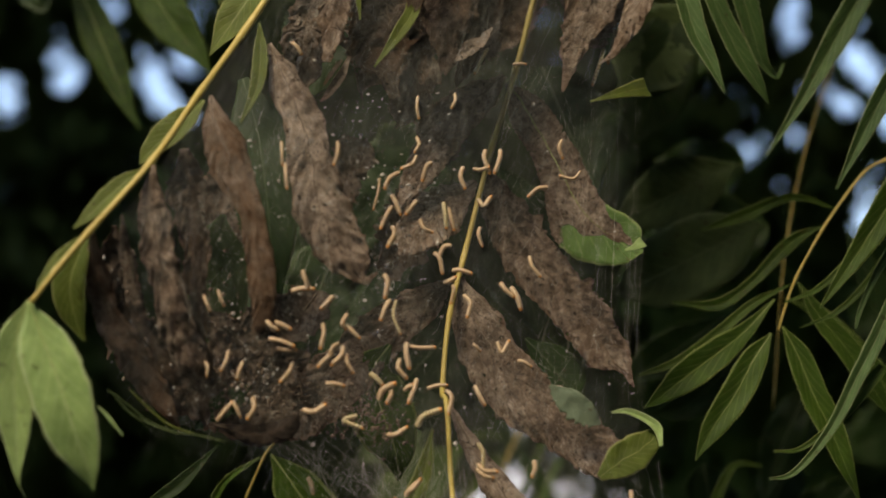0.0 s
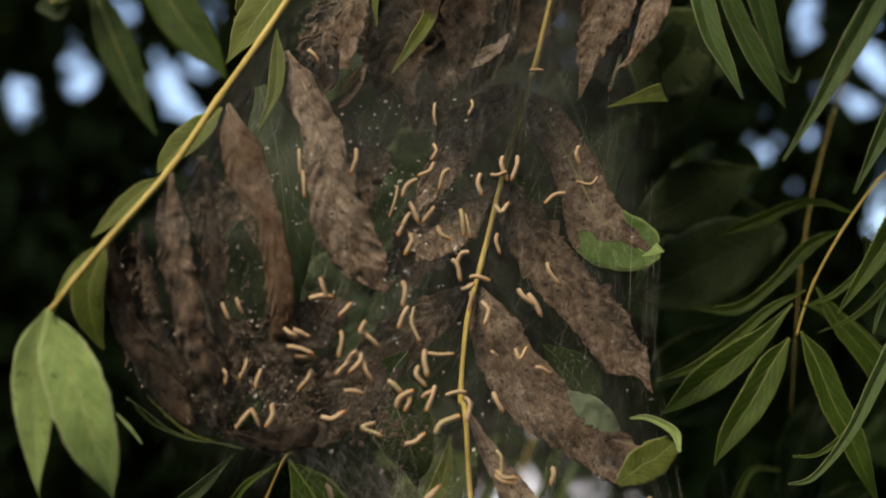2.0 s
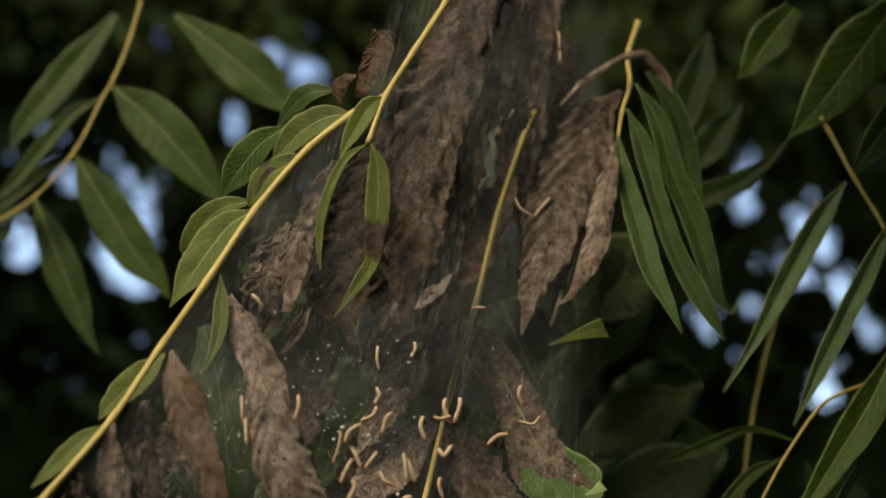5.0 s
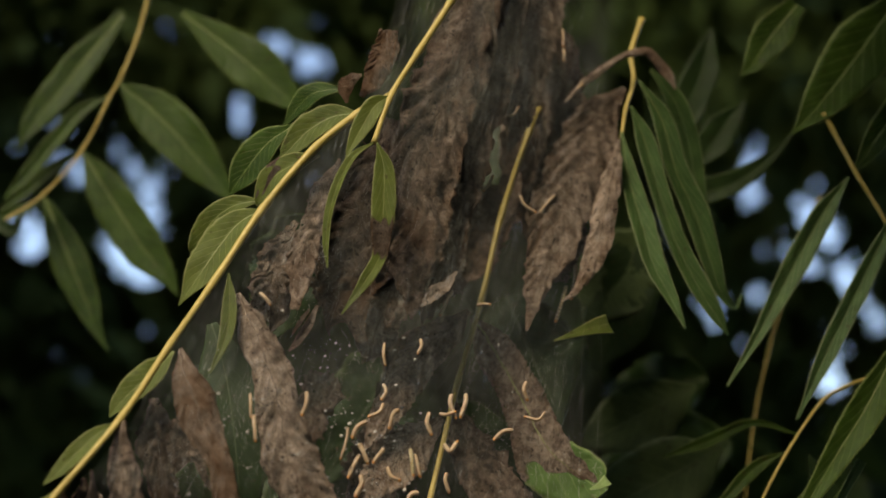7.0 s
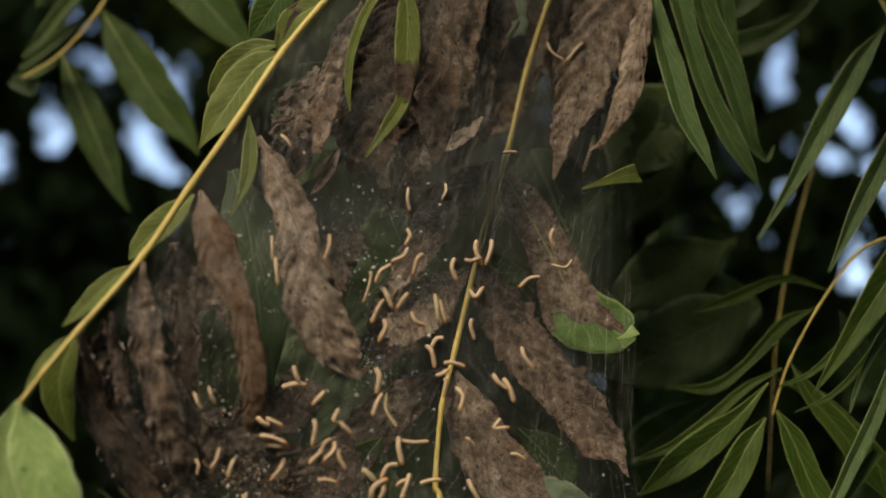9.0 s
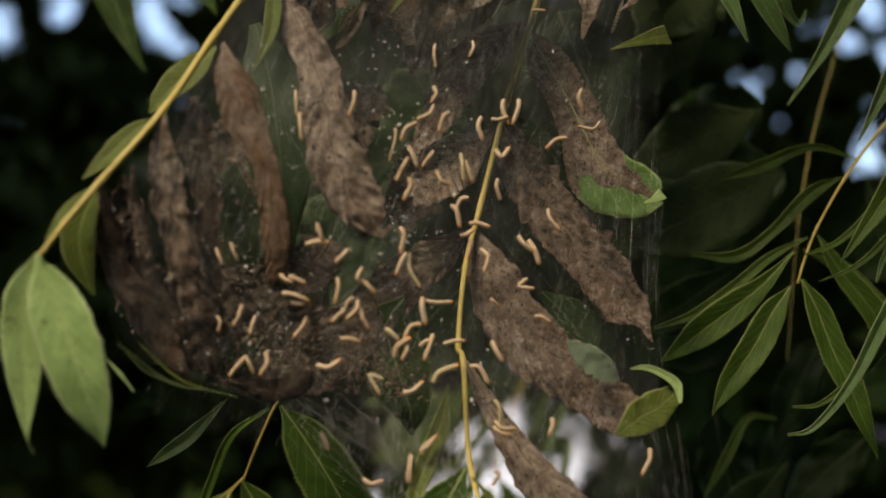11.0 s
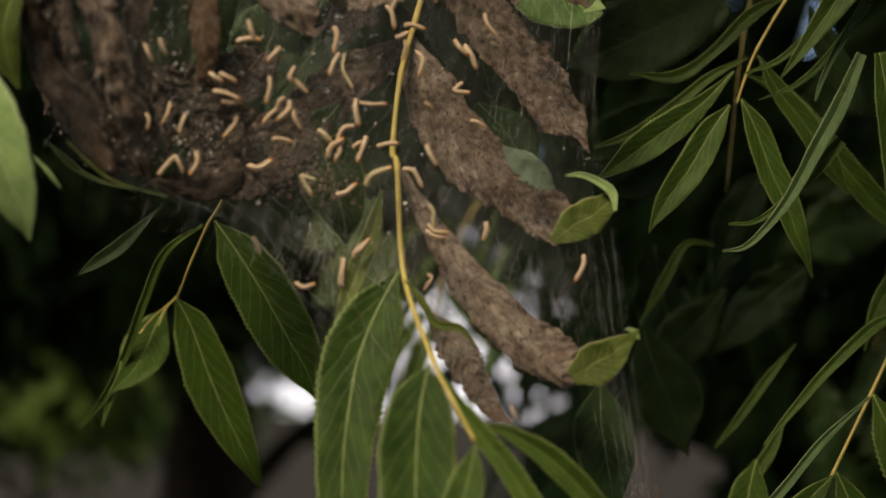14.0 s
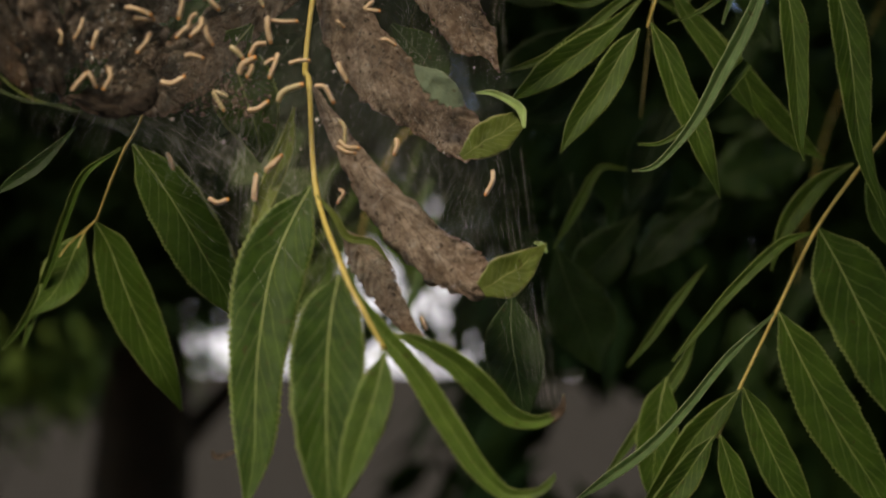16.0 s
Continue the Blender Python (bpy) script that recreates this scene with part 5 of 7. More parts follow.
blade(right_spray, [(0.2351, 0.0900, 1.7610), (0.2093, 0.0900, 1.7676), (0.1795, 0.0900, 1.7558), (0.1565, 0.0900, 1.7481)], [0.0006, 0.0023, 0.0036, 0.0006], look_='g', fold=20)
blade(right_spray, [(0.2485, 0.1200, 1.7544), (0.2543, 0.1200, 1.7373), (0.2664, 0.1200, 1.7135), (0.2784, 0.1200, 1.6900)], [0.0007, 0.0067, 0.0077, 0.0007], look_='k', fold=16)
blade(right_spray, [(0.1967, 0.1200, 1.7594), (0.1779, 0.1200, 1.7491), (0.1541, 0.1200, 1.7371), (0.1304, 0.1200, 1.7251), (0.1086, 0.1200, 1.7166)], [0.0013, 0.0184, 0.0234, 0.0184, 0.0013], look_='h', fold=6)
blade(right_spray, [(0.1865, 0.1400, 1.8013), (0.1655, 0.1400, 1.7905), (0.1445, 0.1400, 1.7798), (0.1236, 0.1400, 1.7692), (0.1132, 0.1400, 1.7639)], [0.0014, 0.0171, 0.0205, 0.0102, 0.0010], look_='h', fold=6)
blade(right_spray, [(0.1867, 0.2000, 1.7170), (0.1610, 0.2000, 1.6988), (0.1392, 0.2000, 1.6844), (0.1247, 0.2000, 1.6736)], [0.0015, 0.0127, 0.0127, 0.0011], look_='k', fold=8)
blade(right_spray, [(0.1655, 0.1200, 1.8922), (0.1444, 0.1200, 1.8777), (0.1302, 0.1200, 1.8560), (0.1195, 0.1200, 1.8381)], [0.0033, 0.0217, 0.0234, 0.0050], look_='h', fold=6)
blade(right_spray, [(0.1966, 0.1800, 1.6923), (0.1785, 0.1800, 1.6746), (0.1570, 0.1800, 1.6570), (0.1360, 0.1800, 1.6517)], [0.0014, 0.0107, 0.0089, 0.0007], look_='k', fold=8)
edge_spray = spray('narrow hanging green walnut leaflets on a thin yellow stalk', 'leaf spray')
stem(edge_spray, [(0.2497, 0.0300, 1.9383), (0.2547, 0.0300, 1.9279), (0.2657, 0.0300, 1.9022), (0.2767, 0.0300, 1.8802), (0.2852, 0.0300, 1.8601)], 0.0015, 0.001)
blade(edge_spray, [(0.2641, 0.0400, 1.9024), (0.2478, 0.0400, 1.8802), (0.2314, 0.0400, 1.8533), (0.2188, 0.0400, 1.8318), (0.2046, 0.0400, 1.8074), (0.1856, 0.0400, 1.7785)], [0.0008, 0.0060, 0.0069, 0.0057, 0.0032, 0.0005], look_='b', fold=28)
blade(edge_spray, [(0.2886, 0.0300, 1.8802), (0.2698, 0.0300, 1.8469), (0.2551, 0.0300, 1.8208), (0.2389, 0.0300, 1.7919), (0.2209, 0.0300, 1.7574)], [0.0016, 0.0050, 0.0056, 0.0047, 0.0006], look_='b', fold=28)
blade(edge_spray, [(0.2817, 0.0300, 1.8014), (0.2617, 0.0300, 1.7666), (0.2443, 0.0300, 1.7418), (0.2273, 0.0300, 1.7174), (0.2139, 0.0300, 1.6988), (0.2089, 0.0300, 1.6919)], [0.0031, 0.0097, 0.0081, 0.0047, 0.0016, 0.0003], look_='g', fold=22)
blade(edge_spray, [(0.3018, 0.0300, 2.0131), (0.2775, 0.0300, 1.9806), (0.2582, 0.0300, 1.9558), (0.2432, 0.0300, 1.9383), (0.2299, 0.0300, 1.9251)], [0.0062, 0.0180, 0.0148, 0.0078, 0.0006], look_='g', fold=10)
blade(edge_spray, [(0.3066, 0.0300, 1.9558), (0.2828, 0.0300, 1.9262), (0.2701, 0.0300, 1.9090), (0.2643, 0.0300, 1.9015)], [0.0094, 0.0081, 0.0034, 0.0005], look_='g', fold=10)
blade(edge_spray, [(0.2451, 0.0500, 2.0173), (0.2285, 0.0500, 1.9970), (0.2156, 0.0500, 1.9788), (0.2074, 0.0500, 1.9704)], [0.0064, 0.0115, 0.0061, 0.0005], look_='g', fold=12)
blade(edge_spray, [(0.2537, 0.1200, 1.9599), (0.2366, 0.1200, 1.9428), (0.2144, 0.1200, 1.9278), (0.1929, 0.1200, 1.9215), (0.1773, 0.1200, 1.9260)], [0.0005, 0.0038, 0.0072, 0.0079, 0.0010], look_='k', fold=12)
blade(edge_spray, [(0.2293, 0.1400, 1.9911), (0.2135, 0.1400, 1.9716), (0.2018, 0.1400, 1.9561), (0.1921, 0.1400, 1.9446)], [0.0009, 0.0105, 0.0088, 0.0007], look_='k', fold=12)
blade(edge_spray, [(0.2101, 0.1400, 2.0428), (0.2031, 0.1400, 2.0148), (0.1925, 0.1400, 1.9872), (0.1893, 0.1400, 1.9600)], [0.0018, 0.0105, 0.0105, 0.0007], look_='k', fold=12)
blade(edge_spray, [(0.2611, 0.0300, 1.7070), (0.2652, 0.0300, 1.6826), (0.2667, 0.0300, 1.6583), (0.2677, 0.0300, 1.6371), (0.2687, 0.0300, 1.6190), (0.2707, 0.0300, 1.6085)], [0.0029, 0.0073, 0.0062, 0.0050, 0.0023, 0.0004], look_='g', fold=20)
blade(edge_spray, [(0.2879, 0.0300, 1.7076), (0.2951, 0.0300, 1.6771), (0.2979, 0.0300, 1.6528), (0.3000, 0.0300, 1.6286), (0.3048, 0.0300, 1.6045), (0.3145, 0.0300, 1.5790)], [0.0059, 0.0097, 0.0088, 0.0064, 0.0038, 0.0004], look_='g', fold=20)
low_spray = spray('low green walnut leaf spray on a bare yellow stalk', 'leaf spray')
stem(low_spray, [(0.3603, 0.0900, 1.6615), (0.3349, 0.0867, 1.6313), (0.3145, 0.0833, 1.6075), (0.2904, 0.0800, 1.5740), (0.2682, 0.0767, 1.5311), (0.2464, 0.0733, 1.4890), (0.2328, 0.0700, 1.4613)], 0.0011, 0.0007)
blade(low_spray, [(0.2931, 0.0800, 1.5775), (0.3047, 0.0800, 1.5568), (0.3172, 0.0800, 1.5316), (0.3312, 0.0800, 1.5034), (0.3468, 0.0800, 1.4753), (0.3593, 0.0800, 1.4535)], [0.0012, 0.0186, 0.0217, 0.0202, 0.0124, 0.0006], look_='g', fold=8)
blade(low_spray, [(0.2687, 0.0750, 1.5304), (0.2786, 0.0750, 1.5093), (0.2910, 0.0750, 1.4845), (0.3050, 0.0750, 1.4598), (0.3189, 0.0750, 1.4382), (0.3313, 0.0750, 1.4166), (0.3375, 0.0750, 1.4059)], [0.0009, 0.0117, 0.0154, 0.0148, 0.0108, 0.0046, 0.0005], look_='g', fold=10)
blade(low_spray, [(0.2471, 0.0700, 1.4887), (0.2532, 0.0700, 1.4752), (0.2624, 0.0700, 1.4538), (0.2716, 0.0700, 1.4354), (0.2824, 0.0700, 1.4171), (0.2885, 0.0700, 1.4080)], [0.0009, 0.0071, 0.0101, 0.0095, 0.0046, 0.0005], look_='g', fold=10)
blade(low_spray, [(0.2328, 0.0650, 1.4630), (0.2377, 0.0650, 1.4479), (0.2422, 0.0650, 1.4327), (0.2483, 0.0650, 1.4176), (0.2513, 0.0650, 1.4085)], [0.0008, 0.0064, 0.0070, 0.0046, 0.0005], look_='g', fold=12)
blade(low_spray, [(0.2279, 0.0600, 1.4626), (0.2195, 0.0600, 1.4511), (0.2087, 0.0600, 1.4360), (0.1933, 0.0600, 1.4180), (0.1841, 0.0600, 1.4091)], [0.0006, 0.0058, 0.0079, 0.0045, 0.0005], look_='g', fold=20)
blade(low_spray, [(0.2455, 0.0700, 1.4875), (0.2329, 0.0700, 1.4751), (0.2187, 0.0700, 1.4598), (0.2046, 0.0700, 1.4384), (0.1891, 0.0700, 1.4217)], [0.0006, 0.0061, 0.0080, 0.0064, 0.0006], look_='g', fold=20)
blade(low_spray, [(0.2593, 0.0500, 1.5285), (0.2345, 0.0500, 1.5056), (0.2129, 0.0500, 1.4800), (0.1915, 0.0500, 1.4575), (0.1672, 0.0500, 1.4396), (0.1521, 0.0500, 1.4293)], [0.0006, 0.0022, 0.0025, 0.0030, 0.0027, 0.0006], look_='b', fold=26)
blade(low_spray, [(0.2859, 0.0700, 1.5741), (0.2683, 0.0700, 1.5667), (0.2428, 0.0700, 1.5431), (0.2238, 0.0700, 1.5212), (0.2081, 0.0700, 1.5026)], [0.0006, 0.0031, 0.0028, 0.0021, 0.0006], look_='g', fold=20)
blade(low_spray, [(0.2153, 0.1200, 1.4940), (0.2113, 0.1200, 1.4772), (0.2086, 0.1200, 1.4546), (0.2068, 0.1200, 1.4353), (0.2052, 0.1200, 1.4241)], [0.0010, 0.0100, 0.0117, 0.0068, 0.0006], look_='g', fold=10)
blade(low_spray, [(0.3233, 0.1100, 1.6181), (0.3032, 0.1100, 1.6062), (0.2863, 0.1100, 1.5864), (0.2778, 0.1100, 1.5683), (0.2744, 0.1100, 1.5552)], [0.0006, 0.0051, 0.0058, 0.0026, 0.0005], look_='g', fold=20)
blade(low_spray, [(0.3283, 0.1000, 1.6136), (0.3323, 0.1000, 1.5973), (0.3377, 0.1000, 1.5811), (0.3490, 0.1000, 1.5618)], [0.0006, 0.0063, 0.0073, 0.0010], look_='g', fold=20)
blade(low_spray, [(0.2435, 0.1400, 1.5602), (0.2265, 0.1400, 1.5399), (0.2095, 0.1400, 1.5165), (0.1960, 0.1400, 1.4999)], [0.0005, 0.0026, 0.0023, 0.0005], look_='g', fold=24)
blade(low_spray, [(0.2342, 0.1300, 1.5165), (0.2241, 0.1300, 1.4967), (0.2007, 0.1300, 1.4639), (0.1775, 0.1300, 1.4314)], [0.0007, 0.0036, 0.0033, 0.0007], look_='g', fold=20)
blade(low_spray, [(0.2098, 0.1200, 1.7143), (0.2332, 0.1200, 1.7014), (0.2664, 0.1200, 1.6618), (0.2897, 0.1200, 1.6355), (0.3097, 0.1200, 1.6208)], [0.0006, 0.0049, 0.0074, 0.0065, 0.0006], look_='g', fold=20)
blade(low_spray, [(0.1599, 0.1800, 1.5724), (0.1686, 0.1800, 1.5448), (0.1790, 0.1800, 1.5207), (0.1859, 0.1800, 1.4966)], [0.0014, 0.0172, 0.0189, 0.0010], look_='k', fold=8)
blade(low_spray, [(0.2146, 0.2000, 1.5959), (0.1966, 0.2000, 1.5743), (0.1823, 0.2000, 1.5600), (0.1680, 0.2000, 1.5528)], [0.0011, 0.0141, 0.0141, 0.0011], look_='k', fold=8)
blade(low_spray, [(0.2001, 0.1600, 1.6193), (0.1829, 0.1600, 1.6190), (0.1691, 0.1600, 1.5949), (0.1554, 0.1600, 1.5708)], [0.0007, 0.0020, 0.0030, 0.0005], look_='g', fold=24)
shaded_spray = spray('dark green walnut leaf spray behind the silk web', 'leaf spray')
stem(shaded_spray, [(-0.0766, 0.0500, 1.6346), (-0.0831, 0.0625, 1.6237), (-0.0898, 0.0750, 1.6162), (-0.0992, 0.0875, 1.5982), (-0.1081, 0.1000, 1.5784)], 0.0009, 0.0006)
blade(shaded_spray, [(-0.0853, 0.0700, 1.6178), (-0.0732, 0.0720, 1.6013), (-0.0594, 0.0740, 1.5803), (-0.0455, 0.0760, 1.5561), (-0.0348, 0.0780, 1.5379), (-0.0301, 0.0800, 1.5243)], [0.0009, 0.0117, 0.0157, 0.0151, 0.0096, 0.0009], look_='g', fold=8)
blade(shaded_spray, [(-0.1101, 0.1100, 1.5793), (-0.1020, 0.1150, 1.5646), (-0.0927, 0.1200, 1.5395), (-0.0833, 0.1250, 1.5174), (-0.0723, 0.1300, 1.4951), (-0.0662, 0.1350, 1.4823), (-0.0626, 0.1400, 1.4732)], [0.0010, 0.0097, 0.0136, 0.0124, 0.0079, 0.0036, 0.0005], look_='g', fold=12)
blade(shaded_spray, [(-0.1171, 0.1200, 1.5744), (-0.1225, 0.1200, 1.5632), (-0.1276, 0.1200, 1.5503), (-0.1351, 0.1200, 1.5375), (-0.1467, 0.1200, 1.5263)], [0.0006, 0.0084, 0.0126, 0.0078, 0.0006], look_='g', fold=8)
stem(shaded_spray, [(-0.1095, 0.1100, 1.5800), (-0.1156, 0.1100, 1.5729), (-0.1192, 0.1100, 1.5640)], 0.0006, 0.0004)
stem(shaded_spray, [(-0.1101, 0.1100, 1.5793), (-0.1233, 0.1100, 1.5672), (-0.1293, 0.1100, 1.5592)], 0.0005, 0.0004)
blade(shaded_spray, [(-0.0926, 0.0800, 1.6169), (-0.1137, 0.0920, 1.6032), (-0.1257, 0.1040, 1.5792), (-0.1363, 0.1160, 1.5516), (-0.1488, 0.1280, 1.5266), (-0.1647, 0.1400, 1.5075)], [0.0006, 0.0020, 0.0024, 0.0024, 0.0021, 0.0007], look_='g', fold=26)
blade(shaded_spray, [(-0.1339, 0.1300, 1.5525), (-0.1460, 0.1300, 1.5267), (-0.1518, 0.1300, 1.5074)], [0.0005, 0.0020, 0.0005], look_='g', fold=26)
blade(shaded_spray, [(-0.1050, 0.0000, 1.6161), (-0.1225, 0.0000, 1.5975), (-0.1360, 0.0000, 1.5875), (-0.1440, 0.0000, 1.5818)], [0.0004, 0.0037, 0.0028, 0.0004], look_='k', fold=16)
upper_spray = spray('green walnut leaf spray in the shade beside the web', 'leaf spray')
stem(upper_spray, [(-0.1674, 0.1700, 2.0854), (-0.1742, 0.1700, 2.0521), (-0.1834, 0.1700, 2.0235), (-0.1908, 0.1700, 2.0074), (-0.2073, 0.1700, 1.9695), (-0.2311, 0.1700, 1.9382), (-0.2554, 0.1700, 1.9209)], 0.0013, 0.0009)
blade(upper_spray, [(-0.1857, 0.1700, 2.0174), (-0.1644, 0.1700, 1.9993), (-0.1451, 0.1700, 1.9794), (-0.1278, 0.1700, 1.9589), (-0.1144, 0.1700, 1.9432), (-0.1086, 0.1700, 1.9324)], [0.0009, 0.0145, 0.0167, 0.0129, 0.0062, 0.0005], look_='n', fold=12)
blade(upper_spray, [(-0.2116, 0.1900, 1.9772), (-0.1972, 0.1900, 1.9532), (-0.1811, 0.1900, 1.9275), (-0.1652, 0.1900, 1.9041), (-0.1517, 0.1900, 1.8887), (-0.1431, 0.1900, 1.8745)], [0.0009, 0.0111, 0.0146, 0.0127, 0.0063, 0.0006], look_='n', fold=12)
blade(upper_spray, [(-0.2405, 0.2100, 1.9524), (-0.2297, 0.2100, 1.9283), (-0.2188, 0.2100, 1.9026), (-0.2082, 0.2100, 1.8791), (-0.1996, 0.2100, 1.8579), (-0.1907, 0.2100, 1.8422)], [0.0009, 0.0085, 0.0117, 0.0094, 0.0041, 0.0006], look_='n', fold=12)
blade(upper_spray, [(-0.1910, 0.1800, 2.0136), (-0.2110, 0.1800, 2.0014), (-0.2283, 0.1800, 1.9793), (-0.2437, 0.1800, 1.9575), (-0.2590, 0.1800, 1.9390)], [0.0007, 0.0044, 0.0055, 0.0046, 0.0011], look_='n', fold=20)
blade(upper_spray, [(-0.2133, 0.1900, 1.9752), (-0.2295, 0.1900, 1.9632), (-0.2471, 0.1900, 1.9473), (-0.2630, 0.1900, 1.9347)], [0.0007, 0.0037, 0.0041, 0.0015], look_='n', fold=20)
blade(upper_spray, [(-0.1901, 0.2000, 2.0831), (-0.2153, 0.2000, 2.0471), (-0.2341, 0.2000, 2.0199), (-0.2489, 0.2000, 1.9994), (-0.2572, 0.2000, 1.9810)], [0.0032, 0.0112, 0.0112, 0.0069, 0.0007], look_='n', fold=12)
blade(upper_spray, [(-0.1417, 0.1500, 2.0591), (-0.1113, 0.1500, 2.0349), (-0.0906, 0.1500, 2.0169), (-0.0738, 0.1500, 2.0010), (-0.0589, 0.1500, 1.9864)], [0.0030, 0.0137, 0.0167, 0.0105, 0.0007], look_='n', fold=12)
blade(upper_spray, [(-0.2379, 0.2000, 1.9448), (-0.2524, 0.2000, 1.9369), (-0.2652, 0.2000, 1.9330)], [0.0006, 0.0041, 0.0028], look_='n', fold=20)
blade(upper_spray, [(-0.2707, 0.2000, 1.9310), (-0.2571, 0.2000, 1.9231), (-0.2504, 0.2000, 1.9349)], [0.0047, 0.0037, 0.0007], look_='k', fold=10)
high_spray = spray('green walnut leaf spray above the web', 'leaf spray')
stem(high_spray, [(0.30, 0.24, 1.96), (0.26, 0.24, 1.86), (0.235, 0.23, 1.77), (0.22, 0.22, 1.66)], 0.0005, 0.0004)
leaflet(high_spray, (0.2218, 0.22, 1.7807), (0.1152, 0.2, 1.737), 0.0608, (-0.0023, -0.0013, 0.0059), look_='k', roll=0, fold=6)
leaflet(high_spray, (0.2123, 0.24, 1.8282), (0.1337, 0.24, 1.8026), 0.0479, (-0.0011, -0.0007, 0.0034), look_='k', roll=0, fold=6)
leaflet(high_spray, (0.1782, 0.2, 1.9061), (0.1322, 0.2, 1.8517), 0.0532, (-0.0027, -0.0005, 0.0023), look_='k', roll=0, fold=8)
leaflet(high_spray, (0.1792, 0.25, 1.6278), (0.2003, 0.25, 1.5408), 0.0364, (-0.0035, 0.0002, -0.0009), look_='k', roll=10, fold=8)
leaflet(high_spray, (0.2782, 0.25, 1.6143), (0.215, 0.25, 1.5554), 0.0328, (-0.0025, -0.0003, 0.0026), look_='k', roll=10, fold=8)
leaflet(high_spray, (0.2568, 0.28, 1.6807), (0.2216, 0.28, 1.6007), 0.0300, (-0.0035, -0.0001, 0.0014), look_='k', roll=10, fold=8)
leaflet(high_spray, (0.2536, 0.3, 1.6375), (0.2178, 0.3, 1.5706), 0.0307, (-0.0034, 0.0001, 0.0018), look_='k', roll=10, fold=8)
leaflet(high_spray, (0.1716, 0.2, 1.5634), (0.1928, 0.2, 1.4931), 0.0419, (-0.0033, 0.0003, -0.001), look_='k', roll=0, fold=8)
# more sprays of the same tree behind
for m in (pose(0.16, 0.5, -0.10, 0, -10, 14), pose(0.14, 0.62, 0.22, 0, 20, 0)):
    copy_thing(right_spray, m)
copy_thing(low_spray, pose(0.18, 0.62, 0.25, 0, 10, 0))
copy_thing(high_spray, pose(0.1, 0.5, -0.05, 0, 5, 0))
copy_thing(upper_spray, pose(-0.05, 0.45, 0.12, 0, -10, 0))

# ---- the silk web ----
def silk_material(name, thin, streak, patch, tilt):
    """A gauze of fine threads: it lets most light past between them."""
    m, nt, p = material(name)
    g = nt.nodes.new("ShaderNodeTexCoord").outputs["Object"]

    def streaks(turn, fx, fz, gain, cut):
        mp = nt.nodes.new("ShaderNodeMapping")
        mp.vector_type = "TEXTURE"
        mp.inputs["Rotation"].default_value = (0, radians(turn), 0)
        mp.inputs["Scale"].default_value = (1 / fx, 1 / 80, 1 / fz)
        nt.links.new(g, mp.inputs["Vector"])
        n = add(nt, "ShaderNodeTexNoise", Scale=1.0, Detail=2.0, Roughness=0.6)
        nt.links.new(mp.outputs[0], n.inputs["Vector"])
        return maths(nt, "MULTIPLY_ADD", n.outputs[0], gain, -cut * gain, clamp=True)

    a = streaks(tilt, 1500, 60, 5.0, 0.54)
    b = streaks(tilt + 9, 1800, 90, 5.0, 0.56)
    c = streaks(tilt - 40, 1300, 90, 5.0, 0.60)
    patches = maths(nt, "MULTIPLY_ADD", noise_tex(nt, 22, 4), 3.0, -1.15, clamp=True)
    lines = maths(nt, "ADD", a, maths(nt, "MULTIPLY", maths(nt, "ADD", b, c), 0.7), clamp=True)
    alpha = maths(nt, "MULTIPLY_ADD", lines, streak, maths(nt, "MULTIPLY_ADD", patches, patch, thin), clamp=True)
    cover = nt.nodes.new("ShaderNodeAttribute")
    cover.attribute_name = "cover"
    alpha = maths(nt, "MULTIPLY", alpha, cover.outputs["Fac"])
    p.inputs["Base Color"].default_value = (0.29, 0.32, 0.30, 1)
    p.inputs["Roughness"].default_value = 0.6
    p.inputs["Specular IOR Level"].default_value = 0.3
    nt.links.new(alpha, p.inputs["Alpha"])
    return m


SILK_FRONT = silk_material("silk_front", 0.012, 0.15, 0.05, 14)
SILK_BACK = silk_material("silk_back", 0.016, 0.17, 0.075, 8)
THREAD = plain("silk_thread", [(0.0, (0.55, 0.54, 0.48)), (1.0, (0.75, 0.74, 0.68))], 90, 0.4)
FILM = [((0.008, -0.07, 1.9827), (0.1382, 0.02, 2.0281)), ((-0.0155, -0.075, 1.9004), (0.1267, 0, 1.9304)), ((-0.0622, -0.088, 1.8443), (0.1211, 0, 1.8735)), ((-0.1032, -0.112, 1.7676), (0.1145, -0.01, 1.8064)), ((-0.1212, -0.127, 1.7308), (0.1107, -0.015, 1.7564)), ((-0.1439, -0.135, 1.6974), (0.1104, -0.018, 1.7142)), ((-0.1475, -0.12, 1.6714), (0.1064, -0.03, 1.6773)), ((-0.1473, -0.1, 1.6416), (0.1028, -0.04, 1.6422)), ((-0.1332, -0.09, 1.6237), (0.1108, -0.045, 1.6183)), ((-0.0912, -0.075, 1.6112), (0.1152, -0.05, 1.5914)), ((-0.0629, -0.06, 1.6106), (0.1174, -0.055, 1.5676)), ((-0.0366, -0.06, 1.5888), (0.1206, -0.055, 1.5418)), ((-0.0128, -0.065, 1.5803), (0.1235, -0.06, 1.522)), ((0.0001, -0.08, 1.5102), (0.1287, -0.07, 1.4765))]


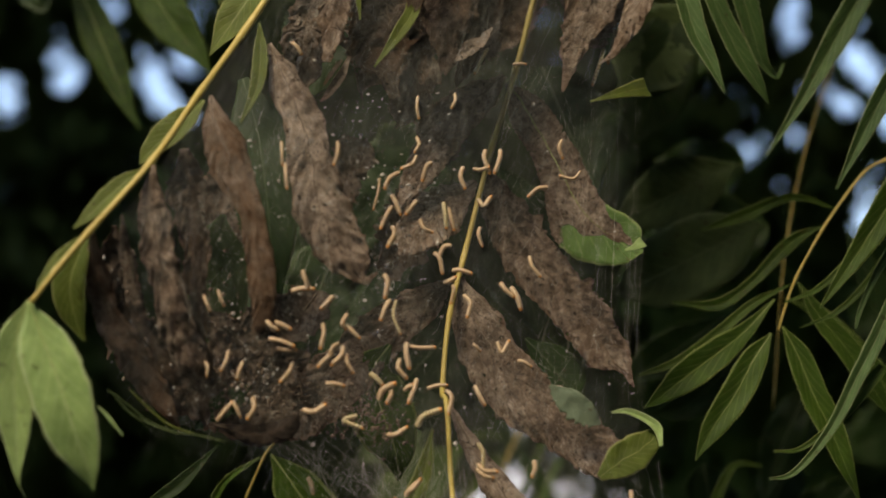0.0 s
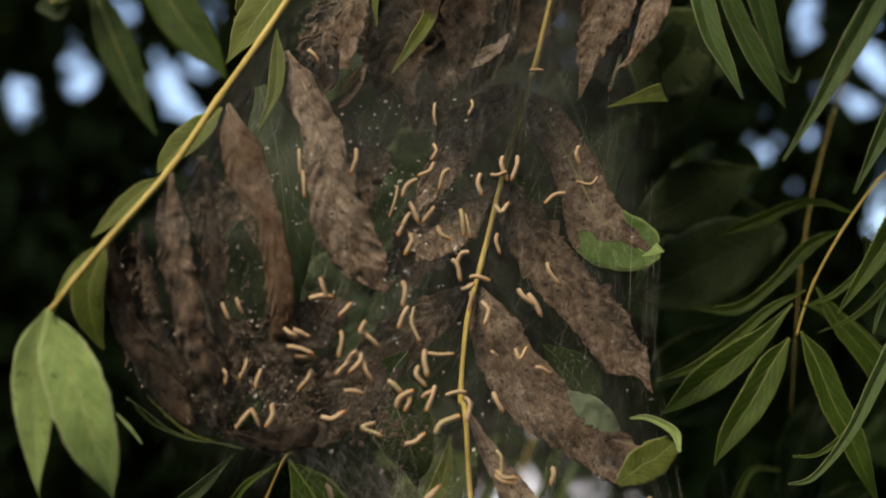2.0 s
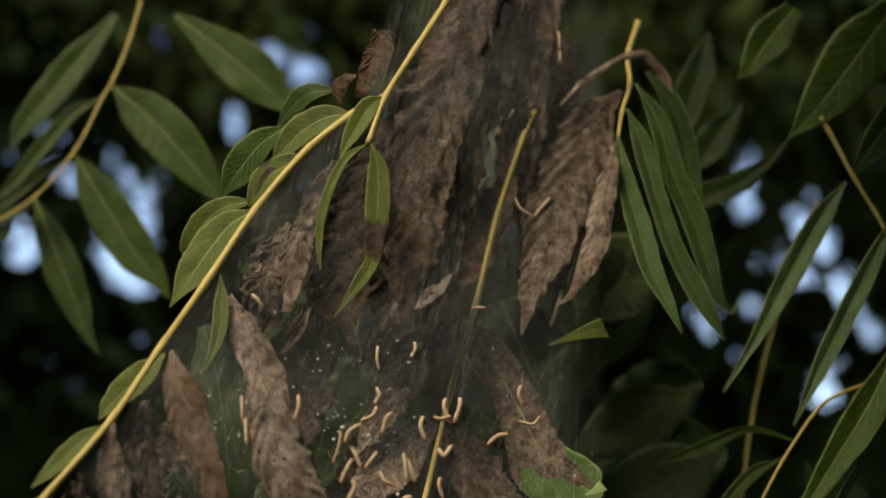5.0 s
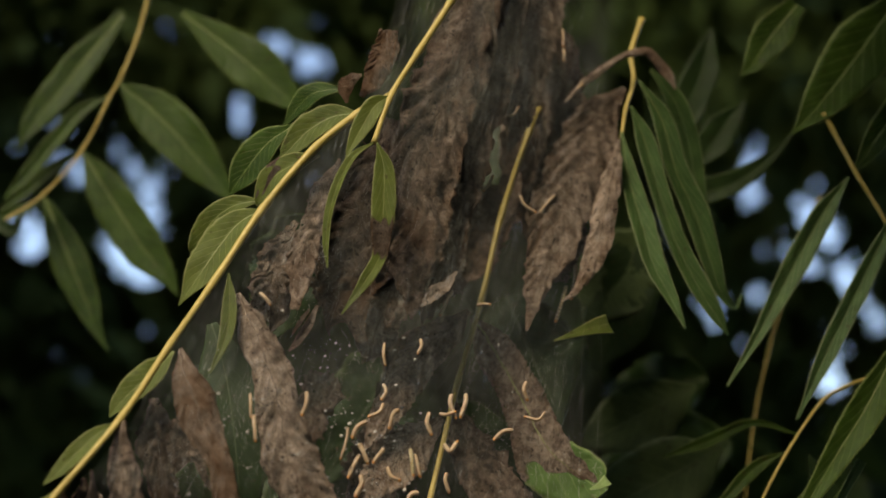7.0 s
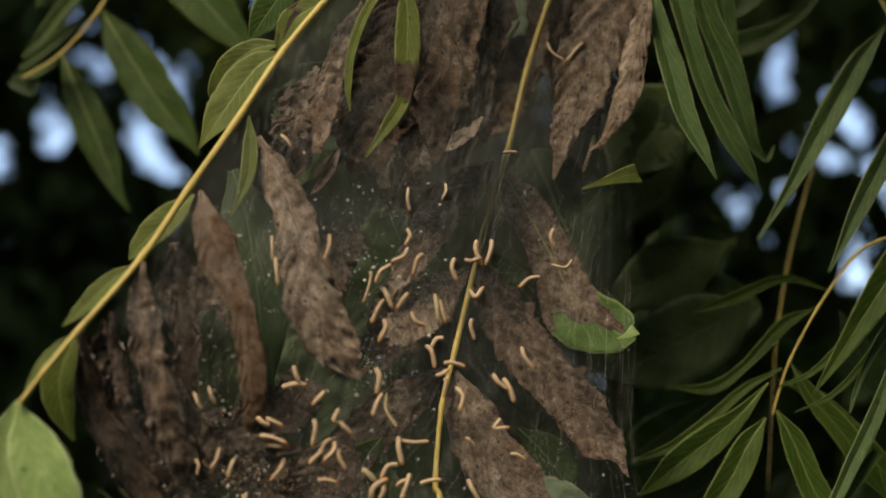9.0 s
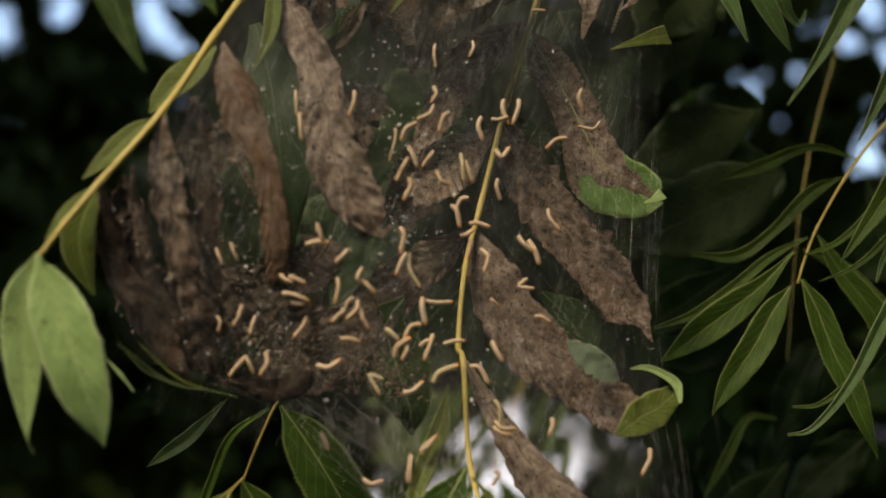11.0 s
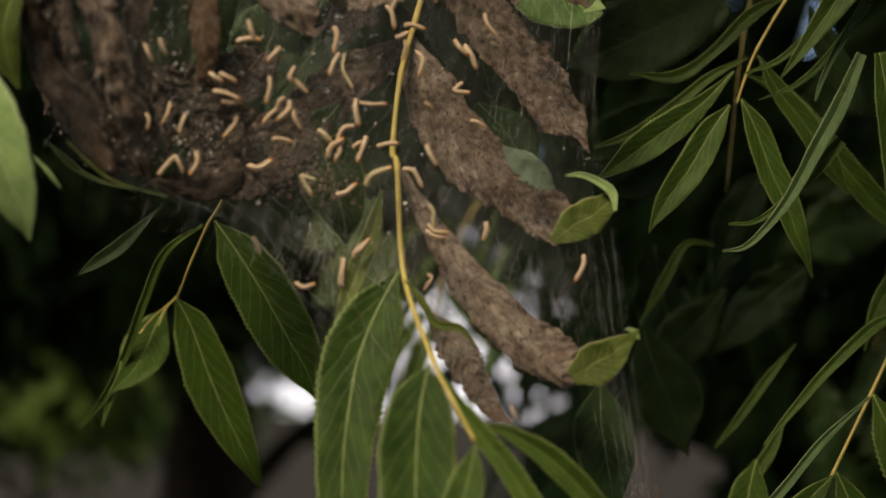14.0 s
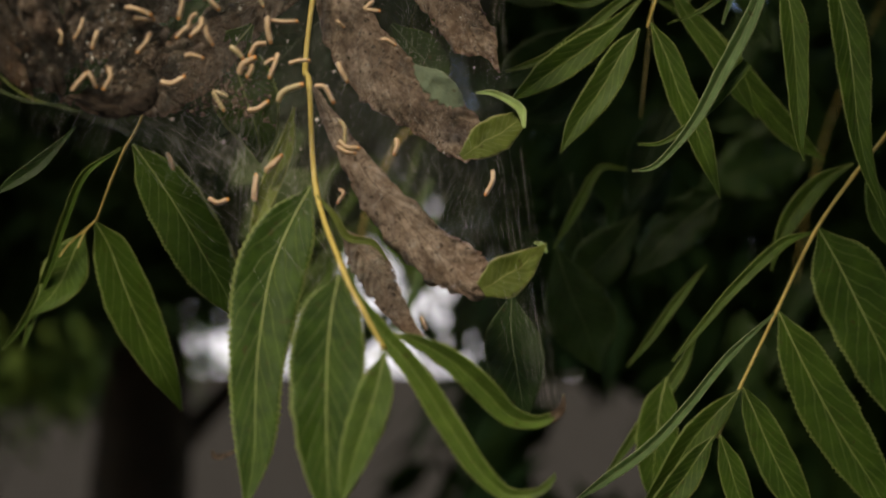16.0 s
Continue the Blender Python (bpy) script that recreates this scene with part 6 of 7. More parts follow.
def film_place(v, s, deep=0.0):
    """A place on the web's skin: v from top to bottom, s from its outer stalk to its free edge."""
    v *= len(FILM) - 1
    k = min(int(v), len(FILM) - 2)
    f = v - k
    a = Vector(FILM[k][0]).lerp(Vector(FILM[k + 1][0]), f)
    b = Vector(FILM[k][1]).lerp(Vector(FILM[k + 1][1]), f)
    p = a.lerp(b, s)
    p.y += -0.012 * 4 * s * (1 - s) + deep
    return p


def film(name, deep, mat, parent, s0=0.0, s1=1.0, v0=0.0, v1=1.0, nv=110, ns=70, label="", dense=1.0):
    bm = bmesh.new()
    lay = bm.verts.layers.float.new("cover")
    g = []
    for i in range(nv + 1):
        row = []
        for j in range(ns + 1):
            v, s = v0 + (v1 - v0) * i / nv, s0 + (s1 - s0) * j / ns
            p = film_place(v, s, deep * min(1, 6 * s * (1.02 - s) + 0.15))
            p.y += 0.005 * noise.noise(p * 16 + Vector((0, deep * 90, 0))) + 0.0015 * noise.noise(p * 60)
            bv = bm.verts.new(p)
            soft = min(1.0, s / 0.04, (1 - s) / (0.10 + 0.08 * noise.noise(p * 14) ** 2) + 0.0, (1 - v) / 0.1 + 0.1)
            bv[lay] = dense * max(0.0, soft) * (2.3 - 1.3 * min(1.0, max(0.0, (v - 0.08) / 0.24))) * (1.0 if s < 0.6 else 1.0 - 1.5 * min(0.3, s - 0.6)) * (1.0 if s < 0.75 else min(1.0, 0.35 + v * 2.6 + (1 - s))) * (1.0 if v < 0.62 else max(0.25, 1.0 - (v - 0.62) * 5)) * max(0.25, min(1.0, 0.9 + 1.1 * noise.noise(p * 11 + Vector((0, deep * 50, 3)))))
            row.append(bv)
        g.append(row)
    for a, b in zip(g, g[1:]):
        for j in range(ns):
            bm.faces.new((a[j], a[j + 1], b[j + 1], b[j]))
    return part(name, bm, mat, parent, label)


web = tagged(new("silk_web"), "large grey silk nest of webworms spun over dying leaves", "silk web")
film("outer_film", 0.0, SILK_FRONT, web, label="thin grey outer gauze")
film("inner_film", 0.035, SILK_FRONT, web, 0.03, 0.98, 0.0, 0.8, dense=0.4)
film("back_film", 0.12, SILK_BACK, web, 0.05, 0.97, 0.0, 0.78, label="denser grey gauze at the back")


def threads(seed, n, make, r):
    """Fine single threads, three-sided."""
    rnd = random.Random(seed)
    vs, fs = [], []
    for _ in range(n):
        a, b, sag = make(rnd)
        line = [a.lerp(b, t / 4) + Vector((0, 0, -sag * 4 * (t / 4) * (1 - t / 4))) for t in range(5)]
        rr = r * rnd.uniform(0.6, 1.3)
        d = (b - a).normalized()
        s = d.cross(Vector((0, 1, 0))).normalized() * rr
        o = Vector((0, rr, 0))
        k = len(vs)
        for p in line:
            vs += [p - s, p + s, p - o]
        for t in range(4):
            for e in range(3):
                i, j = k + 3 * t + e, k + 3 * t + (e + 1) % 3
                fs.append((i, j, j + 3, i + 3))
    return vs, fs


def thread_part(name, seed, n, make, r, parent):
    vs, fs = threads(seed, n, make, r)
    me = bpy.data.meshes.new(name)
    me.from_pydata(vs, [], fs)
    me.materials.append(THREAD)
    ob = new(name, me)
    ob.parent = parent
    return tagged(ob, kind="stuff")


def on_skin(rnd):
    v, s = rnd.uniform(0.02, 0.8), rnd.uniform(0.06, 0.93)
    ang = rnd.choice((rnd.gauss(0.35, 0.14), rnd.gauss(0.35, 0.14), rnd.gauss(0.3, 0.2), rnd.gauss(-0.3, 0.4)))
    l = rnd.uniform(0.006, 0.03)
    a = film_place(v, s, rnd.uniform(-0.004, 0.03))
    return a, a + Vector((math.sin(ang) * -l, rnd.uniform(-0.006, 0.006), -math.cos(ang) * l)), 0.0


def on_edge(rnd):
    v = rnd.uniform(0.2, 0.9)
    s = 1 - abs(rnd.gauss(0, 0.10))
    a = film_place(v, s, rnd.uniform(-0.004, 0.012))
    b = film_place(min(1, v + rnd.uniform(0.06, 0.25)), s + rnd.uniform(-0.02, 0.004), rnd.uniform(-0.004, 0.012))
    return a, b, -0.0


def on_low(rnd):
    a = film_place(rnd.uniform(0.6, 0.74), rnd.uniform(0.15, 0.6), 0.01)
    b = film_place(rnd.uniform(0.88, 1.0), rnd.uniform(-0.2, 0.35), 0.0)
    return a, b, 0.002


thread_part("fine_threads", 11, 2600, on_skin, 0.000009, web)
thread_part("edge_threads", 12, 110, on_edge, 0.000009, web)
thread_part("hanging_threads", 13, 70, on_low, 0.000016, web)

# ---- droppings, silk tufts and dew caught in the web ----
FRASS = plain("frass", [(0.0, (0.012, 0.008, 0.006)), (1.0, (0.05, 0.035, 0.025))], 200, 0.8)
TUFT = plain("silk_tuft", [(0.0, (0.30, 0.28, 0.24)), (1.0, (0.52, 0.50, 0.45))], 200, 0.6)
DEW, dnt, dp = material("dew")
dp.inputs["Transmission Weight"].default_value, dp.inputs["Roughness"].default_value, dp.inputs["IOR"].default_value = 1.0, 0.02, 1.33


def crumbs(name, label, category, mat, seed, n, spots, r0, r1, deep, stretch=0.4):
    """Small uneven grains; spots: (v, s, spread in v, spread in s) where they gather."""
    rnd = random.Random(seed)
    base = bmesh.new()
    bmesh.ops.create_icosphere(base, subdivisions=1, radius=1)
    bv = [v.co.copy() for v in base.verts]
    bf = [[v.index for v in f.verts] for f in base.faces]
    base.free()
    vs, fs = [], []
    for _ in range(n):
        v, s, dv, ds = rnd.choice(spots)
        p = film_place(min(1, max(0, rnd.gauss(v, dv))), min(0.99, max(0.02, rnd.gauss(s, ds))), rnd.uniform(*deep))
        r = rnd.uniform(r0, r1)
        sc = Vector((rnd.uniform(1 - stretch, 1 + stretch), rnd.uniform(0.6, 1), rnd.uniform(1 - stretch, 1 + stretch))) * r
        k = len(vs)
        for c in bv:
            w = c * (1 + 0.75 * noise.noise(c * 1.7 + Vector((k, 0, 0))))
            vs.append(p + Vector((w.x * sc.x, w.y * sc.y, w.z * sc.z)))
        fs += [[i + k for i in f] for f in bf]
    me = bpy.data.meshes.new(name)
    me.from_pydata(vs, [], fs)
    me.polygons.foreach_set("use_smooth", [True] * len(me.polygons))
    me.materials.append(mat)
    return tagged(new(name, me), label, category, kind="stuff")


crumbs("droppings", "dark brown caterpillar droppings caught in the silk", "droppings", FRASS, 21, 900, [(0.25, 0.35, 0.08, 0.15), (0.3, 0.6, 0.12, 0.25), (0.5, 0.6, 0.12, 0.25), (0.57, 0.3, 0.05, 0.1), (0.6, 0.7, 0.1, 0.2)], 0.00016, 0.00045, (0.0, 0.03))
crumbs("silk_tufts", "tiny whitish silk tufts and shed skins in the web", "silk tufts", TUFT, 22, 480, [(0.48, 0.25, 0.06, 0.1), (0.54, 0.2, 0.04, 0.08), (0.36, 0.47, 0.05, 0.06), (0.42, 0.5, 0.06, 0.05), (0.3, 0.3, 0.05, 0.12), (0.5, 0.5, 0.15, 0.25)], 0.00014, 0.0007, (-0.003, 0.02), 0.7)
crumbs("dew_drops", "clear dew drops hanging in the silk", "dew drops", DEW, 23, 90, [(0.4, 0.5, 0.05, 0.02), (0.44, 0.5, 0.04, 0.02), (0.3, 0.45, 0.05, 0.1)], 0.0003, 0.0009, (-0.006, 0.0), 0.1)

DEBRIS = plain("leaf_crumbs", [(0.0, (0.04, 0.027, 0.018)), (1.0, (0.16, 0.115, 0.08))], 150, 0.85)
crumbs("leaf_crumbs", "brown crumbs of chewed dead leaf packed in the web", "leaf crumbs", DEBRIS, 24, 1500, [(0.55, 0.2, 0.035, 0.09), (0.58, 0.3, 0.03, 0.08), (0.5, 0.14, 0.04, 0.06), (0.6, 0.42, 0.03, 0.05)], 0.0003, 0.0010, (0.004, 0.045), 0.6)

# ---- caterpillars ----
def skin_material(name, stops, spots):
    m, nt, p = material(name)
    n = noise_tex(nt, 700, 3)
    rnd = nt.nodes.new("ShaderNodeObjectInfo").outputs["Random"]
    col = ramp(nt, maths(nt, "MULTIPLY_ADD", rnd, 0.5, maths(nt, "MULTIPLY_ADD", n, 0.9, -0.25), clamp=True), stops)
    if spots:
        w = nt.nodes.new("ShaderNodeAttribute")
        w.attribute_name = "band"
        col = mix(nt, w.outputs["Fac"], col, (0.12, 0.09, 0.045))
    nt.links.new(col, p.inputs["Base Color"])
    p.inputs["Roughness"].default_value = 0.5
    p.inputs["Subsurface Weight"].default_value = 0.15
    p.inputs["Subsurface Radius"].default_value = (0.002, 0.001, 0.0005)
    bump(nt, p, n, 0.2, 0.0003)
    return m


SKIN = skin_material("caterpillar_skin", [(0.0, (0.25, 0.175, 0.10)), (0.5, (0.37, 0.27, 0.165)), (1.0, (0.48, 0.37, 0.25))], False)
SKIN_BANDED = skin_material("caterpillar_banded", [(0.0, (0.30, 0.25, 0.13)), (1.0, (0.50, 0.43, 0.26))], True)
HEAD = plain("caterpillar_head", [(0.0, (0.35, 0.14, 0.03)), (1.0, (0.55, 0.27, 0.08))], 400, 0.35)
CATERPILLARS = []


def caterpillar(a, b, c, r, banded=False):
    """A small plump caterpillar from its tail a over its middle b to its head c."""
    a, b, c = (Vector(p) + Vector((0, 0.022 if b[2] > 1.795 else 0.0, 0)) for p in (a, b, c))
    thing = new("caterpillar")
    thing.empty_display_size = 0.004
    thing.location = b
    tagged(thing, "small cream caterpillar with dark bands on the silk web" if banded else "small tan webworm caterpillar clinging to the silk web", "caterpillar", "caterpillars in the web")
    n = 44
    rnd = random.Random(len(CATERPILLARS))
    line = [p - b for p in bezier([a, b, c], n)]
    bm = bmesh.new()
    band = bm.verts.layers.float.new("band")
    segs = 11
    radii = []
    for i in range(n + 1):
        s = i / n
        env = min(1, (s / 0.14) ** 0.6 + 0.35) * min(1, ((1 - s) / 0.1) ** 0.5 + 0.55)
        radii.append(r * env * (0.86 + 0.2 * abs(math.sin(s * segs * math.pi))))
    tube_into(bm, line, radii, 10)
    bm.verts.ensure_lookup_table()
    for i in range(n + 1):
        dark = 1.0 if banded and abs(math.sin(i / n * segs * math.pi)) < 0.45 else 0.0
        for k in range(10):
            bm.verts[i * 10 + k][band] = dark
    body = part("body", bm, SKIN_BANDED if banded else SKIN, None)
    body.parent = thing
    # legs: short stubs below the body
    way = (line[-1] - line[-3]).normalized()
    bm = bmesh.new()
    bmesh.ops.create_uvsphere(bm, u_segments=10, v_segments=7, radius=r * 0.8)
    bmesh.ops.translate(bm, verts=bm.verts, vec=line[-1] + way * r * 0.35)
    hd = part("head", bm, HEAD, None, "orange-brown head capsule")
    hd.parent = thing
    CATERPILLARS.append(thing)
    return thing


caterpillar((-0.0653, -0.1108, 1.744), (-0.0648, -0.1118, 1.7384), (-0.0646, -0.1108, 1.7333), 0.00078)
caterpillar((-0.0636, -0.1103, 1.734), (-0.0628, -0.1113, 1.7279), (-0.0623, -0.1103, 1.7223), 0.00093)
caterpillar((-0.0397, -0.1015, 1.7466), (-0.0398, -0.1025, 1.741), (-0.0416, -0.1015, 1.7359), 0.00110)
caterpillar((-0.0631, -0.0993, 1.7953), (-0.0603, -0.1003, 1.7928), (-0.0582, -0.0993, 1.7898), 0.00095)
caterpillar((-0.0036, -0.082, 1.7746), (-0.0041, -0.083, 1.7687), (-0.0032, -0.082, 1.7639), 0.00081)
caterpillar((-0.0043, -0.0828, 1.7542), (-0.0029, -0.0838, 1.7501), (-0.0047, -0.0828, 1.747), 0.00097)
caterpillar((-0.0039, -0.0867, 1.744), (-0.006, -0.0877, 1.7396), (-0.0107, -0.0867, 1.7377), 0.00096)
caterpillar((0.0033, -0.0834, 1.7414), (0.0006, -0.0844, 1.7392), (-0.0012, -0.0834, 1.7331), 0.00113)
caterpillar((-0.0116, -0.0916, 1.7345), (-0.0163, -0.0926, 1.7315), (-0.0184, -0.0916, 1.7271), 0.00111)
caterpillar((-0.021, -0.0929, 1.7314), (-0.0215, -0.0939, 1.7244), (-0.0235, -0.0929, 1.7166), 0.00064)
caterpillar((-0.0156, -0.0897, 1.7241), (-0.0137, -0.0907, 1.7204), (-0.0116, -0.0897, 1.7152), 0.00112)
caterpillar((-0.015, -0.0909, 1.7184), (-0.0175, -0.0919, 1.7141), (-0.0201, -0.0909, 1.7084), 0.00112)
caterpillar((-0.0038, -0.0858, 1.7224), (-0.0059, -0.0868, 1.7194), (-0.0085, -0.0858, 1.7161), 0.00112)
caterpillar((-0.0149, -0.09, 1.7092), (-0.0141, -0.091, 1.705), (-0.0167, -0.09, 1.6998), 0.00128)
caterpillar((-0.0024, -0.0835, 1.714), (-0.0006, -0.0845, 1.7094), (0.0029, -0.0835, 1.7078), 0.00113)
caterpillar((0.0086, -0.0782, 1.7235), (0.0095, -0.0792, 1.7172), (0.01, -0.0782, 1.7114), 0.00113, True)
caterpillar((0.0105, -0.0766, 1.7211), (0.0119, -0.0776, 1.7162), (0.0135, -0.0766, 1.711), 0.00114)
caterpillar((0.0181, -0.0739, 1.742), (0.0167, -0.0749, 1.737), (0.0186, -0.0739, 1.7317), 0.00114)
caterpillar((0.0042, -0.08, 1.6988), (0.0069, -0.081, 1.6956), (0.0082, -0.08, 1.6893), 0.00113)
caterpillar((0.0124, -0.0777, 1.7025), (0.009, -0.0787, 1.7018), (0.0068, -0.0777, 1.6979), 0.00114)
caterpillar((0.0261, -0.0705, 1.7132), (0.0253, -0.0715, 1.7094), (0.0269, -0.0705, 1.7041), 0.00098)
caterpillar((0.029, -0.0678, 1.7521), (0.0282, -0.0688, 1.7476), (0.0306, -0.0678, 1.7409), 0.00115)
caterpillar((0.036, -0.0635, 1.7533), (0.0359, -0.0645, 1.7488), (0.0335, -0.0635, 1.742), 0.00116)
caterpillar((0.023, -0.0691, 1.7425), (0.0262, -0.0701, 1.7416), (0.0303, -0.0691, 1.743), 0.00098)
caterpillar((0.0249, -0.069, 1.7274), (0.0278, -0.07, 1.7238), (0.0311, -0.069, 1.728), 0.00115)
caterpillar((0.0127, -0.0743, 1.691), (0.0159, -0.0753, 1.6914), (0.0212, -0.0743, 1.69), 0.00114)
caterpillar((0.0087, -0.0767, 1.6851), (0.0114, -0.0777, 1.6855), (0.014, -0.0767, 1.6873), 0.00114)
caterpillar((0.013, -0.0769, 1.6838), (0.0135, -0.0779, 1.6809), (0.0124, -0.0769, 1.6757), 0.00097)
caterpillar((0.018, -0.0738, 1.6798), (0.0214, -0.0748, 1.6756), (0.0201, -0.0738, 1.6696), 0.00114)
caterpillar((0.0356, -0.0654, 1.6874), (0.0382, -0.0664, 1.6834), (0.0417, -0.0654, 1.6806), 0.00115)
caterpillar((0.0405, -0.0634, 1.6856), (0.0436, -0.0644, 1.6808), (0.0455, -0.0634, 1.6755), 0.00132)
caterpillar((0.0501, -0.0567, 1.7021), (0.0511, -0.0577, 1.6972), (0.0549, -0.0567, 1.6924), 0.00100)
caterpillar((0.0597, -0.0543, 1.7368), (0.0546, -0.0553, 1.7359), (0.0505, -0.0543, 1.7325), 0.00117)
caterpillar((0.0674, -0.0468, 1.763), (0.0659, -0.0478, 1.7586), (0.0673, -0.0468, 1.7542), 0.00118)
caterpillar((0.0769, -0.0414, 1.7485), (0.0731, -0.0424, 1.7444), (0.0668, -0.0414, 1.7459), 0.00085)
caterpillar((-0.0187, -0.0891, 1.6867), (-0.017, -0.0901, 1.6825), (-0.018, -0.0891, 1.6761), 0.00128)
caterpillar((-0.0157, -0.0882, 1.6749), (-0.018, -0.0892, 1.6708), (-0.0198, -0.0882, 1.6657), 0.00112)
caterpillar((-0.0134, -0.0862, 1.6753), (-0.0141, -0.0872, 1.6677), (-0.0102, -0.0862, 1.66), 0.00080, True)
caterpillar((-0.0553, -0.1032, 1.6856), (-0.0538, -0.1042, 1.681), (-0.0525, -0.1032, 1.6773), 0.00110)
caterpillar((-0.0603, -0.102, 1.6759), (-0.0551, -0.103, 1.6771), (-0.0508, -0.102, 1.677), 0.00126)
caterpillar((-0.0414, -0.0974, 1.6748), (-0.0438, -0.0984, 1.6717), (-0.0464, -0.0974, 1.6693), 0.00111)
caterpillar((-0.0463, -0.094, 1.6628), (-0.0456, -0.095, 1.658), (-0.0469, -0.094, 1.6517), 0.00111)
caterpillar((-0.0351, -0.0924, 1.6676), (-0.0373, -0.0934, 1.6629), (-0.0363, -0.0924, 1.661), 0.00111)
caterpillar((-0.0365, -0.0904, 1.6629), (-0.0333, -0.0914, 1.6599), (-0.0302, -0.0904, 1.6569), 0.00112)
caterpillar((-0.0716, -0.1004, 1.6627), (-0.0689, -0.1014, 1.6602), (-0.0664, -0.1004, 1.6591), 0.00110)
caterpillar((-0.0673, -0.1005, 1.6622), (-0.0643, -0.1015, 1.6608), (-0.0608, -0.1005, 1.6591), 0.00110)
caterpillar((-0.0704, -0.0983, 1.6548), (-0.0652, -0.0993, 1.6539), (-0.0593, -0.0983, 1.6517), 0.00110)
caterpillar((-0.0667, -0.0962, 1.6508), (-0.0627, -0.0972, 1.6501), (-0.0585, -0.0962, 1.65), 0.00111)
caterpillar((-0.0595, -0.0924, 1.6454), (-0.0611, -0.0934, 1.6406), (-0.0647, -0.0924, 1.6364), 0.00111)
caterpillar((-0.0414, -0.0906, 1.6496), (-0.0447, -0.0916, 1.6468), (-0.0478, -0.0906, 1.6436), 0.00112)
caterpillar((-0.0374, -0.0894, 1.6531), (-0.0376, -0.0904, 1.6488), (-0.0419, -0.0894, 1.6446), 0.00128)
caterpillar((-0.0389, -0.0912, 1.6539), (-0.0414, -0.0922, 1.6522), (-0.0432, -0.0912, 1.6482), 0.00096)
caterpillar((-0.0359, -0.0887, 1.6499), (-0.035, -0.0897, 1.6453), (-0.0327, -0.0887, 1.6413), 0.00112)
caterpillar((-0.0447, -0.0884, 1.6356), (-0.0413, -0.0894, 1.6358), (-0.0372, -0.0884, 1.6349), 0.00112)
caterpillar((-0.0082, -0.0819, 1.656), (-0.0084, -0.0829, 1.6508), (-0.0071, -0.0819, 1.6444), 0.00129)
caterpillar((-0.0072, -0.0806, 1.6543), (-0.0017, -0.0816, 1.6534), (0.0043, -0.0806, 1.6538), 0.00097)
caterpillar((-0.0112, -0.0823, 1.6483), (-0.012, -0.0833, 1.6437), (-0.0086, -0.0823, 1.6396), 0.00113)
caterpillar((-0.0249, -0.0847, 1.6408), (-0.0225, -0.0857, 1.6391), (-0.0196, -0.0847, 1.6362), 0.00129, True)
caterpillar((-0.0204, -0.0839, 1.6285), (-0.0193, -0.0849, 1.633), (-0.0145, -0.0839, 1.6363), 0.00145)
caterpillar((-0.0153, -0.083, 1.6343), (-0.0152, -0.084, 1.6311), (-0.0168, -0.083, 1.6281), 0.00113)
caterpillar((-0.0034, -0.0803, 1.6394), (-0.0049, -0.0813, 1.634), (-0.007, -0.0803, 1.6284), 0.00113)
caterpillar((-0.0093, -0.0813, 1.6335), (-0.0075, -0.0823, 1.6352), (-0.0057, -0.0813, 1.6361), 0.00097)
caterpillar((0.0012, -0.0771, 1.6351), (0.0062, -0.0781, 1.6365), (0.0101, -0.0771, 1.6367), 0.00097)
caterpillar((0.0233, -0.0724, 1.6373), (0.0251, -0.0734, 1.633), (0.0277, -0.0724, 1.6286), 0.00114)
caterpillar((-0.0305, -0.0858, 1.6218), (-0.0363, -0.0868, 1.6193), (-0.0284, -0.0858, 1.6159), 0.00096, True)
caterpillar((-0.0169, -0.0814, 1.6127), (-0.0125, -0.0824, 1.6132), (-0.0082, -0.0814, 1.6166), 0.00113)
caterpillar((-0.0033, -0.0801, 1.6168), (-0.0007, -0.0811, 1.6216), (0.0068, -0.0801, 1.6248), 0.00146, True)
caterpillar((-0.0553, -0.0881, 1.624), (-0.0501, -0.0891, 1.6229), (-0.0453, -0.0881, 1.6259), 0.00128)
caterpillar((-0.0934, -0.0918, 1.6182), (-0.0903, -0.0928, 1.6222), (-0.087, -0.0918, 1.6264), 0.00111)
caterpillar((-0.0867, -0.0921, 1.6274), (-0.0847, -0.0931, 1.6242), (-0.0829, -0.0921, 1.6205), 0.00096)
caterpillar((-0.0776, -0.0914, 1.6295), (-0.0766, -0.0924, 1.6243), (-0.0792, -0.0914, 1.6198), 0.00127)
caterpillar((0.0245, -0.0747, 1.6101), (0.027, -0.0757, 1.6061), (0.027, -0.0747, 1.599), 0.00098, True)
caterpillar((0.0237, -0.0743, 1.5985), (0.0278, -0.0753, 1.5954), (0.0312, -0.0743, 1.5949), 0.00114)
caterpillar((0.0506, -0.0703, 1.6028), (0.0511, -0.0713, 1.5993), (0.05, -0.0703, 1.5958), 0.00115)
caterpillar((-0.0085, -0.0703, 1.5858), (-0.0069, -0.0713, 1.5889), (-0.0036, -0.0703, 1.5923), 0.00115)
caterpillar((-0.0542, -0.0625, 1.5954), (-0.053, -0.0635, 1.5927), (-0.052, -0.0625, 1.5894), 0.00099)
caterpillar((0.034, -0.0676, 1.6585), (0.0361, -0.0686, 1.6533), (0.0393, -0.0676, 1.6585), 0.00099)
caterpillar((0.0435, -0.0632, 1.6498), (0.0461, -0.0642, 1.6497), (0.0496, -0.0632, 1.6477), 0.00099)
caterpillar((0.0308, -0.0632, 1.8125), (0.0274, -0.0642, 1.8057), (0.0246, -0.0632, 1.7997), 0.00099, True)
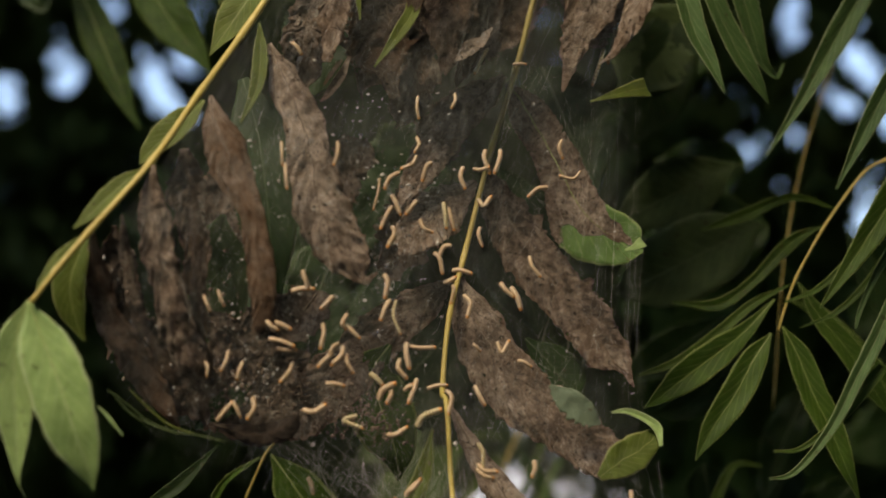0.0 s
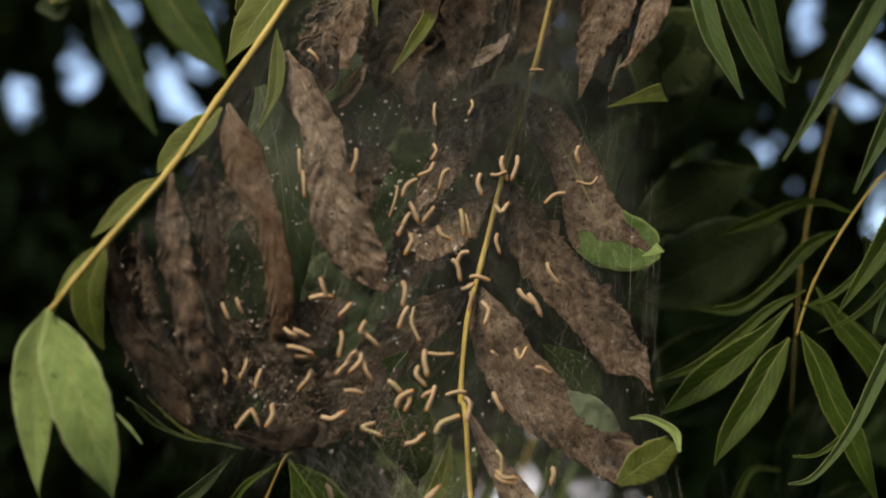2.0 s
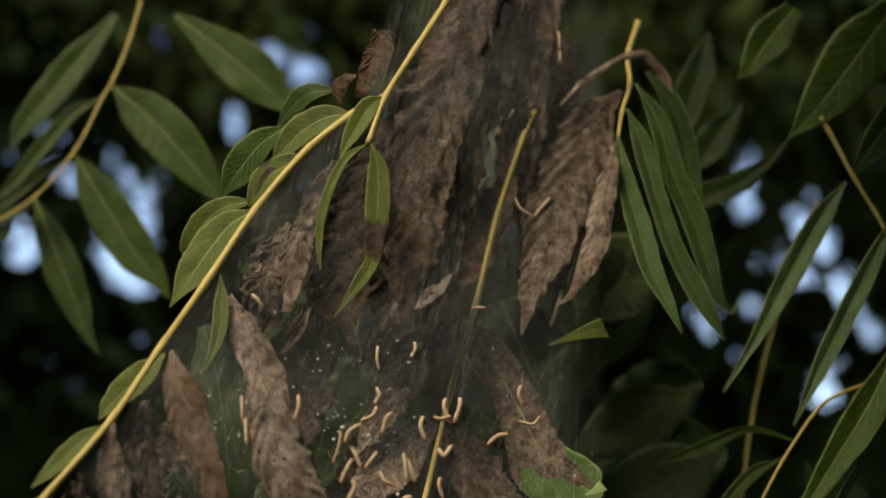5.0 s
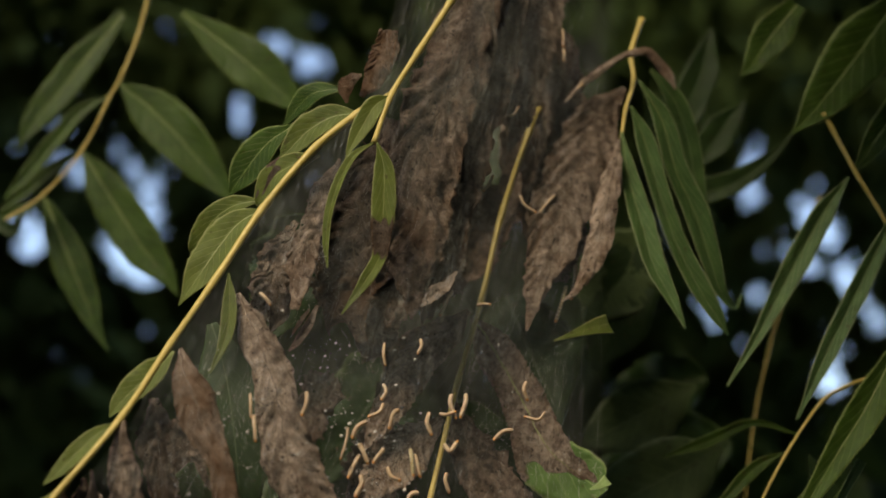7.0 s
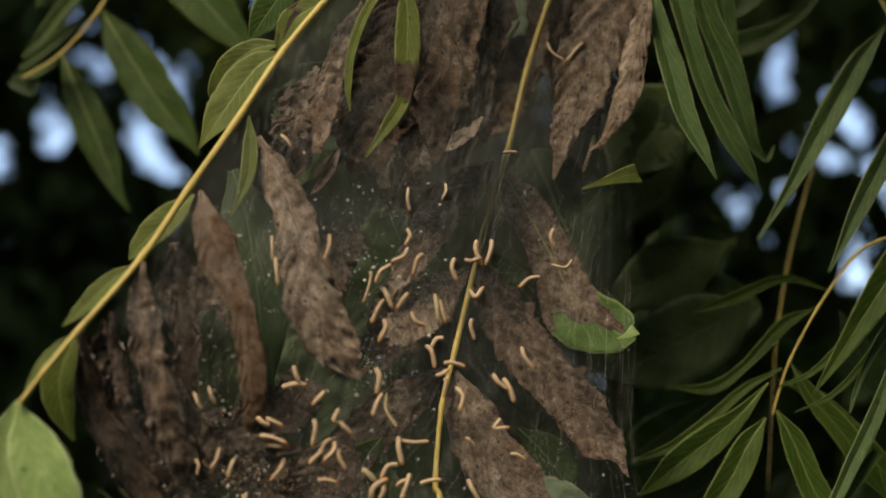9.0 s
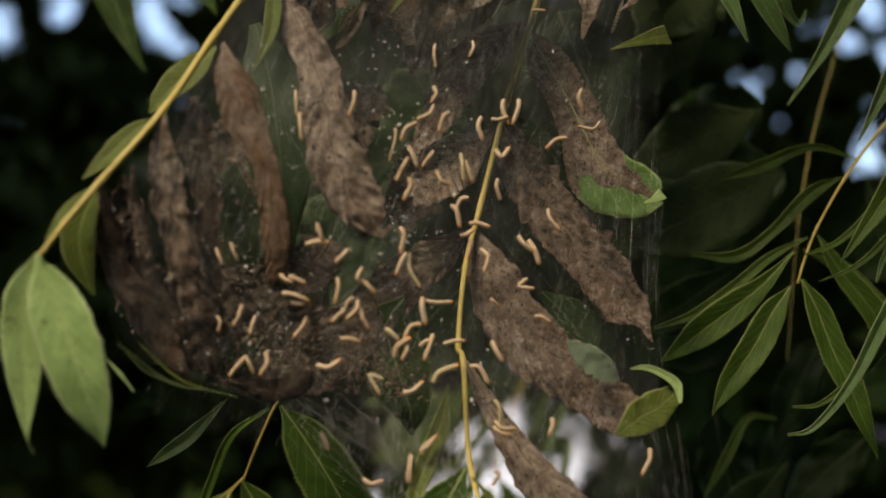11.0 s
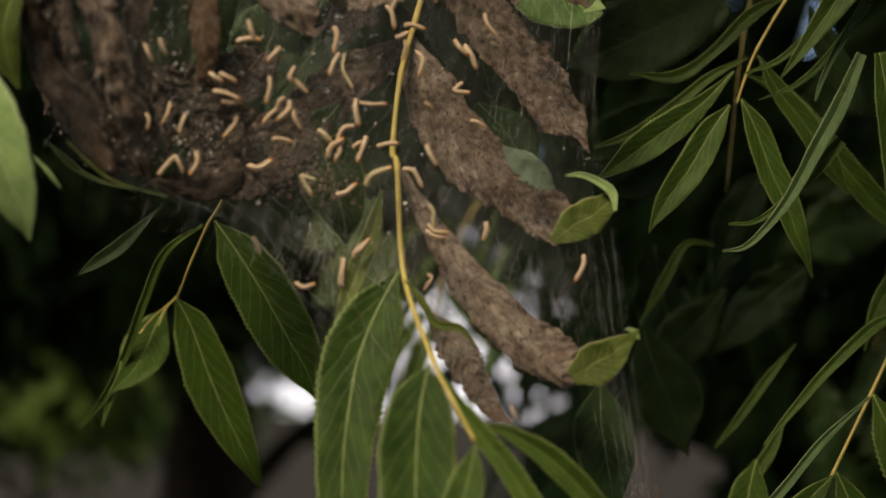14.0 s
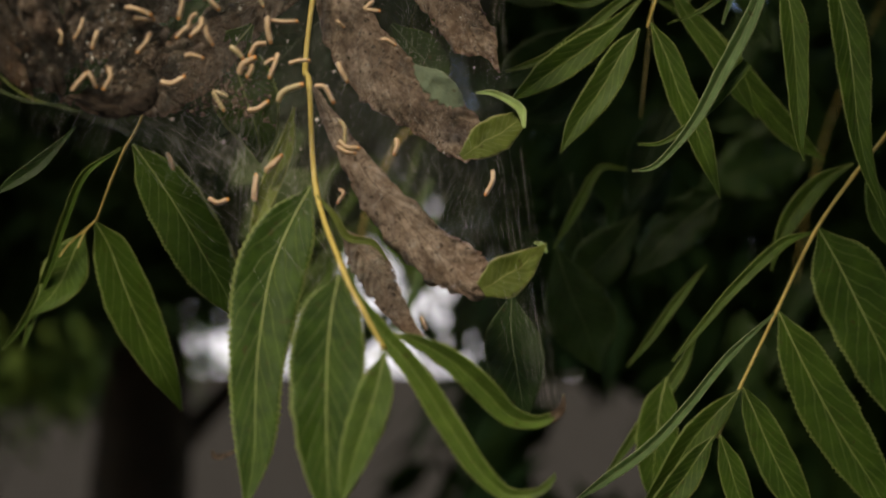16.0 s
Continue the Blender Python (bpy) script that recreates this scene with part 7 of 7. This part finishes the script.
caterpillar((0.0997, -0.0206, 1.8386), (0.0989, -0.0216, 1.8298), (0.0964, -0.0206, 1.82), 0.00122, True)
caterpillar((0.0933, -0.0265, 1.825), (0.0907, -0.0275, 1.8161), (0.0871, -0.0265, 1.8058), 0.00104, True)
caterpillar((0.0437, -0.0535, 1.8071), (0.0467, -0.0545, 1.8073), (0.0501, -0.0535, 1.8074), 0.00084)
caterpillar((0.014, -0.0719, 1.7792), (0.0143, -0.0729, 1.7752), (0.0127, -0.0719, 1.7721), 0.00082)
caterpillar((-0.0986, -0.1103, 1.6728), (-0.0968, -0.1113, 1.6685), (-0.0954, -0.1103, 1.6656), 0.00078)
caterpillar((-0.0921, -0.1108, 1.675), (-0.0908, -0.1118, 1.6712), (-0.0893, -0.1108, 1.6681), 0.00078)
caterpillar((0.0225, -0.0722, 1.6565), (0.0238, -0.0732, 1.6555), (0.0257, -0.0722, 1.6538), 0.00082)
caterpillar((-0.0881, -0.0985, 1.6496), (-0.0891, -0.0995, 1.6443), (-0.0911, -0.0985, 1.6406), 0.00079)
caterpillar((-0.0818, -0.0965, 1.6448), (-0.0831, -0.0975, 1.6408), (-0.0841, -0.0965, 1.6371), 0.00095)
caterpillar((-0.0989, -0.0982, 1.6445), (-0.0972, -0.0992, 1.6418), (-0.0977, -0.0982, 1.6381), 0.00079)
caterpillar((0.0234, -0.0625, 1.8695), (0.0239, -0.0635, 1.8615), (0.0224, -0.0625, 1.8539), 0.00102, True)
caterpillar((0.0537, -0.0485, 1.8807), (0.0515, -0.0495, 1.8756), (0.0488, -0.0485, 1.8722), 0.00087)
caterpillar((0.0689, -0.0357, 1.8736), (0.0713, -0.0367, 1.8675), (0.0767, -0.0357, 1.864), 0.00088)
caterpillar((0.0885, -0.0281, 1.8762), (0.0828, -0.0291, 1.8695), (0.0782, -0.0281, 1.8635), 0.00107)
caterpillar((0.0632, -0.0458, 1.9152), (0.0659, -0.0468, 1.9161), (0.0682, -0.0458, 1.9207), 0.00087)
caterpillar((0.0959, -0.0234, 1.9778), (0.0966, -0.0244, 1.9728), (0.0965, -0.0234, 1.9675), 0.00090)
caterpillar((0.0964, -0.0233, 1.9654), (0.0968, -0.0243, 1.9616), (0.0965, -0.0233, 1.9586), 0.00090)
caterpillar((0.1079, -0.0179, 1.9468), (0.1052, -0.0189, 1.9436), (0.1014, -0.0179, 1.9413), 0.00090)
caterpillar((-0.0348, -0.0649, 1.5747), (-0.0309, -0.0659, 1.5724), (-0.0266, -0.0649, 1.5738), 0.00112)
caterpillar((-0.0093, -0.0706, 1.5872), (-0.0055, -0.0716, 1.5892), (-0.002, -0.0706, 1.5936), 0.00111)
caterpillar((-0.0126, -0.0682, 1.5855), (-0.0131, -0.0692, 1.5803), (-0.0132, -0.0682, 1.5745), 0.00080)
caterpillar((-0.053, -0.0625, 1.5941), (-0.0519, -0.0635, 1.591), (-0.0514, -0.0625, 1.5885), 0.00097)
caterpillar((0.0962, -0.0606, 1.5899), (0.096, -0.0616, 1.5847), (0.093, -0.0606, 1.5787), 0.00113)
caterpillar((0.0131, -0.0756, 1.6254), (0.0177, -0.0766, 1.6245), (0.0214, -0.0756, 1.6183), 0.00111)
caterpillar((0.0243, -0.0746, 1.6008), (0.0279, -0.0756, 1.5974), (0.0328, -0.0746, 1.5973), 0.00111)
caterpillar((0.0246, -0.0721, 1.5787), (0.0267, -0.0731, 1.5768), (0.0242, -0.0721, 1.5727), 0.00080)
caterpillar((-0.0126, -0.0678, 1.5735), (-0.0144, -0.0688, 1.5747), (-0.0135, -0.0678, 1.5852), 0.00081)
caterpillar((0.0617, -0.0838, 1.5206), (0.0629, -0.0848, 1.5176), (0.064, -0.0838, 1.5151), 0.00079)


# caterpillars that shift in the clip: where they go, how far they turn, and when
SHIFTS = {76: ((0.0360, -0.0686, 1.6630), 65, 5.0, 10.0), 64: ((-0.0315, -0.0868, 1.6197), 38, 4.0, 11.0), 56: ((-0.0133, -0.0819, 1.6426), 70, 4.0, 8.5)}


def motions():
    """Most caterpillars rest; some sway a little, and a few creep or turn on the silk."""
    for k, thing in enumerate(CATERPILLARS):
        p = thing.location.copy()
        if k in SHIFTS:
            goal, turn, start, end = SHIFTS[k]
            q = Vector(goal)
            rows = [(0, pose(*p))] + [(start + (end - start) * f, pose(*p.lerp(q, f), 0, turn * f, 0)) for f in (0.0, 0.35, 0.7, 1.0)] + [(16, pose(*q, 0, turn, 0))]
            walk(thing, rows)
        elif k == 102:
            q = Vector((0.0125, -0.0766, 1.6312))
            walk(thing, [(0, pose(*q, 0, 40, 0)), (4.5, pose(*q, 0, 40, 0)), (7.0, pose(*q.lerp(p, 0.4), 0, 26, 0)), (11.0, pose(*p)), (16, pose(*p))])
        elif k % 7 == 2:
            rnd = random.Random(100 + k)
            rows = []
            for t in (0, 2.5, 5, 7.5, 10, 12.5, 16):
                rows.append((t, pose(p.x + rnd.uniform(-0.0003, 0.0003), p.y, p.z + rnd.uniform(-0.0003, 0.0003), 0, rnd.uniform(-5, 5), 0)))
            walk(thing, rows)


motions()
